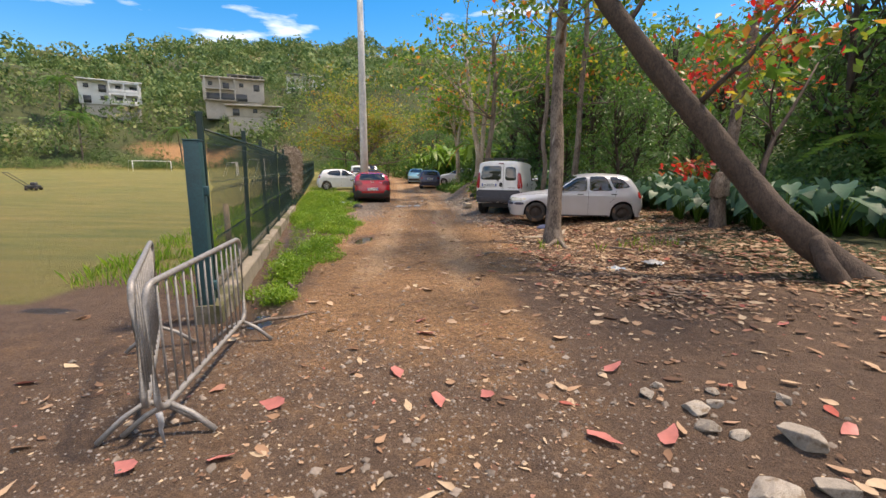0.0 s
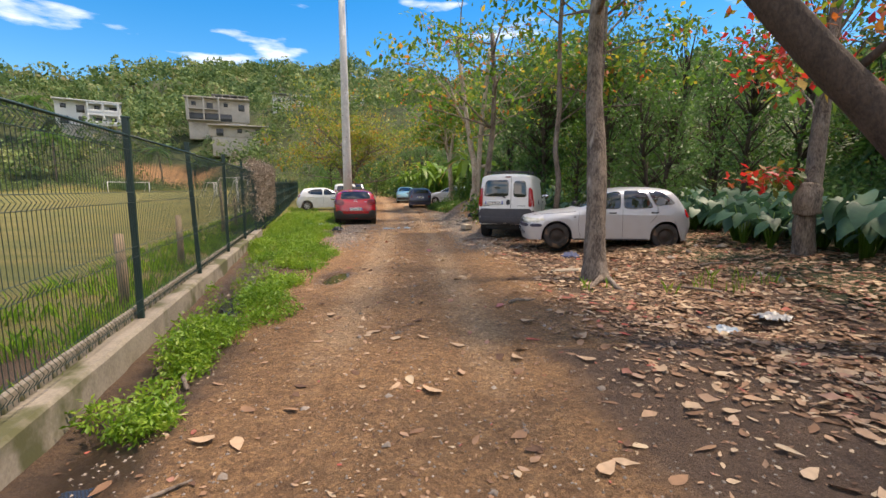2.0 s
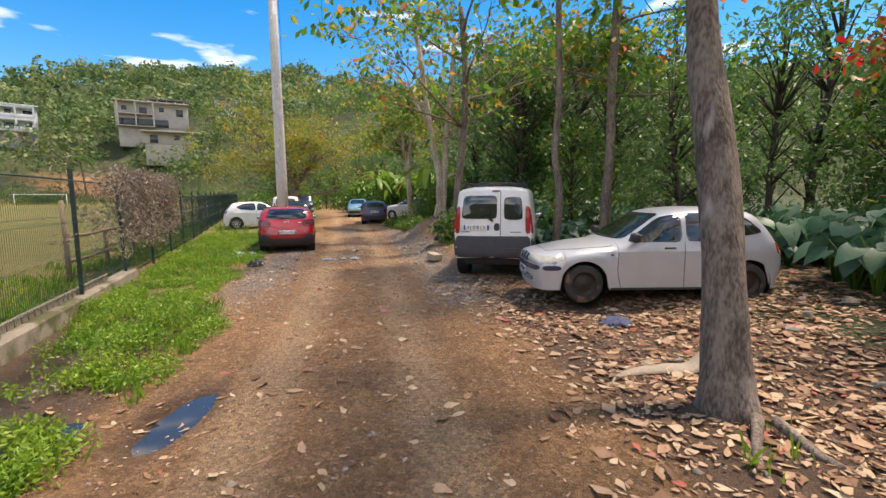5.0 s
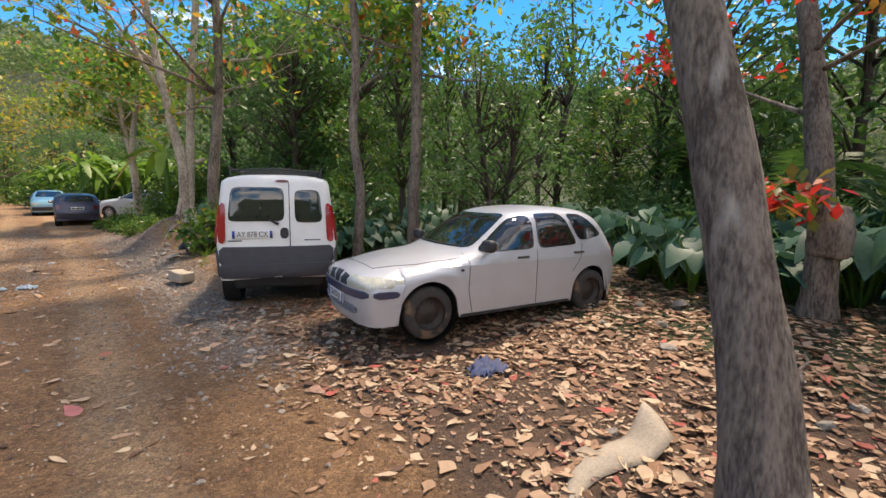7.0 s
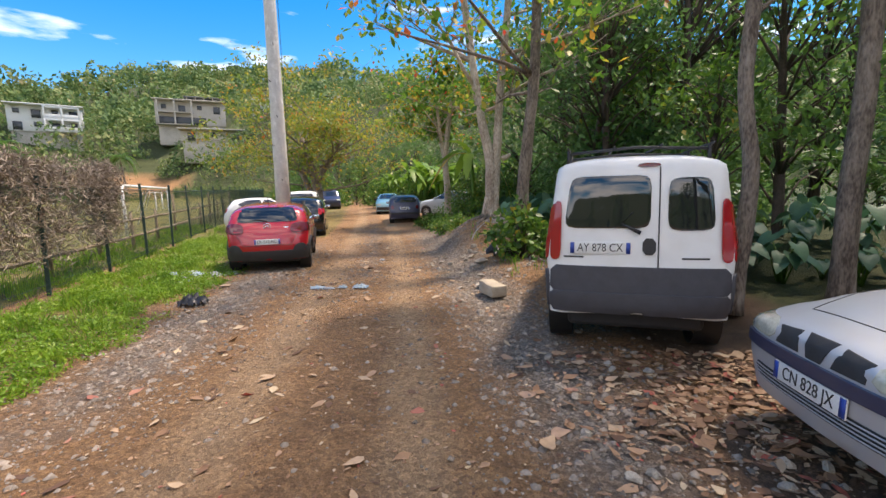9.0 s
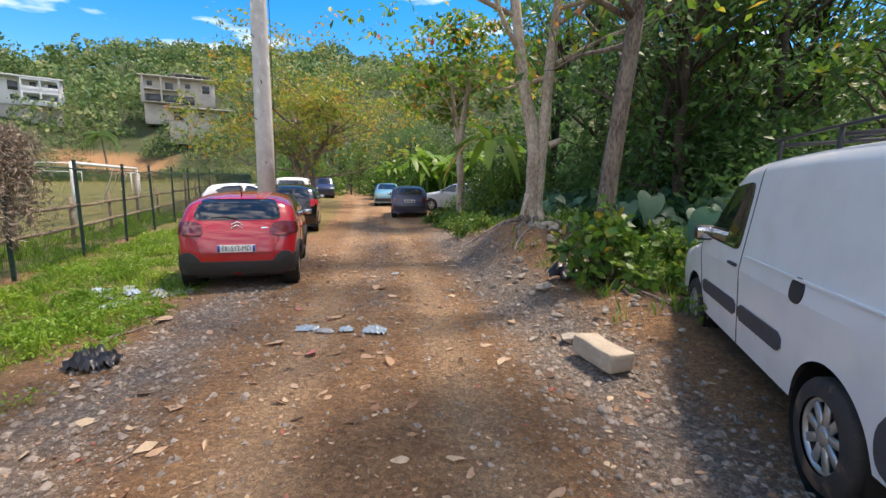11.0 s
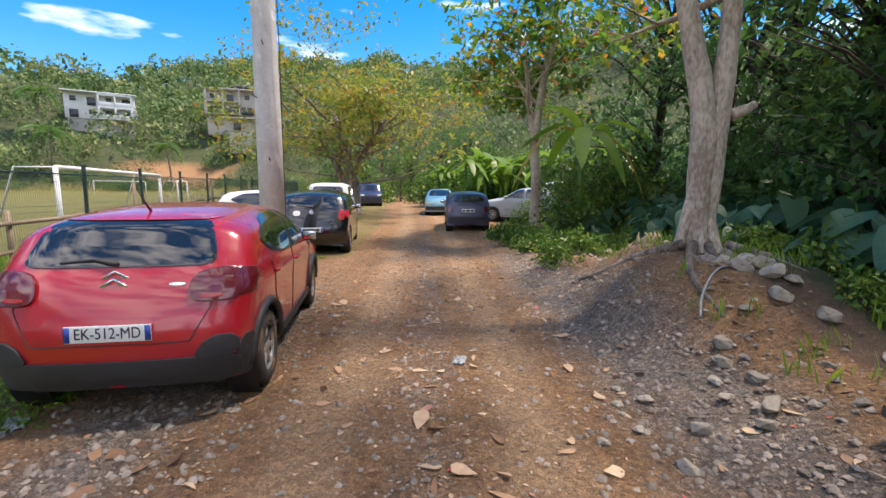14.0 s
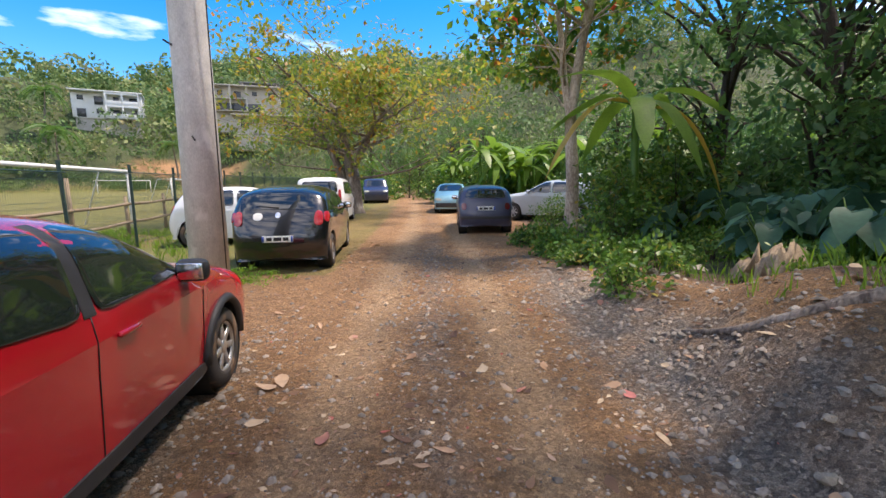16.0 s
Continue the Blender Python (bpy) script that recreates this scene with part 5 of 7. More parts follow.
# the red hatchback
red, rb = car("red_hatchback", at(-4.51, 21.67, 0.0, -17), "shiny red hatchback parked on the verge beside the lane", M_RED, HATCH, 2.54, 0.87, 0.98, HATCH_GLASS, 0.31, 0.37, 0.26)
part("rear_bumper", patch(rb, "back", [(-0.77, 0.265), (0.77, 0.265), (0.77, 0.47), (-0.77, 0.47)], 0.02, 1), M_TRIM, red)
twin(red, rb, "bumper_horn", "back", [(0.48, 0.45), (0.77, 0.45), (0.77, 0.6), (0.59, 0.61)], M_TRIM, 0.022, 1)
both(red, rb, "bumper_wrap", [(-1.8, 0.255), (-1.63, 0.255), (-1.6, 0.56), (-1.78, 0.58)], M_TRIM, 0.012)
both(red, rb, "sill_trim", [(0.88, 0.255), (-0.88, 0.255), (-0.88, 0.35), (0.88, 0.35)], M_TRIM, 0.012, 1)
for wy in (1.27, -1.27):
    for view in ("right", "left"):
        arc = [(wy + 0.385 * math.cos(a), 0.31 + 0.385 * math.sin(a)) for a in [math.pi * k / 14 for k in range(15)]]
        part("arch_trim", strip(rb, view, arc, 0.075, 0.004), M_TRIM, red)
twin(red, rb, "tail_light", "back", [(0.46, 0.84), (0.79, 0.83), (0.79, 1.03), (0.68, 1.06), (0.48, 1.03)], M_LAMP_DARK, 0.022)
twin(red, rb, "reflector", "back", [(0.53, 0.86), (0.68, 0.86), (0.68, 0.885), (0.53, 0.885)], M_LAMP_RED, 0.026, 1)
both(red, rb, "tail_light_side", [(-1.8, 0.84), (-1.56, 0.86), (-1.46, 0.95), (-1.5, 1.03), (-1.72, 1.05)], M_LAMP_DARK, 0.014)
plate(red, rb, "back", 0.0, 0.66, "EK-512-MD", -4)
for dz in (0.0, 0.05):
    for s in (1, -1):
        q = cast(rb, "back", s * 0.04, 0.97 + dz, 0.008)
        part("chevron_badge", box_bm(0.1, 0.012, 0.02, tuple(q), 0.005, m=Matrix.Translation(q) @ Matrix.Rotation(s * 0.55, 4, "Y") @ Matrix.Translation(-q)), M_CHROME, red)
part("badge_bar", patch(rb, "back", [(0.34, 0.945), (0.44, 0.945), (0.44, 0.965), (0.34, 0.965)], 0.005, 1), M_CHROME, red)
part("tailgate_gap", strip(rb, "back", [(-0.62, 1.04), (-0.6, 0.8), (-0.48, 0.58), (0.48, 0.58), (0.6, 0.8), (0.62, 1.04)], 0.008), M_INK, red)
part("spoiler", patch(rb, "back", [(-0.56, 1.375), (0.56, 1.375), (0.52, 1.41), (-0.52, 1.41)], 0.03, 1), M_RED, red)
q = cast(rb, "back", -0.15, 1.12, 0.02)
part("rear_wiper", tube([cast(rb, "back", 0.0, 1.09, 0.02), q, cast(rb, "back", -0.36, 1.1, 0.015)], [0.02, 0.012, 0.006], 6), M_TRIM, red)
handles(red, rb, [(-0.02, 0.87), (-0.95, 0.9)], M_RED)
door_mirrors(red, rb, 0.62, 1.04, M_TRIM, 0.86)
gaps(red, rb, [[(0.88, 1.0), (0.86, 0.45), (0.8, 0.28)], [(-0.24, 1.0), (-0.24, 0.3)], [(-1.1, 1.02), (-1.02, 0.72), (-0.88, 0.5), (-0.86, 0.3)]])
both(red, rb, "window_frame", [(-0.2, 1.0), (-0.28, 1.0), (-0.28, 1.4), (-0.2, 1.4)], M_TRIM, 0.005, 0)
part("aerial", tube([(0, -1.2, 1.42), (0, -1.32, 1.52), (0.0, -1.4, 1.62)], [0.012, 0.006, 0.003], 6), M_TRIM, red)

# the silver hatchback
IB = [(1.95, 0.2), (1.99, 0.42), (1.985, 0.58), (1.95, 0.69), (1.8, 0.755), (1.25, 0.86), (0.76, 0.93), (0.36, 1.17), (0.02, 1.36), (-0.5, 1.42), (-1.1, 1.4), (-1.4, 1.34), (-1.6, 1.14), (-1.72, 0.95), (-1.83, 0.74), (-1.86, 0.48), (-1.8, 0.26)]
IB_GLASS = [("windscreen", "front", [(-0.62, 0.95), (0.62, 0.95), (0.52, 1.33), (-0.52, 1.33)]), ("rear_window", "back", [(-0.55, 1.0), (0.55, 1.0), (0.46, 1.3), (-0.46, 1.3)]),
            ("front_window", "right", [(0.6, 0.92), (0.08, 1.28), (-0.2, 1.33), (-0.2, 0.92)]), ("side_window", "right", [(-0.27, 0.92), (-0.27, 1.335), (-0.72, 1.34), (-0.9, 1.0), (-0.9, 0.94)]),
            ("quarter_window", "right", [(-0.97, 0.98), (-0.8, 1.33), (-1.1, 1.32), (-1.42, 1.04)])]
silver, sb = car("silver_hatchback", at(4.05, 13.06, 0.1, -88), "dusty silver hatchback with black steel wheels parked on leaf litter", M_SILVER, IB, 2.44, 0.82, 0.88, IB_GLASS, 0.29, 0.35, 0.2, rims="steel")
part("front_moulding", patch(sb, "front", [(-0.71, 0.5), (0.71, 0.5), (0.71, 0.575), (-0.71, 0.575)], 0.02, 1), M_BLUE, silver, "dark blue bumper moulding")
both(silver, sb, "bumper_moulding", [(1.84, 0.5), (1.6, 0.5), (1.56, 0.535), (1.6, 0.575), (1.84, 0.575)], M_BLUE, 0.014, 1)
part("lower_grille", patch(sb, "front", [(-0.5, 0.3), (0.5, 0.3), (0.54, 0.4), (-0.54, 0.4)], 0.006, 1), M_TRIM, silver)
for k in range(4):
    part("grille_bar", strip(sb, "front", [(-0.52, 0.315 + 0.024 * k), (0.52, 0.315 + 0.024 * k)], 0.01, 0.012), M_SILVER, silver)
twin(silver, sb, "grille", "front", [(0.115, 0.59), (0.31, 0.59), (0.32, 0.69), (0.15, 0.705)], M_TRIM, 0.006, 0)
part("centre_grille", patch(sb, "front", [(-0.05, 0.585), (0.05, 0.585), (0.1, 0.71), (-0.1, 0.71)], 0.008, 0), M_TRIM, silver)
twin(silver, sb, "headlight", "front", [(0.335, 0.59), (0.77, 0.585), (0.79, 0.66), (0.72, 0.7), (0.35, 0.712)], M_LAMP_CLEAR, 0.008, 1, label="yellowed headlight")
plate(silver, sb, "front", 0.0, 0.44, "CN 828 JX", -2)
handles(silver, sb, [(-0.02, 0.83), (-0.95, 0.84)], M_TRIM)
door_mirrors(silver, sb, 0.52, 0.99, M_TRIM, 0.8)
gaps(silver, sb, [[(0.72, 0.9), (0.74, 0.5), (0.68, 0.24)], [(-0.24, 0.92), (-0.26, 0.24)], [(-1.02, 0.95), (-0.98, 0.75), (-0.86, 0.6)]])
both(silver, sb, "side_indicator", [(0.84, 0.72), (0.8, 0.72), (0.8, 0.745), (0.84, 0.745)], M_TRIM, 0.006, 1)
both(silver, sb, "tail_light", [(-1.75, 0.72), (-1.64, 0.72), (-1.6, 0.9), (-1.67, 0.93)], M_LAMP_RED, 0.014)
twin(silver, sb, "rear_light", "back", [(0.56, 0.72), (0.73, 0.72), (0.72, 0.9), (0.58, 0.92)], M_LAMP_RED, 0.014)
part("bonnet_gap", strip(sb, "top", [(-0.68, 0.78), (-0.62, 1.3), (-0.4, 1.72), (0.4, 1.72), (0.62, 1.3), (0.68, 0.78)], 0.008, 0.001), M_INK, silver)
for s in (0.05, -0.45):
    part("wiper", tube([cast(sb, "front", s + 0.45, 0.955, 0.015), cast(sb, "front", s, 0.965, 0.02)], [0.012, 0.008], 6), M_TRIM, silver)
both(silver, sb, "sill_trim", [(0.84, 0.2), (-0.84, 0.2), (-0.84, 0.235), (0.84, 0.235)], M_TRIM, 0.006, 1)
part("roof_aerial", tube([(0, 0.1, 1.4), (0, -0.1, 1.46), (0, -0.3, 1.5)], 0.005, 5), M_TRIM, silver)

# the white van
VAN = [(1.98, 0.25), (2.03, 0.48), (1.99, 0.74), (1.82, 0.9), (1.4, 1.01), (1.12, 1.1), (0.76, 1.42), (0.48, 1.68), (0.22, 1.78), (-0.6, 1.82), (-1.4, 1.82), (-1.78, 1.8), (-1.92, 1.72), (-1.965, 1.3), (-1.98, 1.0), (-2.0, 0.65), (-2.0, 0.46), (-1.97, 0.37)]
VAN_GLASS = [("windscreen", "front", [(-0.66, 1.12), (0.66, 1.12), (0.58, 1.66), (-0.58, 1.66)]), ("rear_window", "back", [(-0.64, 1.16), (0.1, 1.16), (0.1, 1.63), (-0.58, 1.63)]), ("rear_window", "back", [(0.24, 1.14), (0.62, 1.14), (0.58, 1.6), (0.24, 1.6)]),
             ("front_window", "right", [(1.0, 1.08), (0.5, 1.55), (0.06, 1.6), (0.06, 1.06)])]
van, vb = car("white_van", at(2.28, 16.7, 0.1, 15), "white panel van with grey bumper and roof rack on the bank", M_WHITE, VAN, 2.6, 0.83, 1.02, VAN_GLASS, 0.3, 0.37, 0.34, rims="cap", tuck=0.13, r=0.13, nose=0.06)
part("rear_bumper", patch(vb, "back", [(-0.78, 0.37), (0.78, 0.37), (0.78, 0.57), (-0.78, 0.57)], 0.05, 1), M_GREYTRIM, van)
part("door_trim", patch(vb, "back", [(-0.77, 0.55), (0.77, 0.55), (0.76, 0.81), (-0.76, 0.81)], 0.014, 1), M_GREYTRIM, van)
both(van, vb, "bumper_corner", [(-1.9, 0.38), (-1.72, 0.38), (-1.7, 0.58), (-1.9, 0.8)], M_GREYTRIM, 0.025)
twin(van, vb, "tail_light", "back", [(0.67, 0.86), (0.775, 0.86), (0.74, 1.4), (0.66, 1.42)], M_LAMP_RED, 0.02)
both(van, vb, "tail_light_side", [(-1.9, 0.86), (-1.83, 0.86), (-1.84, 1.36), (-1.89, 1.4)], M_LAMP_RED, 0.014)
plate(van, vb, "back", -0.32, 0.98, "AY 878 CX")
part("door_gap", strip(vb, "back", [(0.17, 0.62), (0.17, 1.7)], 0.012), M_INK, van)
part("latch", patch(vb, "back", [(0.04, 0.92), (0.15, 0.92), (0.15, 1.07), (0.04, 1.07)], 0.01, 1), M_TRIM, van)
part("brake_light", patch(vb, "back", [(-0.02, 1.7), (0.18, 1.7), (0.16, 1.735), (0.0, 1.735)], 0.012, 1), M_LAMP_DARK, van)
part("rear_wiper", tube([cast(vb, "back", 0.02, 1.12, 0.02), cast(vb, "back", -0.14, 1.2, 0.02), cast(vb, "back", -0.05, 1.3, 0.018)], [0.02, 0.012, 0.008], 6), M_TRIM, van)
part("badge_bar", patch(vb, "back", [(-0.64, 0.885), (-0.46, 0.885), (-0.46, 0.9), (-0.64, 0.9)], 0.005, 0), M_TRIM, van)
part("badge_bar", patch(vb, "back", [(0.36, 0.885), (0.58, 0.885), (0.58, 0.9), (0.36, 0.9)], 0.005, 0), M_TRIM, van)
both(van, vb, "side_moulding", [(0.94, 0.55), (0.02, 0.55), (0.02, 0.67), (0.94, 0.67)], M_GREYTRIM, 0.014, 1)
both(van, vb, "side_moulding_rear", [(-0.06, 0.55), (-0.8, 0.55), (-0.8, 0.67), (-0.06, 0.67)], M_GREYTRIM, 0.014, 1)
both(van, vb, "fuel_flap", [(-1.02, 0.9), (-0.86, 0.9), (-0.86, 1.05), (-1.02, 1.05)], M_TRIM, 0.006, 2)
handles(van, vb, [(0.12, 0.95)], M_TRIM)
door_mirrors(van, vb, 0.86, 1.12, M_TRIM, 0.8)
gaps(van, vb, [[(1.08, 1.06), (1.02, 0.6), (0.98, 0.3)], [(-0.02, 1.72), (-0.02, 0.3)]])
both(van, vb, "panel_rib", [(-0.1, 1.03), (-1.85, 1.03), (-1.85, 1.045), (-0.1, 1.045)], M_WHITE, 0.012, 0)
rack_y = (-1.6, -0.7, 0.1)
for y in rack_y:
    part("rack_bar", tube([(-0.62, y, 1.86), (0, y, 1.9), (0.62, y, 1.86)], 0.014, 8), M_TRIM, van)
for x in (-0.62, -0.2, 0.2, 0.62):
    part("rack_rail", tube([(x, 0.2, 1.9), (x, -0.6, 1.91), (x, -1.75, 1.9)], 0.011, 8), M_TRIM, van)
for x in (-0.62, 0.62):
    for y in rack_y:
        part("rack_foot", tube([(x, y, 1.74), (x * 0.99, y, 1.9)], 0.016, 8), M_TRIM, van)

# the far cars
black, kb = car("black_hatchback", at(-6.45, 28.95, 0.05, -16), "black hatchback with red tail lights parked behind the pole", M_BLACKP, [(y * 1.02, z * 1.035) for y, z in HATCH], 2.59, 0.865, 1.02, [(a, b, [(p, q * 1.03) for p, q in c]) for a, b, c in HATCH_GLASS], 0.31, 0.37, 0.2)
twin(black, kb, "tail_light", "back", [(0.6, 0.82), (0.76, 0.82), (0.75, 1.06), (0.62, 1.08)], M_LAMP_RED, 0.02)
both(black, kb, "tail_light_side", [(-1.76, 0.86), (-1.62, 0.88), (-1.56, 1.04), (-1.68, 1.06)], M_LAMP_RED, 0.014)
plate(black, kb, "back", 0.0, 0.6, "")
part("emblem", patch(kb, "back", [(-0.05, 0.96), (0.05, 0.96), (0.04, 1.05), (-0.04, 1.05)], 0.01, 1), M_CHROME, black)
part("sticker", patch(kb, "back", [(-0.42, 0.92), (-0.26, 0.92), (-0.26, 1.04), (-0.42, 1.04)], 0.008, 1), M_PLATE, black)
handles(black, kb, [(-0.02, 0.9), (-0.95, 0.92)], M_TRIM)
door_mirrors(black, kb, 0.62, 1.07, M_TRIM, 0.86)
part("rear_wiper", tube([cast(kb, "back", 0.0, 1.13, 0.02), cast(kb, "back", -0.36, 1.16, 0.015)], [0.02, 0.008], 6), M_TRIM, black)

white, wb_ = car("white_hatchback", at(-8.9, 31.0, 0.08, 68), "white hatchback parked nose to the lane by the fence", M_WHITE, HATCH, 2.54, 0.85, 0.98, HATCH_GLASS, 0.31, 0.37, 0.2)
twin(white, wb_, "tail_light", "back", [(0.55, 0.84), (0.74, 0.83), (0.74, 1.02), (0.56, 1.03)], M_LAMP_RED, 0.02)
handles(white, wb_, [(-0.02, 0.87), (-0.95, 0.9)], M_WHITE)
door_mirrors(white, wb_, 0.62, 1.04, M_WHITE, 0.84)
gaps(white, wb_, [[(0.88, 1.0), (0.86, 0.45), (0.8, 0.28)], [(-0.24, 1.0), (-0.24, 0.3)]])

TALL = [(2.0, 0.3), (2.05, 0.6), (2.0, 0.85), (1.8, 1.0), (1.2, 1.08), (0.9, 1.15), (0.55, 1.5), (0.3, 1.68), (-0.5, 1.74), (-1.4, 1.72), (-1.8, 1.66), (-1.92, 1.2), (-1.98, 0.9), (-2.0, 0.5), (-1.95, 0.35)]
TALL_GLASS = [("windscreen", "front", [(-0.6, 1.17), (0.6, 1.17), (0.54, 1.6), (-0.54, 1.6)]), ("rear_window", "back", [(-0.62, 1.2), (0.62, 1.2), (0.56, 1.58), (-0.56, 1.58)]), ("front_window", "right", [(0.8, 1.14), (0.4, 1.55), (0.0, 1.58), (0.0, 1.12)]), ("side_window", "right", [(-0.08, 1.12), (-0.08, 1.58), (-1.5, 1.56), (-1.6, 1.16)])]
suv, ub = car("white_estate", at(-9.1, 36.2, 0.12, -16), "white tall estate car with a dark rear window", M_WHITE, TALL, 2.6, 0.85, 1.08, TALL_GLASS, 0.33, 0.39, 0.28, tuck=0.12, r=0.15)
twin(suv, ub, "tail_light", "back", [(0.62, 0.9), (0.74, 0.9), (0.72, 1.3), (0.63, 1.3)], M_LAMP_RED, 0.02)
far, fb = car("dark_estate", at(-12.0, 50.5, 0.3, 160), "dark estate car at the far end of the lane", M_BLUE, TALL, 2.6, 0.85, 1.08, TALL_GLASS, 0.33, 0.39, 0.28, tuck=0.12, r=0.15)
twin(far, fb, "headlight", "front", [(0.45, 0.8), (0.78, 0.8), (0.78, 0.92), (0.48, 0.92)], M_LAMP_CLEAR, 0.014)

SMALL = [(y * 0.93, z * 0.94) for y, z in HATCH]
SMALL_GLASS = [(a, b, [(p * 0.93, q * 0.94) for p, q in c]) for a, b, c in HATCH_GLASS]
blue, bb = car("dark_blue_hatchback", at(-3.05, 34.45, 0.14, -9), "dark blue small hatchback parked at the lane's far end", M_BLUE, SMALL, 2.4, 0.8, 0.92, SMALL_GLASS, 0.28, 0.34, 0.2)
twin(blue, bb, "tail_light", "back", [(0.54, 0.68), (0.69, 0.68), (0.69, 0.86), (0.55, 0.88)], M_LAMP_DARK, 0.016)
plate(blue, bb, "back", 0.0, 0.72, "")
part("bumper_strip", patch(bb, "back", [(-0.76, 0.42), (0.76, 0.42), (0.76, 0.5), (-0.76, 0.5)], 0.02, 1), M_TRIM, blue)
door_mirrors(blue, bb, 0.58, 0.98, M_BLUE, 0.79)
cyan, cb = car("pale_blue_car", at(-5.25, 42.2, 0.22, 172), "small pale blue car facing down the lane", M_CYAN, SMALL, 2.4, 0.8, 0.92, SMALL_GLASS, 0.28, 0.34, 0.2)
twin(cyan, cb, "headlight", "front", [(0.42, 0.58), (0.72, 0.6), (0.72, 0.72), (0.44, 0.7)], M_LAMP_CLEAR, 0.014)
part("front_bumper", patch(cb, "front", [(-0.76, 0.28), (0.76, 0.28), (0.76, 0.48), (-0.76, 0.48)], 0.02, 1), M_TRIM, cyan)
door_mirrors(cyan, cb, 0.58, 0.98, M_TRIM, 0.79)
pale, pb = car("pale_grey_car", at(-0.6, 37.3, 0.2, -64), "pale grey hatchback half hidden by bushes", M_GREYP, HATCH, 2.54, 0.84, 0.98, HATCH_GLASS, 0.3, 0.36, 0.2)
twin(pale, pb, "headlight", "front", [(0.5, 0.66), (0.8, 0.68), (0.78, 0.82), (0.54, 0.8)], M_LAMP_CLEAR, 0.014)
door_mirrors(pale, pb, 0.62, 1.04, M_GREYP, 0.83)
pick, qb = car("white_utility_van", at(0.9, 41.0, 0.25, -80), "white utility vehicle behind the roadside bushes", M_WHITE, TALL, 2.6, 0.85, 1.08, TALL_GLASS, 0.33, 0.39, 0.28, tuck=0.12, r=0.15)

# ---- houses on the hillside ----


def house(x, y, z, az, w, d, floors, fh, wall_mat, label, roof="flat", open_top=False, balcony=True, bays=4):
    th = thing("hillside_house", at(x, y, z, az), label, "house", "houses on the hillside")
    h = floors * fh
    part("foundation", box_bm(w * 0.94, d * 0.94, 5, (0, 0, -2.5), 0.05), M_WALLC, th)
    part("wall", box_bm(w, d, h, (0, 0, h / 2), 0.06), wall_mat, th)
    for f in range(floors):
        for b in range(bays):
            bx = -w / 2 + w * (b + 0.5) / bays
            wide, tall = (1.1, 1.1) if (b + f) % 2 else (1.6, 1.9)
            # open terrace, no window here: its shaded recess is a wide dark panel
            if open_top and f == 0:
                if b:
                    continue
                bx, wide, tall = -w * 0.12, w * 0.66, 2.1
            zc = f * fh + (1.55 if tall < 1.5 else 1.05)
            win = part("window", box_bm(wide, 0.12, tall, (bx, -d / 2 - 0.02, zc), 0.02), M_WINDOW_RECESS, th)
            part("window_frame", box_bm(wide + 0.25, 0.1, 0.12, (bx, -d / 2 - 0.05, zc - tall / 2), 0.02), wall_mat, win)
        for b in range(2):
            win = part("window", box_bm(0.12, 1.1, 1.1, (w / 2 + 0.02, -d / 4 + d / 2 * b, f * fh + fh * 0.55), 0.02), M_WINDOW_RECESS, th)
            part("window_sill", box_bm(0.16, 1.3, 0.1, (w / 2 + 0.05, -d / 4 + d / 2 * b, f * fh + fh * 0.55 - 0.58), 0.02), wall_mat, win)
        if balcony:
            side = 1 if open_top else -1
            bw = w * 0.5
            bal = part("balcony", box_bm(bw, 1.9, 0.22, (side * -w * 0.22, -d / 2 - 0.95, f * fh + 0.05), 0.03), wall_mat, th)
            if not open_top:
                part("railing", box_bm(bw, 0.12, 0.85, (side * -w * 0.22, -d / 2 - 1.84, f * fh + 0.55), 0.02), wall_mat, bal)
                part("arch_beam", box_bm(bw, 0.25, 0.5, (side * -w * 0.22, -d / 2 - 1.78, f * fh + fh - 0.25), 0.12, 3), wall_mat, bal)
            for b in range(3):
                part("column", box_bm(0.34, 0.34, fh, (side * -w * 0.22 - bw * 0.47 + bw * 0.94 * b / 2, -d / 2 - 1.75, f * fh + fh / 2), 0.05), wall_mat, bal)
    part("roof", box_bm(w + 0.6, d + 2.3, 0.26, (0, -0.85, h + 0.13), 0.05), M_ROOFG if roof == "grey" else wall_mat, th)
    if open_top:
        for b in range(5):
            part("column", box_bm(0.26, 0.26, 1.3, (-w * 0.05 + w * 0.5 * b / 4, -d * 0.3, h + 0.85), 0.02), wall_mat, th)
        part("canopy", box_bm(w * 0.6, d * 0.8, 0.16, (w * 0.2, 0, h + 1.58), 0.03), M_ROOFG, th)
    return th


house(-97, 112.5, 17.2, -40, 13, 9, 2, 2.8, M_WALLW, "white two-storey house with arched balconies on the hillside", bays=4)
house(-72.5, 129.5, 20.2, -28, 16, 9, 2, 3.0, M_WALLC, "unfinished grey concrete house with open upper floor", open_top=True, bays=4)
house(-58, 148, 24.5, -22, 12, 8, 2, 3.1, M_WALLW, "pale house with a grey metal roof among trees", roof="grey", bays=3)
house(-61, 119, 14.8, -26, 14, 6, 1, 2.6, M_WALLC, "low grey shed below the unfinished house", balcony=False, bays=3)
house(-40, 150, 27.5, -15, 10, 8, 1, 3.0, M_WALLW, "small white house high among the trees", roof="grey", bays=3)

# ---- palms and bananas ----


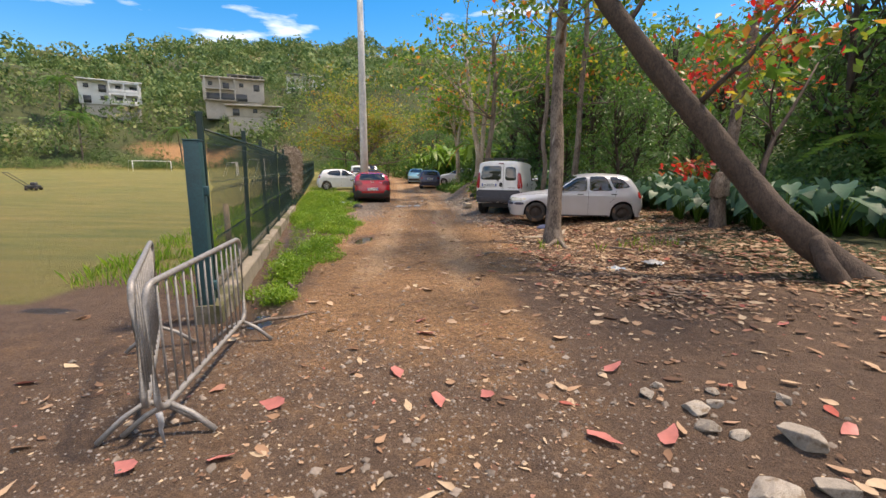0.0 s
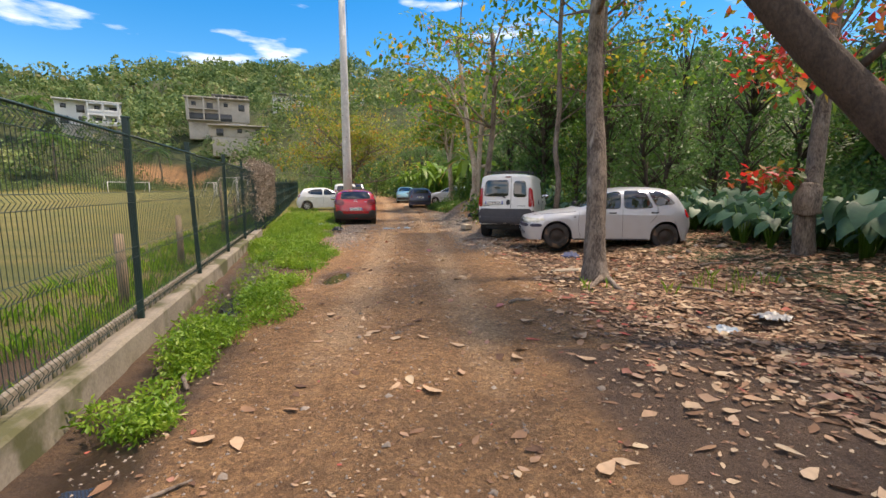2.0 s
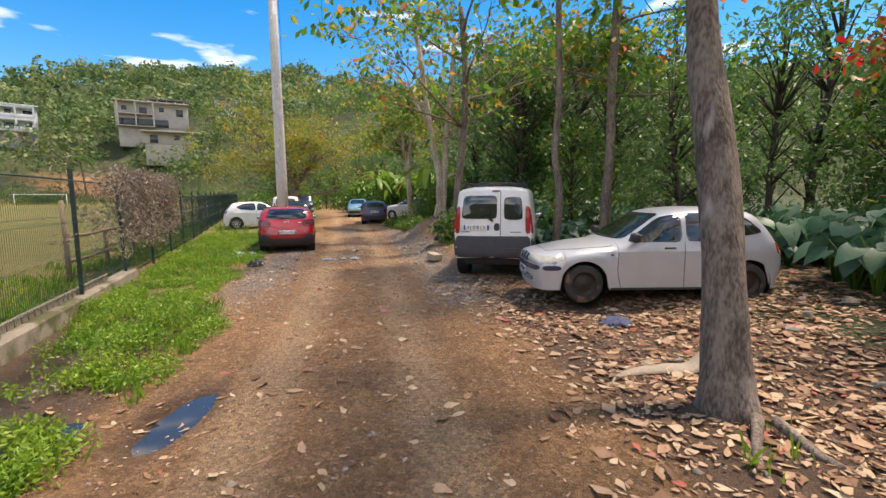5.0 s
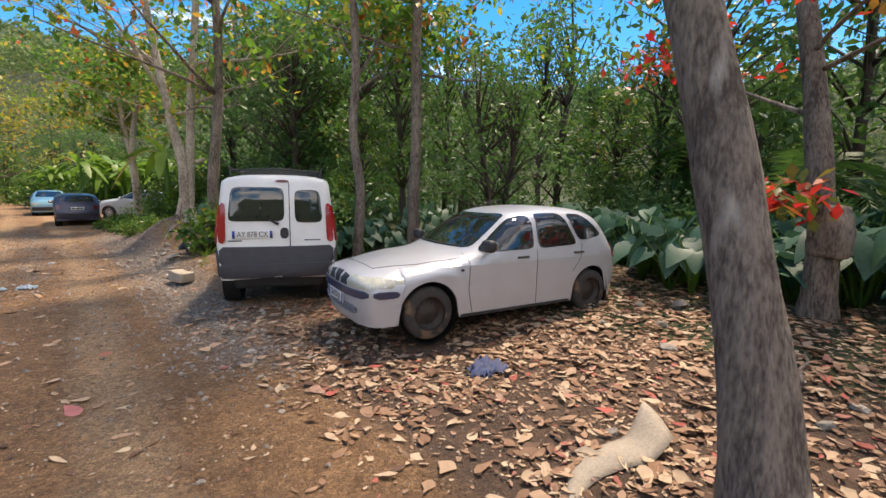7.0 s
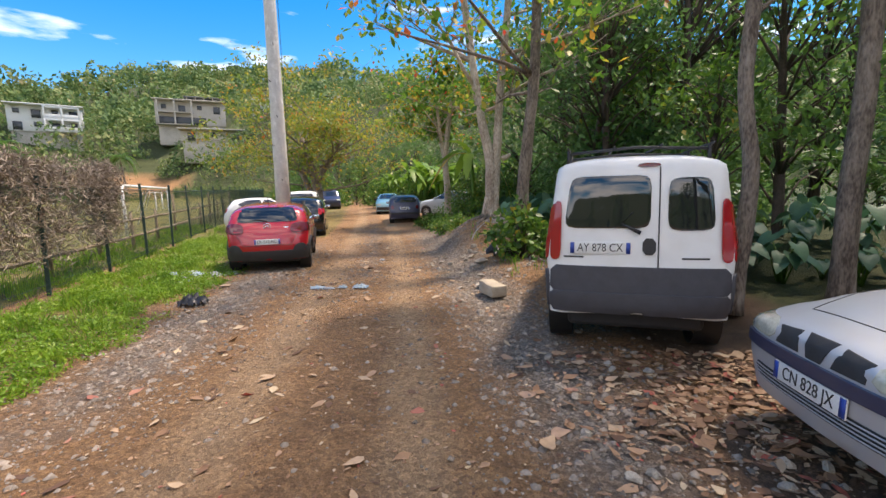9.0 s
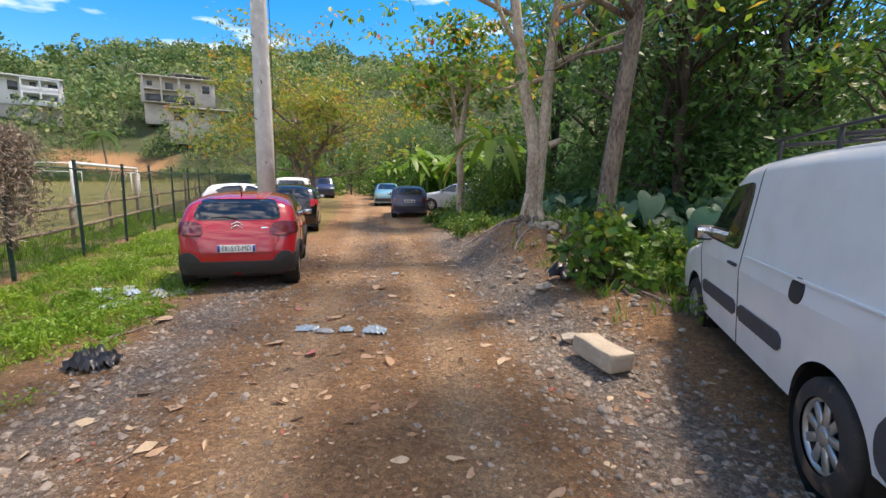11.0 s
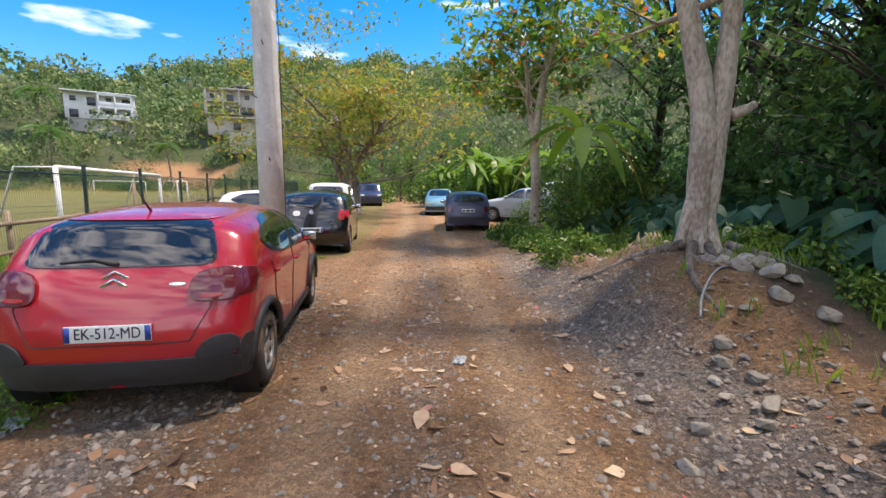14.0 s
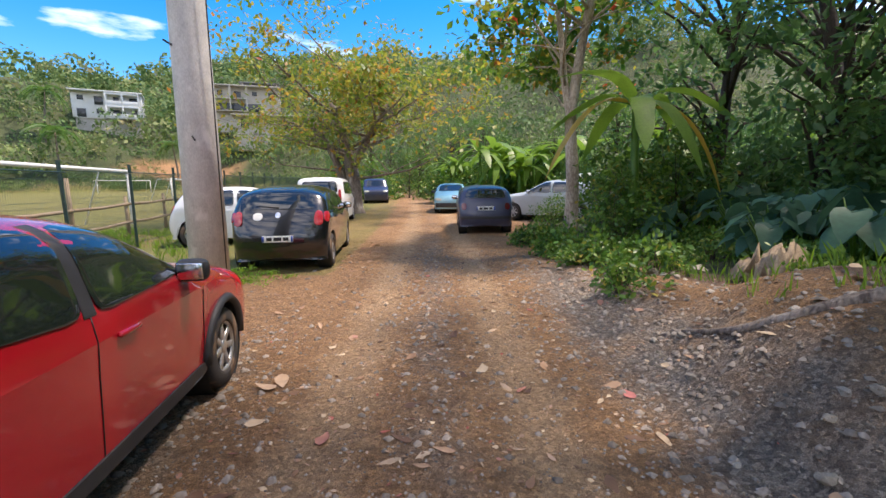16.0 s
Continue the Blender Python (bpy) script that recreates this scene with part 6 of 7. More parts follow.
def frond(length, droop, width, leaflets, seed, rise=0.7):
    """An arching palm frond with many leaflets."""
    rng = random.Random(seed)
    pts = []
    for i in range(9):
        t = i / 8
        pts.append(Vector((length * t * (1 - 0.12 * t), 0, length * (rise * t - (rise + droop) * t * t))))
    v, f = tube(pts, [0.025 * (1 - 0.85 * i / 8) for i in range(9)], 4)
    v, f = list(v), list(f)
    for k in range(leaflets):
        t = 0.1 + 0.88 * k / leaflets
        i = min(int(t * 8), 7)
        p = pts[i].lerp(pts[i + 1], t * 8 - i)
        L = width * math.sin(math.pi * (0.15 + 0.8 * t)) * rng.uniform(0.85, 1.1)
        for s in (1, -1):
            o = len(v)
            d = Vector((0.45, s, -0.35 - 0.3 * rng.random())).normalized()
            v += [p + Vector((-0.05 * length / 2.6, 0, 0)), p + Vector((0.06 * length / 2.6, 0, 0)), p + d * L * 0.6 + Vector((0.04, 0, 0.0)), p + d * L]
            f += [(o, o + 1, o + 2), (o, o + 2, o + 3)]
    return v, f


def palm(x, y, height, seed, size=1.0, fronds=16, label="coconut palm with a ragged green crown", z=None):
    rng = random.Random(seed)
    th = thing("palm_tree", pose(x, y, ground_z(x, y) if z is None else z), label, "palm tree")
    lean = Vector((rng.uniform(-0.6, 0.6), rng.uniform(-0.6, 0.6), 0))
    pts = [Vector((0, 0, -0.5)), lean * 0.2 + Vector((0, 0, height * 0.4)), lean * 0.7 + Vector((0, 0, height * 0.75)), lean + Vector((0, 0, height))]
    part("trunk", tube(spline([tuple(p) for p in pts], 4), [0.2 - 0.008 * i for i in range(13)], 8, rough=0.1), M_BARK, th)
    me = mesh_of("frond", *frond(2.6 * size, 0.75, 0.6 * size, 26, seed), M_FOREST, smooth=False)
    for k in range(fronds):
        part("frond", me, None, th, m=Matrix.Translation(pts[-1]) @ pose(0, 0, 0, 0, rng.uniform(-38, 28), 360 * k / fronds + rng.uniform(-9, 9)))
    return th


palm(-84, 88, 9, 1, 1.9)
palm(-96, 96, 10, 2, 1.8)
palm(-70, 100, 8, 4, 1.7)
palm(12.2, 12.0, 1.6, 5, 1.0, 13, "low palm with drooping fronds behind the elephant ears")
palm(13.5, 15.0, 2.6, 6, 1.1, 13, "low palm with drooping fronds behind the elephant ears")
palm(10.5, 23.0, 1.2, 7, 1.0, 12, "low palm at the edge of the dark woods")
for k in range(7):
    a = radians(-42 + 6.5 * k)
    palm(-4 + 330 * math.sin(a), 18 + 330 * math.cos(a), 6, 20 + k, 2.0, 16, "distant palm on the ridge")


def banana_leaf(length, width, droop, seed):
    rng = random.Random(seed)
    v, f = [], []
    n = 12
    for i in range(n + 1):
        t = i / n
        x = length * t
        z = length * (0.75 * t - (0.75 + droop) * t * t)
        w = width * (math.sin(math.pi * min(1, 0.08 + 0.92 * t)) ** 0.55 if t < 0.999 else 0.05) * rng.uniform(0.85, 1.05) * (0.15 if t < 0.1 else 1)
        v += [(x, -w / 2, z - 0.06 * w), (x, 0, z), (x, w / 2, z - 0.06 * w)]
        if i:
            o = (i - 1) * 3
            f += [(o, o + 3, o + 4, o + 1), (o + 1, o + 4, o + 5, o + 2)]
    return v, f


BAN = [mesh_of("leaf", *banana_leaf(1.9, 0.48, 0.55, 1), M_BANANA), mesh_of("leaf", *banana_leaf(1.6, 0.44, 0.9, 2), M_BANANA), mesh_of("leaf", *banana_leaf(2.1, 0.46, 0.3, 3), M_BANANA)]
M_YELLOWLEAF = leaf_mat("yellowed_banana_leaf", [(0.0, (0.5, 0.3, 0.03)), (1.0, (0.58, 0.38, 0.06))], translucent=0.4)
YEL = mesh_of("leaf", *banana_leaf(2.0, 0.4, 0.75, 5), M_YELLOWLEAF)


def banana(x, y, h, seed, leaves=8, yellow=False):
    rng = random.Random(seed)
    th = thing("banana_plant", pose(x, y, ground_z(x, y)), "banana plant with broad arching green leaves", "banana plant", "banana plants")
    part("stem", tube([(0, 0, -0.2), (0.03, 0, h * 0.5), (0, 0.03, h)], [0.13, 0.1, 0.06], 8, rough=0.1, seed=seed), M_BUSH, th)
    for k in range(leaves):
        part("leaf", rng.choice(BAN), None, th, m=pose(0, 0, h - 0.1, 0, 0, 360 * k / leaves + rng.uniform(-20, 20)) @ pose(0, 0, 0, 0, rng.uniform(-50, 10), 0))
    if yellow:
        part("leaf", YEL, None, th, "yellowed drooping leaf", m=pose(0, 0, h - 0.05, 0, 0, 200))
        part("leaf", YEL, None, th, "yellowed drooping leaf", m=pose(0, 0, h - 0.15, 0, 10, -8))
    return th


BR = random.Random(21)
for k in range(16):
    banana(BR.uniform(-8.5, 3.0), BR.uniform(49, 56), BR.uniform(1.4, 2.6), 60 + k)
for k in range(11):
    banana(BR.uniform(-4.2, 3.2), BR.uniform(44, 47.5), BR.uniform(1.8, 3.3), 130 + k, 9)
banana(0.55, 30.3, 3.0, 90, 7, True)
banana(2.6, 36.0, 2.4, 91)
banana(0.8, 39.5, 2.2, 92)
for k in range(5):
    banana(BR.uniform(4.5, 8.5), BR.uniform(30, 40), BR.uniform(1.4, 2.2), 95 + k)

# ---- bushes ----


def bush_mesh(seed, r, h, leaf, size, count, centres=26, narrow=0.55):
    rng = random.Random(seed)
    cs, sticks = [], []
    for _ in range(centres):
        a, q = rng.uniform(0, 6.28), rng.random() ** 0.5
        z = h * rng.uniform(0.12, 1.0) * (1 - 0.45 * q * q)
        c = (math.cos(a) * r * q, math.sin(a) * r * q, z)
        cs.append(c)
        sticks.append(tube([(c[0] * 0.15, c[1] * 0.15, -0.1), (c[0] * 0.6, c[1] * 0.6, z * 0.6), c], [0.014, 0.009, 0.004], 4))
    v, f = leaf_cloud(cs, r * 0.36, count, size, seed, flat=0.85, narrow=narrow)
    return mesh_of("stems", *join(*sticks), M_BARKD), np_mesh("foliage", v, f, leaf)


BUSH = [bush_mesh(41, 0.6, 1.15, M_BUSH, 0.16, 24, narrow=0.75), bush_mesh(42, 1.3, 2.2, M_BUSH, 0.15, 46, 34), bush_mesh(43, 0.7, 0.55, M_BUSH, 0.13, 22, 24, 0.6), bush_mesh(44, 1.8, 2.6, M_FEATHER, 0.17, 60, 36), bush_mesh(45, 1.6, 2.4, M_BUSH, 0.24, 40, 34, 0.5)]
B_LABEL = ["leafy green bush with broad leaves round a trunk", "dense green roadside bush", "low yellow-green undergrowth plant", "dark feathery bush at the woodland edge", "tall light green bush at the end of the lane"]


def bush(k, x, y, s=1.0, spin=0.0):
    th = thing("bush", pose(x, y, ground_z(x, y) - 0.03, 0, 0, spin) @ Matrix.Scale(s, 4), B_LABEL[k], "bush", "bushes along the lane")
    part("stem", BUSH[k][0], None, th)
    part("foliage", BUSH[k][1], None, th)


bush(0, 1.3, 19.55, 1.0)
bush(0, 2.0, 17.9, 0.55, 40)
bush(0, 2.3, 18.9, 0.6, 90)
for x, y, s in ((0.15, 30.2, 0.85), (0.9, 31.3, 1.0), (1.9, 31.6, 1.15), (-0.8, 34.9, 0.5), (0.9, 33.2, 1.1), (2.6, 33.5, 1.2)):
    bush(1, x, y, s, x * 77)
BR2 = random.Random(33)
for k in range(70):
    y = BR2.uniform(17.5, 31)
    x = road_x(y) + BR2.uniform(3.9, 5.6) + (0.6 if 22 < y < 25 else 0)
    bush(2, x, y, BR2.uniform(0.45, 0.85), BR2.uniform(0, 360))
for k in range(16):
    y = BR2.uniform(25.5, 31.5)
    bush(2, road_x(y) + BR2.uniform(2.4, 3.6), y, BR2.uniform(0.5, 0.9), BR2.uniform(0, 360))
for k in range(26):
    y = BR2.uniform(19, 46)
    bush(3, road_x(y) + BR2.uniform(7.5, 10.5), y, BR2.uniform(0.7, 1.2), BR2.uniform(0, 360))
for k in range(12):
    bush(3, BR2.uniform(10.5, 14.5), BR2.uniform(7, 19), BR2.uniform(0.6, 0.9), BR2.uniform(0, 360))
for k in range(24):
    x = BR2.uniform(-11, 4)
    y = 47.5 + BR2.uniform(0, 5) + (3 if x < -7 else 0)
    if -11.5 < x < -8.6:
        y += 7
    bush(4, x, y, BR2.uniform(0.7, 1.15), BR2.uniform(0, 360))
for k in range(9):
    bush(4, BR2.uniform(-19, -13), BR2.uniform(50, 62), BR2.uniform(0.8, 1.3), BR2.uniform(0, 360))

# ---- elephant ears ----


def ear_leaf(size, seed):
    """A heart-shaped leaf, folded along its rib and nodding from its stalk."""
    rng = random.Random(seed)
    half = [(0.0, 0.0), (-0.18, 0.2), (-0.1, 0.36), (0.12, 0.42), (0.4, 0.36), (0.7, 0.2), (1.0, 0.0)]
    rib = [(0.0, 0), (-0.02, 0), (0.05, 0), (0.2, 0), (0.45, 0), (0.72, 0), (1.0, 0)]
    v, f = [], []
    for i, ((a, b), (c, _)) in enumerate(zip(half, rib)):
        for s in (-1, 0, 1):
            x, y = (a, b * s) if s else (c, 0)
            z = 0.16 * abs(y) - 0.28 * max(0, x) ** 2 + 0.02 * math.sin(9 * x + 5 * y + seed)
            v.append((x * size, y * size, z * size))
    for i in range(len(half) - 1):
        o = i * 3
        f += [(o, o + 3, o + 4, o + 1), (o + 1, o + 4, o + 5, o + 2)]
    return v, f


EAR = [mesh_of("leaf", *ear_leaf(s, k), M_TARO) for k, s in enumerate((0.42, 0.52, 0.36))]
EAR_BITS = [[(random.Random(70 + p).uniform(0, 1), k) for k in range(7)] for p in range(3)]


def ear_plant(seed):
    rng = random.Random(seed)
    th = thing("elephant_ear_plant", pose(0, 0, 0), "elephant-ear plant with large heart-shaped blue-green leaves", "plant", "elephant-ear patch")
    for k in range(8):
        a = 6.283 * k / 8 + rng.uniform(-0.3, 0.3)
        h, r = rng.uniform(0.45, 1.0), rng.uniform(0.12, 0.42)
        tip = Vector((math.cos(a) * r, math.sin(a) * r, h))
        lf = part("leaf", rng.choice(EAR), None, th, m=Matrix.Translation(tip) @ pose(0, 0, 0, 0, 0, math.degrees(a)) @ pose(0, 0, 0, rng.uniform(-20, 20), rng.uniform(10, 50), 0))
        part("stalk", tube([(0, 0, -0.1), tip * 0.5 + Vector((0, 0, 0.12)), tip], [0.02, 0.015, 0.009], 5), M_BUSH, th)
    return th


protos = [ear_plant(80 + k) for k in range(4)]
ER = random.Random(14)
spots = []
for k in range(190):
    x, y = ER.uniform(5.9, 11.5), ER.uniform(8.6, 17.5)
    if x < 7.35 - 0.35 * (y - 9) or (x < 6.5 and y < 13.9) or math.hypot(x - 6.9, y - 10.3) < 0.5:
        continue
    spots.append((x, y))
for k in range(95):
    y = ER.uniform(17, 33)
    x = road_x(y) + ER.uniform(4.7, 8.2)
    spots.append((x, y))
for k in range(12):
    spots.append((ER.uniform(3.0, 6.0), ER.uniform(16.6, 18.6)))
for i, (x, y) in enumerate(spots):
    m = pose(x, y, ground_z(x, y), 0, 0, ER.uniform(0, 360)) @ Matrix.Scale(ER.uniform(0.7, 1.15) * (0.6 if x < 6 and y < 19 else 1.0), 4)
    if i < 4:
        protos[i].matrix_basis = m
    else:
        c = copy_thing(protos[i % 4], m)
        c.matrix_basis = m

# ---- weeds, leaf litter, stones ----


def weeds():
    """Leafy weeds in clumps of their own height, thick along the lane's edge and thin in the ditch."""
    rng = random.Random(6)
    hi = []
    for _ in range(3400):
        y = rng.uniform(4.3, 27)
        fx, edge = fence_x(y) + 0.2, road_x(y) - 1.7 + 0.45 * noise.noise((y * 0.8, 3, 8)) - 0.9 * smooth(11.5, 14, y)
        x = rng.uniform(fx, edge)
        share = (x - fx) / (edge - fx)
        if y < 11 and share < 0.5 and rng.random() < 0.93:
            continue
        if math.hypot(x + 4.5, y - 21.6) < 1.4 or math.hypot(x + 1.7, y - 9.4) < 0.55:
            continue
        n = noise.noise((x * 1.5, y * 1.1, 4)) + 0.5 * noise.noise((x * 4, y * 4, 1))
        if n < -0.22:
            continue
        h = (0.07 + 0.4 * max(0, n + 0.2)) * (1 if y < 13 else 0.6) * (0.35 + 0.65 * smooth(1.0, 0.75, share))
        z = ground_z(x, y)
        for k in range(4):
            hi.append((x + rng.uniform(-0.09, 0.09), y + rng.uniform(-0.09, 0.09), z + h * rng.uniform(0.15, 1)))
    return leaf_cloud(hi, 0.09, 11, 0.052, 61, up=0.5, narrow=0.42)


tagged(new("verge_weeds", np_mesh("verge_weeds", *weeds(), M_WEED)), "bright green weeds along the ditch and fence", "weeds", kind="stuff")


def blades(points, seed, hmin, hmax, material, name, label):
    rng = np.random.default_rng(seed)
    p = np.asarray(points)
    n = len(p)
    a = rng.uniform(0, 6.283, n)
    h = rng.uniform(hmin, hmax, n)
    w = 0.004 + 0.004 * rng.random(n)
    side = np.stack([np.cos(a) * w, np.sin(a) * w, np.zeros(n)], axis=1)
    bend = np.stack([-np.sin(a), np.cos(a), np.zeros(n)], axis=1) * (h * rng.uniform(0.1, 0.6, n))[:, None]
    up = np.stack([np.zeros(n), np.zeros(n), h], axis=1)
    v = np.stack([p - side, p + side, p + side * 0.6 + bend * 0.35 + up * 0.6, p + bend + up], axis=1).reshape(-1, 3)
    b = np.arange(n)[:, None] * 4
    f = np.concatenate([b + np.array([0, 1, 2]), b + np.array([0, 2, 3])], axis=1).reshape(-1, 3)
    tagged(new(name, np_mesh(name, v, f, material)), label, "grass", kind="stuff")


GR = random.Random(91)
pts = []
while len(pts) < 17000:
    y = GR.uniform(4.2, 32)
    r = GR.random()
    if r < 0.22:
        x = fence_x(y) + GR.uniform(0.15, 2.2)
        if x > road_x(y) - (1.7 if y < 13 else 2.7) or (y < 11 and x < fence_x(y) + 1.0 and GR.random() < 0.93):
            continue
    elif r < 0.85:
        x = fence_x(y) - GR.uniform(0.1, 1.8) ** 1.4
    else:
        x = road_x(y) + GR.uniform(2.6, 5.5)
        if y < 8 or y > 9 and x < 5 and y < 18:
            continue
    if noise.noise((x * 1.1, y * 1.1, 9)) < -0.1:
        continue
    bx, by = x, y
    for _ in range(6):
        x, y = bx + GR.gauss(0, 0.05), by + GR.gauss(0, 0.05)
        pts.append((x, y, ground_z(x, y)))
blades(pts, 5, 0.06, 0.24, M_WEED, "grass_tufts", "long green grass tufts along fence and verge")


def lying_leaves(points, sizes, seed, tilt=0.4, narrow=0.55):
    """Curled dead leaves lying on the ground."""
    rng = np.random.default_rng(seed)
    p = np.asarray(points, dtype=float)
    n = len(p)
    a = rng.uniform(0, 6.283, n)
    d = np.stack([np.cos(a), np.sin(a), rng.normal(0, tilt * 0.5, n)], axis=1)
    s = np.stack([-np.sin(a), np.cos(a), rng.normal(0, tilt, n)], axis=1)
    L = np.asarray(sizes)[:, None]
    W = L * narrow * rng.uniform(0.6, 1.35, (n, 1)) * 0.5
    curl = L * rng.uniform(0.0, 0.15, (n, 1)) * rng.choice([1, 1, -0.4], (n, 1))
    z = np.array([0, 0, 1.0])
    up1, up2 = rng.uniform(-0.3, 1.6, (2, n, 1))
    rows = []
    for t, w, c in ((0.0, 0.06, 0.6), (0.28, 0.5, 0.15), (0.6, 1.0, 0.0), (0.86, 0.66, 0.4), (1.0, 0.03, 1.2)):
        axis = p + d * L * (t - 0.5) + z * curl * c * 0.7
        j1, j2 = rng.uniform(0.65, 1.3, (2, n, 1))
        rows += [axis + s * W * w * j1 + z * curl * up1 * w * j2, axis, axis - s * W * w * j2 + z * curl * up2 * w * j1]
    v = np.stack(rows, axis=1).reshape(-1, 3)
    q = []
    for r in range(4):
        o = r * 3
        q += [[o, o + 1, o + 4, o + 3], [o + 1, o + 2, o + 5, o + 4]]
    f = (np.arange(n)[:, None, None] * 15 + np.array(q)[None]).reshape(-1, 4)
    return v, f


LR = random.Random(17)
lp, ls = [], []
while len(lp) < 30000:
    y = LR.uniform(1.0, 15)
    x = LR.uniform(0.5, 8.0)
    side = x - road_x(y)
    keep = smooth(1.4, 3.0, side) * (0.05 + 0.95 * smooth(3.2, 6.5, y)) * (1 - 0.6 * smooth(7.0, 8, x))
    if LR.random() > keep * (0.55 + 0.9 * noise.noise((x * 0.9, y * 0.9, 7)) + 0.3):
        continue
    lp.append((x, y, ground_z(x, y) + LR.uniform(0.004, 0.03)))
    ls.append(LR.uniform(0.02, 0.07) if LR.random() < 0.74 else LR.uniform(0.07, 0.17))
for _ in range(15000):
    y = LR.uniform(-0.5, 31)
    x = road_x(y) + LR.gauss(0, 2.0)
    if x < fence_x(y) + 0.3 and y > 3.6:
        continue
    lp.append((x, y, ground_z(x, y) + 0.008))
    ls.append(LR.uniform(0.015, 0.05) if LR.random() < 0.9 else LR.uniform(0.05, 0.16))
v, f = lying_leaves(lp, ls, 3, 0.2, 0.5)
tagged(new("leaf_litter", np_mesh("leaf_litter", v, f, M_DEAD, True)), "thick litter of curled brown dead leaves", "leaves", kind="stuff")

PINK = mesh_of("fallen_leaf", *[a.tolist() for a in lying_leaves([(0, 0, 0.012)], [0.24], 4, 0.05, 0.75)], M_PINKLEAF)
TAN = mesh_of("fallen_leaf", *[a.tolist() for a in lying_leaves([(0, 0, 0.012)], [0.22], 8, 0.05, 0.6)], M_TANLEAF)
FL = random.Random(3)


def fallen(me, label, spots):
    for x, y in spots:
        tagged(new("fallen_leaf", me), label, "leaf", "large fallen leaves").matrix_basis = pose(x, y, ground_z(x, y) + 0.004, FL.uniform(-10, 10), FL.uniform(-10, 10), FL.uniform(0, 360)) @ Matrix.Scale(FL.uniform(0.6, 1.0), 4)


fallen(PINK, "large pink-red fallen almond leaf on the dirt", [(0.61, 2.47), (-0.19, 1.94), (-0.67, 1.19), (-0.2, 1.34), (0.74, 3.36), (4.51, 4.04), (1.32, 2.24), (2.45, 1.79), (2.04, 1.72), (3.58, 1.93), (-2.17, 2.02), (0.98, 2.07), (2.37, 2.73), (0.63, 3.72), (-0.23, 12.52), (1.18, 7.43), (-2.1, 17.58), (-2.75, 19.02), (-1.01, 23.38), (2.4, 11.9)])
fallen(TAN, "large tan dead leaf curled on the dirt", [(1.44, 6.75), (0.33, 6.17), (0.68, 5.99), (1.93, 6.23), (1.22, 5.71), (1.83, 5.67), (2.31, 7.3), (-0.87, 6.95), (3.1, 6.6), (0.75, 3.37), (-0.8, 4.25), (-0.57, 4.24), (2.05, 3.39), (2.84, 3.97), (1.56, 4.13), (0.52, 5.0), (-0.47, 13.23), (-0.21, 12.73), (-1.57, 14.47), (0.74, 13.46), (1.04, 12.75), (-2.55, 17.78), (-2.18, 18.67), (-1.61, 19.73), (-0.02, 18.63), (-0.14, 19.53), (-4.11, 18.37), (-0.83, 21.29), (-0.8, 22.21), (-2.56, 21.5), (-3.48, 20.1), (-1.96, 20.24), (-3.64, 23.18), (-3.72, 23.07)])


def rock_mesh(seed, flat=0.65):
    """An angular broken stone with worn edges."""
    rng = random.Random(seed)
    bm = bmesh.new()
    for _ in range(17):
        p = Vector((rng.gauss(0, 1), rng.gauss(0, 1), rng.gauss(0, 1))).normalized()
        bm.verts.new((p.x * 0.56 * rng.uniform(0.8, 1.1), p.y * 0.44 * rng.uniform(0.8, 1.1), p.z * 0.5 * flat * rng.uniform(0.8, 1.1)))
    hull = bmesh.ops.convex_hull(bm, input=bm.verts)
    loose = [e for e in hull["geom_interior"] if isinstance(e, bmesh.types.BMVert)]
    bmesh.ops.delete(bm, geom=loose, context="VERTS")
    bmesh.ops.bevel(bm, geom=list(bm.edges), offset=0.03, segments=2, affect="EDGES", profile=0.5)
    bmesh.ops.triangulate(bm, faces=bm.faces)
    bmesh.ops.subdivide_edges(bm, edges=bm.edges, cuts=1)
    for vv in bm.verts:
        vv.co *= 1 + 0.07 * noise.noise(vv.co * 7 + Vector((seed, 0, 0)))
    me = bpy.data.meshes.new("rock")
    bm.to_mesh(me)
    bm.free()
    me.materials.append(M_STONE)
    return me


ROCK = [rock_mesh(k, fl) for k, fl in enumerate((0.65, 0.5, 0.75, 0.4, 0.6))]
RR = random.Random(51)


def rock(x, y, s, k=None, label="pale grey rough stone lying on the ground", sink=0.3):
    me = ROCK[RR.randrange(5) if k is None else k]
    s *= 0.7
    tagged(new("rock", me), label, "rock", "loose stones").matrix_basis = pose(x, y, ground_z(x, y) + s * (0.3 - sink * 0.5), RR.uniform(-12, 12), RR.uniform(-12, 12), RR.uniform(0, 360)) @ Matrix.Scale(s, 4)


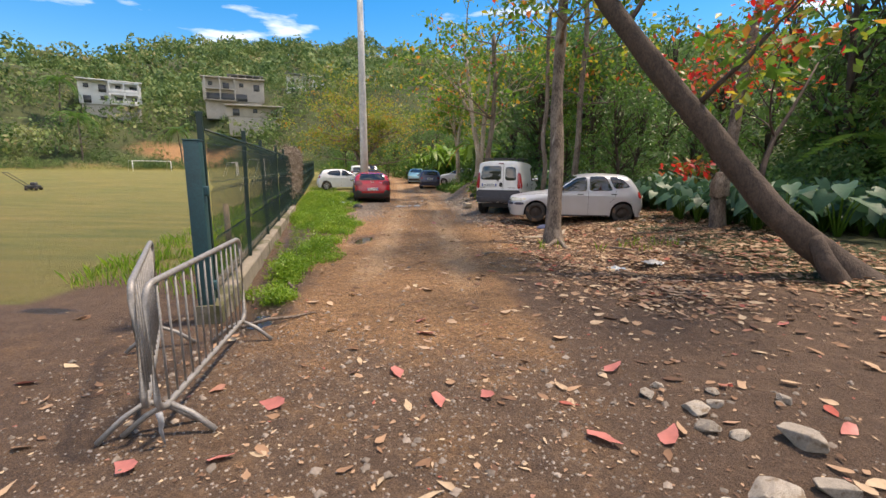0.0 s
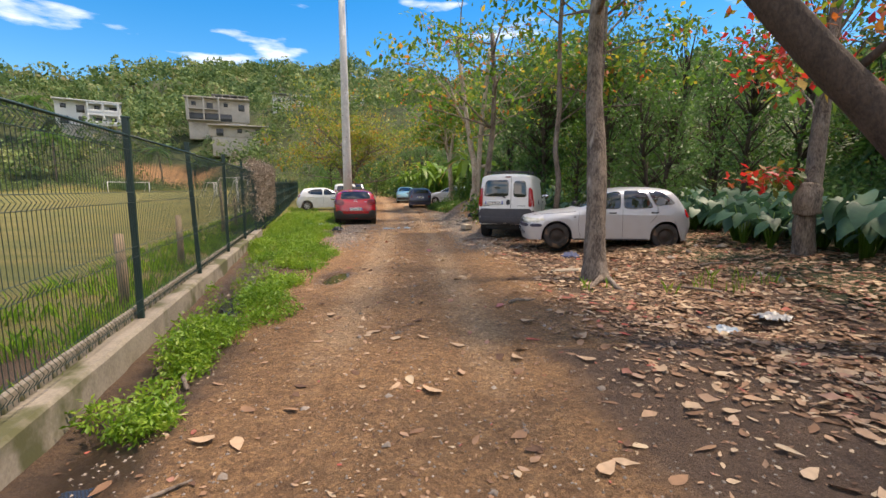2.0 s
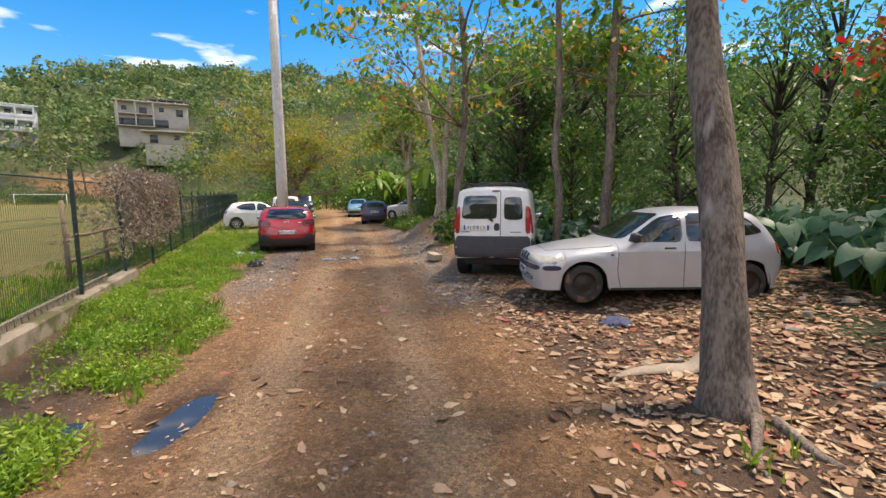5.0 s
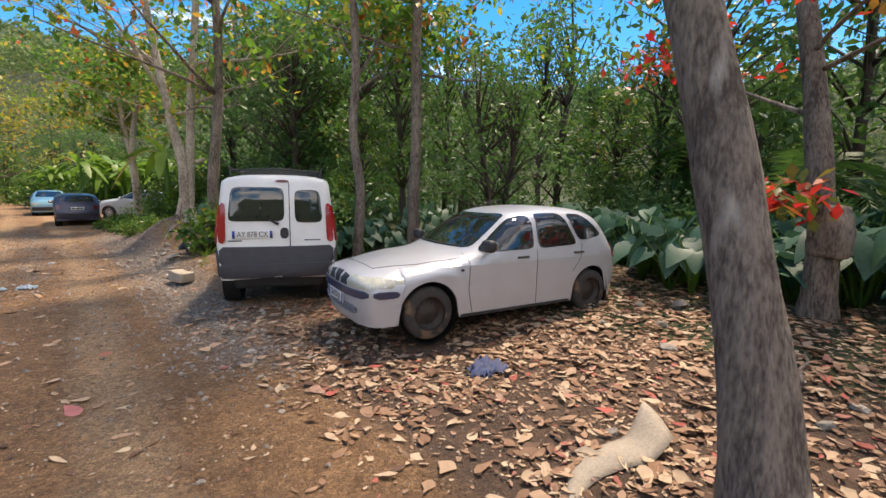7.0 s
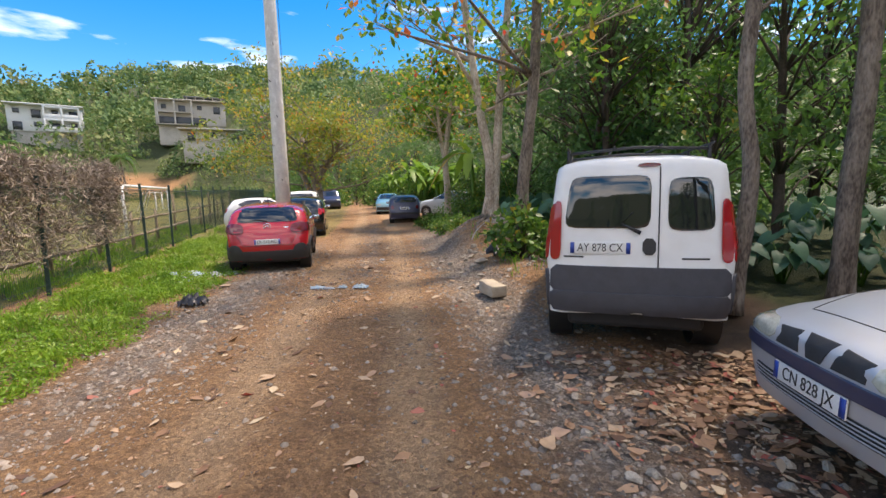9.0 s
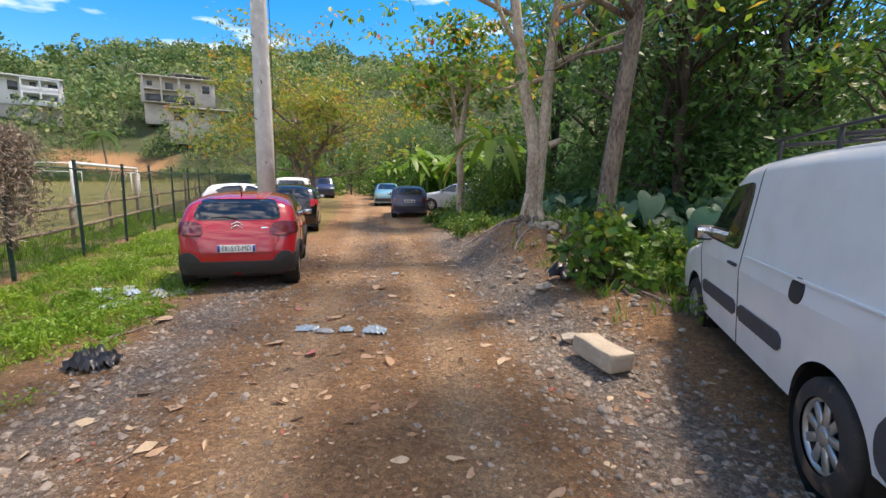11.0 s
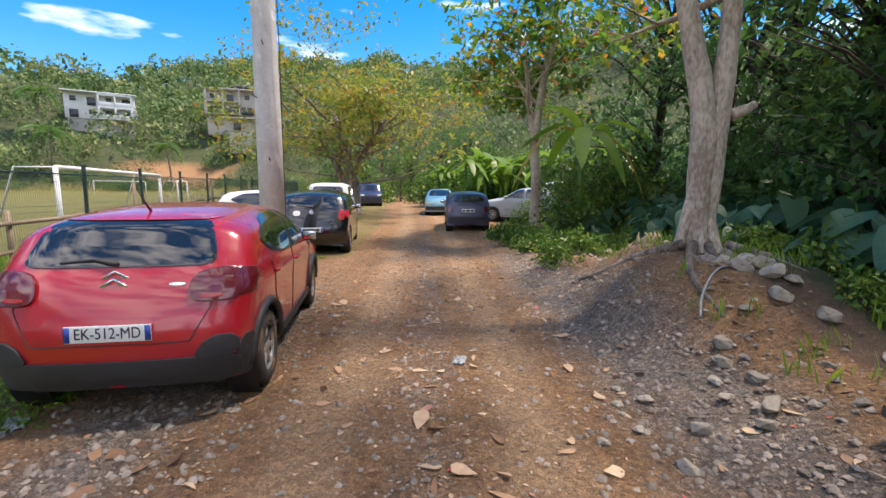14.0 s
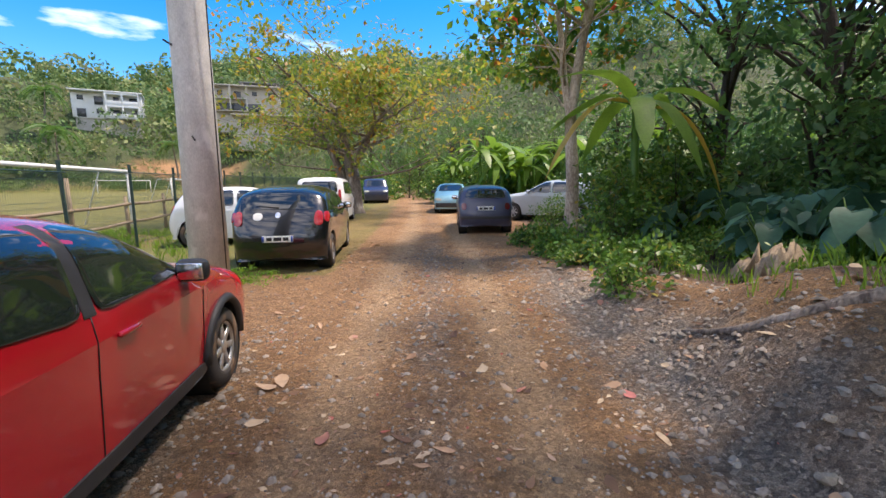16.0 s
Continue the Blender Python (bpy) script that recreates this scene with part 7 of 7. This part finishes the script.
for x, y, s in ((2.5, 2.3, 0.2), (2.74, 2.12, 0.28), (2.92, 2.22, 0.2), (2.72, 1.9, 0.22), (2.9, 1.86, 0.2), (3.2, 1.78, 0.4), (3.0, 2.4, 0.16), (2.75, 1.28, 0.4), (2.5, 1.15, 0.3), (3.1, 1.35, 0.3), (3.45, 2.3, 0.18), (2.62, 2.45, 0.14)):
    rock(x, y, s, label="rough grey stone in a small heap by the entrance")
for x, y, s in ((0.55, 19.6, 0.42), (0.5, 17.85, 0.36), (0.49, 18.53, 0.22), (0.46, 20.84, 0.25), (0.33, 21.13, 0.22), (0.21, 20.89, 0.2), (-0.5, 20.34, 0.16), (-0.75, 20.16, 0.14), (1.13, 22.9, 0.34), (1.22, 22.6, 0.36), (1.2, 22.3, 0.4), (1.3, 22.0, 0.3), (0.9, 22.5, 0.28), (0.25, 20.29, 0.2), (-0.34, 19.95, 0.2), (0.03, 26.58, 0.32), (0.6, 26.65, 0.36), (1.82, 14.6, 0.16), (1.95, 13.07, 0.14), (5.72, 11.8, 0.24), (6.06, 11.45, 0.3), (4.78, 10.83, 0.3), (5.3, 11.2, 0.24), (0.2, 26.2, 0.2), (-4.7, 43.5, 1.0)):
    rock(x, y, s)
for x, y, s in ((0.85, 22.65, 0.3), (0.94, 22.2, 0.34), (1.17, 22.08, 0.4), (0.42, 21.31, 0.28), (0.34, 21.11, 0.26), (-0.33, 20.78, 0.2), (-0.55, 20.69, 0.14), (-0.5, 20.95, 0.13), (0.17, 20.66, 0.2), (0.37, 20.45, 0.28), (-0.09, 20.36, 0.24), (0.97, 22.9, 0.24), (0.37, 19.56, 0.2), (0.14, 19.25, 0.14), (0.18, 18.87, 0.16), (0.47, 20.81, 0.18), (0.72, 21.6, 0.2), (1.05, 21.7, 0.36), (1.3, 21.5, 0.3), (0.7, 22.75, 0.2), (0.55, 22.5, 0.14), (1.45, 21.0, 0.26), (1.1, 22.5, 0.3), (0.8, 22.4, 0.18), (-0.7, 26.3, 0.2), (-0.4, 26.5, 0.26)):
    rock(x, y, s, label="pale broken stone along the gravel bank")
for k in range(170):
    y = RR.uniform(13, 28.5)
    rock(road_x(y) + RR.uniform(1.7, 3.3), y, RR.uniform(0.05, 0.17))
for k in range(25):
    y = RR.uniform(6, 14)
    rock(RR.uniform(2.4, 6.2), y, RR.uniform(0.08, 0.24))
for k in range(40):
    y = RR.uniform(12, 24)
    rock(road_x(y) - RR.uniform(1.6, 2.9), y, RR.uniform(0.04, 0.1))

block = thing("concrete_block", at(0.62, 17.35, ground_z(0.62, 17.35) + 0.02, -18), "broken pale stone block lying beside the lane", "block")
bm = box_bm(0.25, 0.56, 0.17, (0, 0, 0.085), 0.014, 2)
bmesh.ops.subdivide_edges(bm, edges=bm.edges, cuts=2, use_grid_fill=True)
for vv in bm.verts:
    vv.co += Vector((noise.noise(vv.co * 5), noise.noise(vv.co * 5 + Vector((5, 0, 0))), noise.noise(vv.co * 6 + Vector((0, 9, 0))))) * 0.02
part("stone", bm, M_BLOCK, block)


def pebbles():
    rng = np.random.default_rng(12)
    pr = random.Random(77)
    p, s = [], []
    while len(p) < 42000:
        y = pr.uniform(-0.5, 30)
        x = road_x(y) + pr.uniform(-3.2, 3.6)
        if x < fence_x(y) + 0.4 and y > 3.6:
            continue
        g = ground_masks(x, y)[0]
        if pr.random() > 0.1 + 1.5 * g:
            continue
        p.append((x, y, ground_z(x, y)))
        s.append(pr.uniform(0.004, 0.014) if pr.random() < (0.97 if y < 12 else 0.9 - 0.18 * g) else pr.uniform(0.014, 0.04))
    p, s = np.array(p), np.array(s)[:, None]
    base = np.array([(1, 0, 0), (0.2, 0.9, 0.1), (-0.9, 0.3, 0), (-0.3, -0.9, 0.1), (0.1, 0.1, 0.75), (0.6, -0.6, 0.3)])
    n = len(p)
    a = rng.uniform(0, 6.283, n)
    c, sn = np.cos(a), np.sin(a)
    k = base[None] * rng.uniform(0.7, 1.3, (n, 6, 1))
    rot = np.stack([k[..., 0] * c[:, None] - k[..., 1] * sn[:, None], k[..., 0] * sn[:, None] + k[..., 1] * c[:, None], k[..., 2]], axis=2)
    v = (p[:, None] + rot * s[:, None]).reshape(-1, 3)
    tri = np.array([(0, 1, 4), (1, 2, 4), (2, 3, 4), (3, 5, 4), (5, 0, 4), (0, 5, 3)])
    f = (np.arange(n)[:, None, None] * 6 + tri[None]).reshape(-1, 3)
    return v, f


tagged(new("gravel_stones", np_mesh("gravel_stones", *pebbles(), M_PEBBLE)), "small grey and brown stones scattered over the lane", "gravel", kind="stuff")

# ---- roots of the forked tree ----
for k, pts in enumerate(([(0.75, 23.2), (0.3, 23.35), (-0.15, 23.7), (-0.35, 24.3)], [(0.85, 23.15), (0.6, 22.6), (0.5, 22.1), (0.55, 21.6)], [(1.25, 23.2), (1.5, 22.8), (1.6, 22.3)], [(1.0, 23.1), (0.95, 22.7), (1.1, 22.3)], [(2.95, 8.8), (3.05, 8.4), (3.3, 8.1)], [(2.85, 8.85), (2.6, 8.5), (2.5, 8.25)])):
    a = Vector((*pts[0], 0))
    th = thing("tree_root", pose(pts[0][0], pts[0][1], ground_z(*pts[0])), "exposed tree root running over stony earth", "root", "exposed roots")
    z0 = ground_z(*pts[0])
    path = [Vector((x - pts[0][0], y - pts[0][1], ground_z(x, y) - z0 + (0.1 if i == 0 else -0.005))) for i, (x, y) in enumerate(pts)]
    sm = spline([tuple(p) for p in path], 4)
    part("root", tube(sm, [(0.055 if k < 4 else 0.035) * (1 - 0.8 * i / (len(sm) - 1)) + 0.01 for i in range(len(sm))], 8, rough=0.2, seed=k), M_BARK, th)

# ---- rubbish ----


def crumple(x, y, w, d, h, material, seed, label, name="plastic_bag", spin=0):
    n = 15
    v, f = [], []
    for j in range(n):
        for i in range(n):
            a, b = (i / (n - 1) - 0.5), (j / (n - 1) - 0.5)
            r = math.hypot(a, b) * 2
            k = (1 + 0.5 * noise.noise((a * 4 + seed, b * 4, 1))) * (1 - 0.25 * max(0, r - 0.9))
            z = h * max(0, 1 - r) ** 0.5 * (0.5 + abs(noise.noise((a * 6, b * 6 + seed, 4)))) + h * 0.9 * abs(noise.noise((a * 9, b * 9, seed))) + h * 0.4 * noise.noise((a * 21, b * 21, seed)) + 0.008
            v.append((a * w * k, b * d * k, max(0.004, z)))
    f = [(j * n + i, j * n + i + 1, (j + 1) * n + i + 1, (j + 1) * n + i) for j in range(n - 1) for i in range(n - 1)]
    th = thing(name, pose(x, y, ground_z(x, y) + 0.004, 0, 0, spin), label, "rubbish", "rubbish by the lane")
    part("sheet", (v, f), material, th)


crumple(2.95, 11.5, 0.36, 0.28, 0.13, M_RAG, 1, "crumpled blue and grey rag on the leaf litter", "rag")
crumple(-2.39, 18.29, 0.26, 0.16, 0.05, M_BLUEBAG, 2, "torn pale blue plastic scrap on the lane")
crumple(-1.92, 18.22, 0.16, 0.14, 0.04, M_BLUEBAG, 3, "torn pale blue plastic scrap on the lane")
crumple(-1.6, 18.2, 0.26, 0.2, 0.06, M_BLUEBAG, 4, "torn pale blue plastic scrap on the lane")
crumple(-2.15, 18.2, 0.2, 0.12, 0.03, M_WHITEBAG, 5, "torn white plastic scrap on the lane")
crumple(-1.81, 21.37, 0.12, 0.2, 0.03, M_WHITEBAG, 6, "crumpled white paper tissue on the lane", "paper")
crumple(0.95, 19.85, 0.6, 0.4, 0.22, M_BLACKBAG, 7, "black plastic bag half buried beside a stone")
for k, (x, y) in enumerate(((-5.5, 19.28), (-5.9, 19.6), (-5.6, 19.75), (-5.02, 19.6), (-5.18, 18.95), (-5.09, 19.2), (-4.9, 19.45), (-5.35, 19.5), (-4.75, 19.7))):
    crumple(x, y, 0.26 + 0.05 * (k % 3), 0.18, 0.06, (M_WHITEBAG, M_BLUEBAG, M_WHITEBAG)[k % 3], 10 + k, "dirty plastic bag and wrapper in the weeds", spin=k * 50)
crumple(-3.9, 17.1, 0.4, 0.3, 0.14, M_BLACKBAG, 30, "dark rag lying in the gravel", "rag")
crumple(4.2, 6.9, 0.3, 0.25, 0.06, M_WHITEBAG, 31, "dirty plastic wrapper among dead leaves")
crumple(3.5, 6.6, 0.3, 0.2, 0.05, M_BLUEBAG, 32, "dirty plastic wrapper among dead leaves")
for k, (x, y, s) in enumerate(((1.1, 25.6, 0.5), (1.35, 25.8, 0.4), (0.95, 25.85, 0.4))):
    crumple(x, y, 1.1 * s, 0.9 * s, 0.75 * s, M_WOOD, 40 + k, "dry brown heap of uprooted roots", "root_heap")

hose_pts = [(0.38, 21.67), (0.45, 21.86), (0.62, 22.1), (0.8, 22.25), (1.0, 22.22)]
hose = thing("hose", pose(0.38, 21.67, ground_z(0.38, 21.67)), "short length of pale plastic hose lying on the gravel bank", "hose")
part("tube", tube([tuple(p) for p in spline([(x - 0.38, y - 21.67, ground_z(x, y) - ground_z(0.38, 21.67) + 0.015) for x, y in hose_pts], 5)], 0.012, 8), M_WHITEBAG, hose)

# the stiff curled sheet beside the trunk
sheet_v, sheet_f = [], []
for i in range(15):
    t = i / 14
    x = 2.15 + 1.05 * t
    y = 9.72 + 0.2 * t + 0.1 * math.sin(t * 5)
    for j in range(6):
        u = j / 5
        lift = 0.2 * smooth(0.72, 1.0, t) * (0.5 + 0.5 * u)
        sheet_v.append((x + 0.1 * u, y + (0.16 + 0.14 * t) * u, ground_z(x, y) + 0.015 + lift + 0.03 * math.sin(u * 3.1)))
for i in range(14):
    for j in range(5):
        o = i * 6 + j
        sheet_f.append((o, o + 6, o + 7, o + 1))
sheet = tagged(new("curled_sheet", mesh_of("curled_sheet", sheet_v, sheet_f, M_TARP)), "dirty pale sheet curled up on the dead leaves", "sheet")
sol = sheet.modifiers.new("thickness", "SOLIDIFY")
sol.thickness = 0.012

for k, (x, y, rx, ry) in enumerate(PUDDLES):
    ring = [(rx * q * math.cos(a), ry * q * math.sin(a), 0) for a, q in [(6.283 * i / 40, 1.55 + 0.5 * noise.noise((math.cos(6.283 * i / 40) * 2 + k * 5, math.sin(6.283 * i / 40) * 2, 3))) for i in range(40)]]
    tagged(new("puddle", mesh_of("puddle", ring, [tuple(range(40))], M_WATER)), "shallow muddy puddle in the wheel track", "puddle", kind="structure").matrix_basis = pose(x, y, ground_z(x, y) + 0.022)



for k, (x, y, L, a) in enumerate(((-0.9, 3.6, 0.8, 40), (-1.5, 5.2, 0.6, 120), (1.5, 7.6, 0.4, 20), (1.2, 19.6, 1.0, 60), (1.5, 19.2, 0.9, 75), (1.6, 18.8, 0.8, 100), (5.2, 9.8, 0.9, 15), (4.0, 8.4, 0.8, 150), (-4.2, 17.9, 0.6, 80))):
    th = thing("dead_stick", pose(x, y, ground_z(x, y) + 0.02, 0, 0, a), "dead brown stick lying on the ground", "stick", "dead sticks")
    part("stick", tube([(-L / 2, 0, 0.01), (-L / 6, 0.04, 0.03), (L / 6, 0.0, 0.02), (L / 2, 0.05, 0.015)], [0.02, 0.018, 0.014, 0.006], 6, rough=0.2, seed=k), M_BARK, th)

# dry vines over the fence
VR = random.Random(29)
vc = []
for _ in range(900):
    y = VR.gauss(17.3, 1.5) if VR.random() < 0.7 else VR.gauss(20.2, 0.5)
    z = 0.6 + 1.75 * VR.random() ** 0.6
    vc.append((fence_x(y) + VR.gauss(0, 0.09), y, z))
v, f = leaf_cloud(vc, 0.13, 16, 0.13, 44, up=0.1, flat=1.3, narrow=0.16)
tagged(new("dry_vines", np_mesh("dry_vines", v, f, M_VINE)), "tangle of dry grey-brown vines hanging on the fence", "vines", kind="stuff")

# the mower left out on the field
mx_, my_ = -27.03, 24.83
mower = thing("mower", at(mx_, my_, ground_z(mx_, my_) + 0.02, 70), "small dark push mower standing on the playing field", "mower")
part("deck", box_bm(0.5, 0.7, 0.22, (0, 0, 0.2), 0.06, 3), M_TRIM, mower)
part("engine", box_bm(0.28, 0.3, 0.2, (0, 0.05, 0.4), 0.05, 3), M_GREYTRIM, mower)
for sx in (-0.27, 0.27):
    for sy in (-0.26, 0.26):
        part("wheel", lathe([(-0.03, 0.02), (-0.03, 0.1), (0.03, 0.1), (0.03, 0.02)], 16), M_TYRE, mower, m=pose(sx, sy, 0.1))
    part("handle", tube([(sx * 0.8, -0.3, 0.28), (sx * 0.8, -0.9, 0.75), (sx * 0.8, -1.35, 1.1)], 0.018, 6), M_TRIM, mower)
part("handle_bar", tube([(-0.22, -1.35, 1.1), (0.22, -1.35, 1.1)], 0.022, 6), M_TRIM, mower)
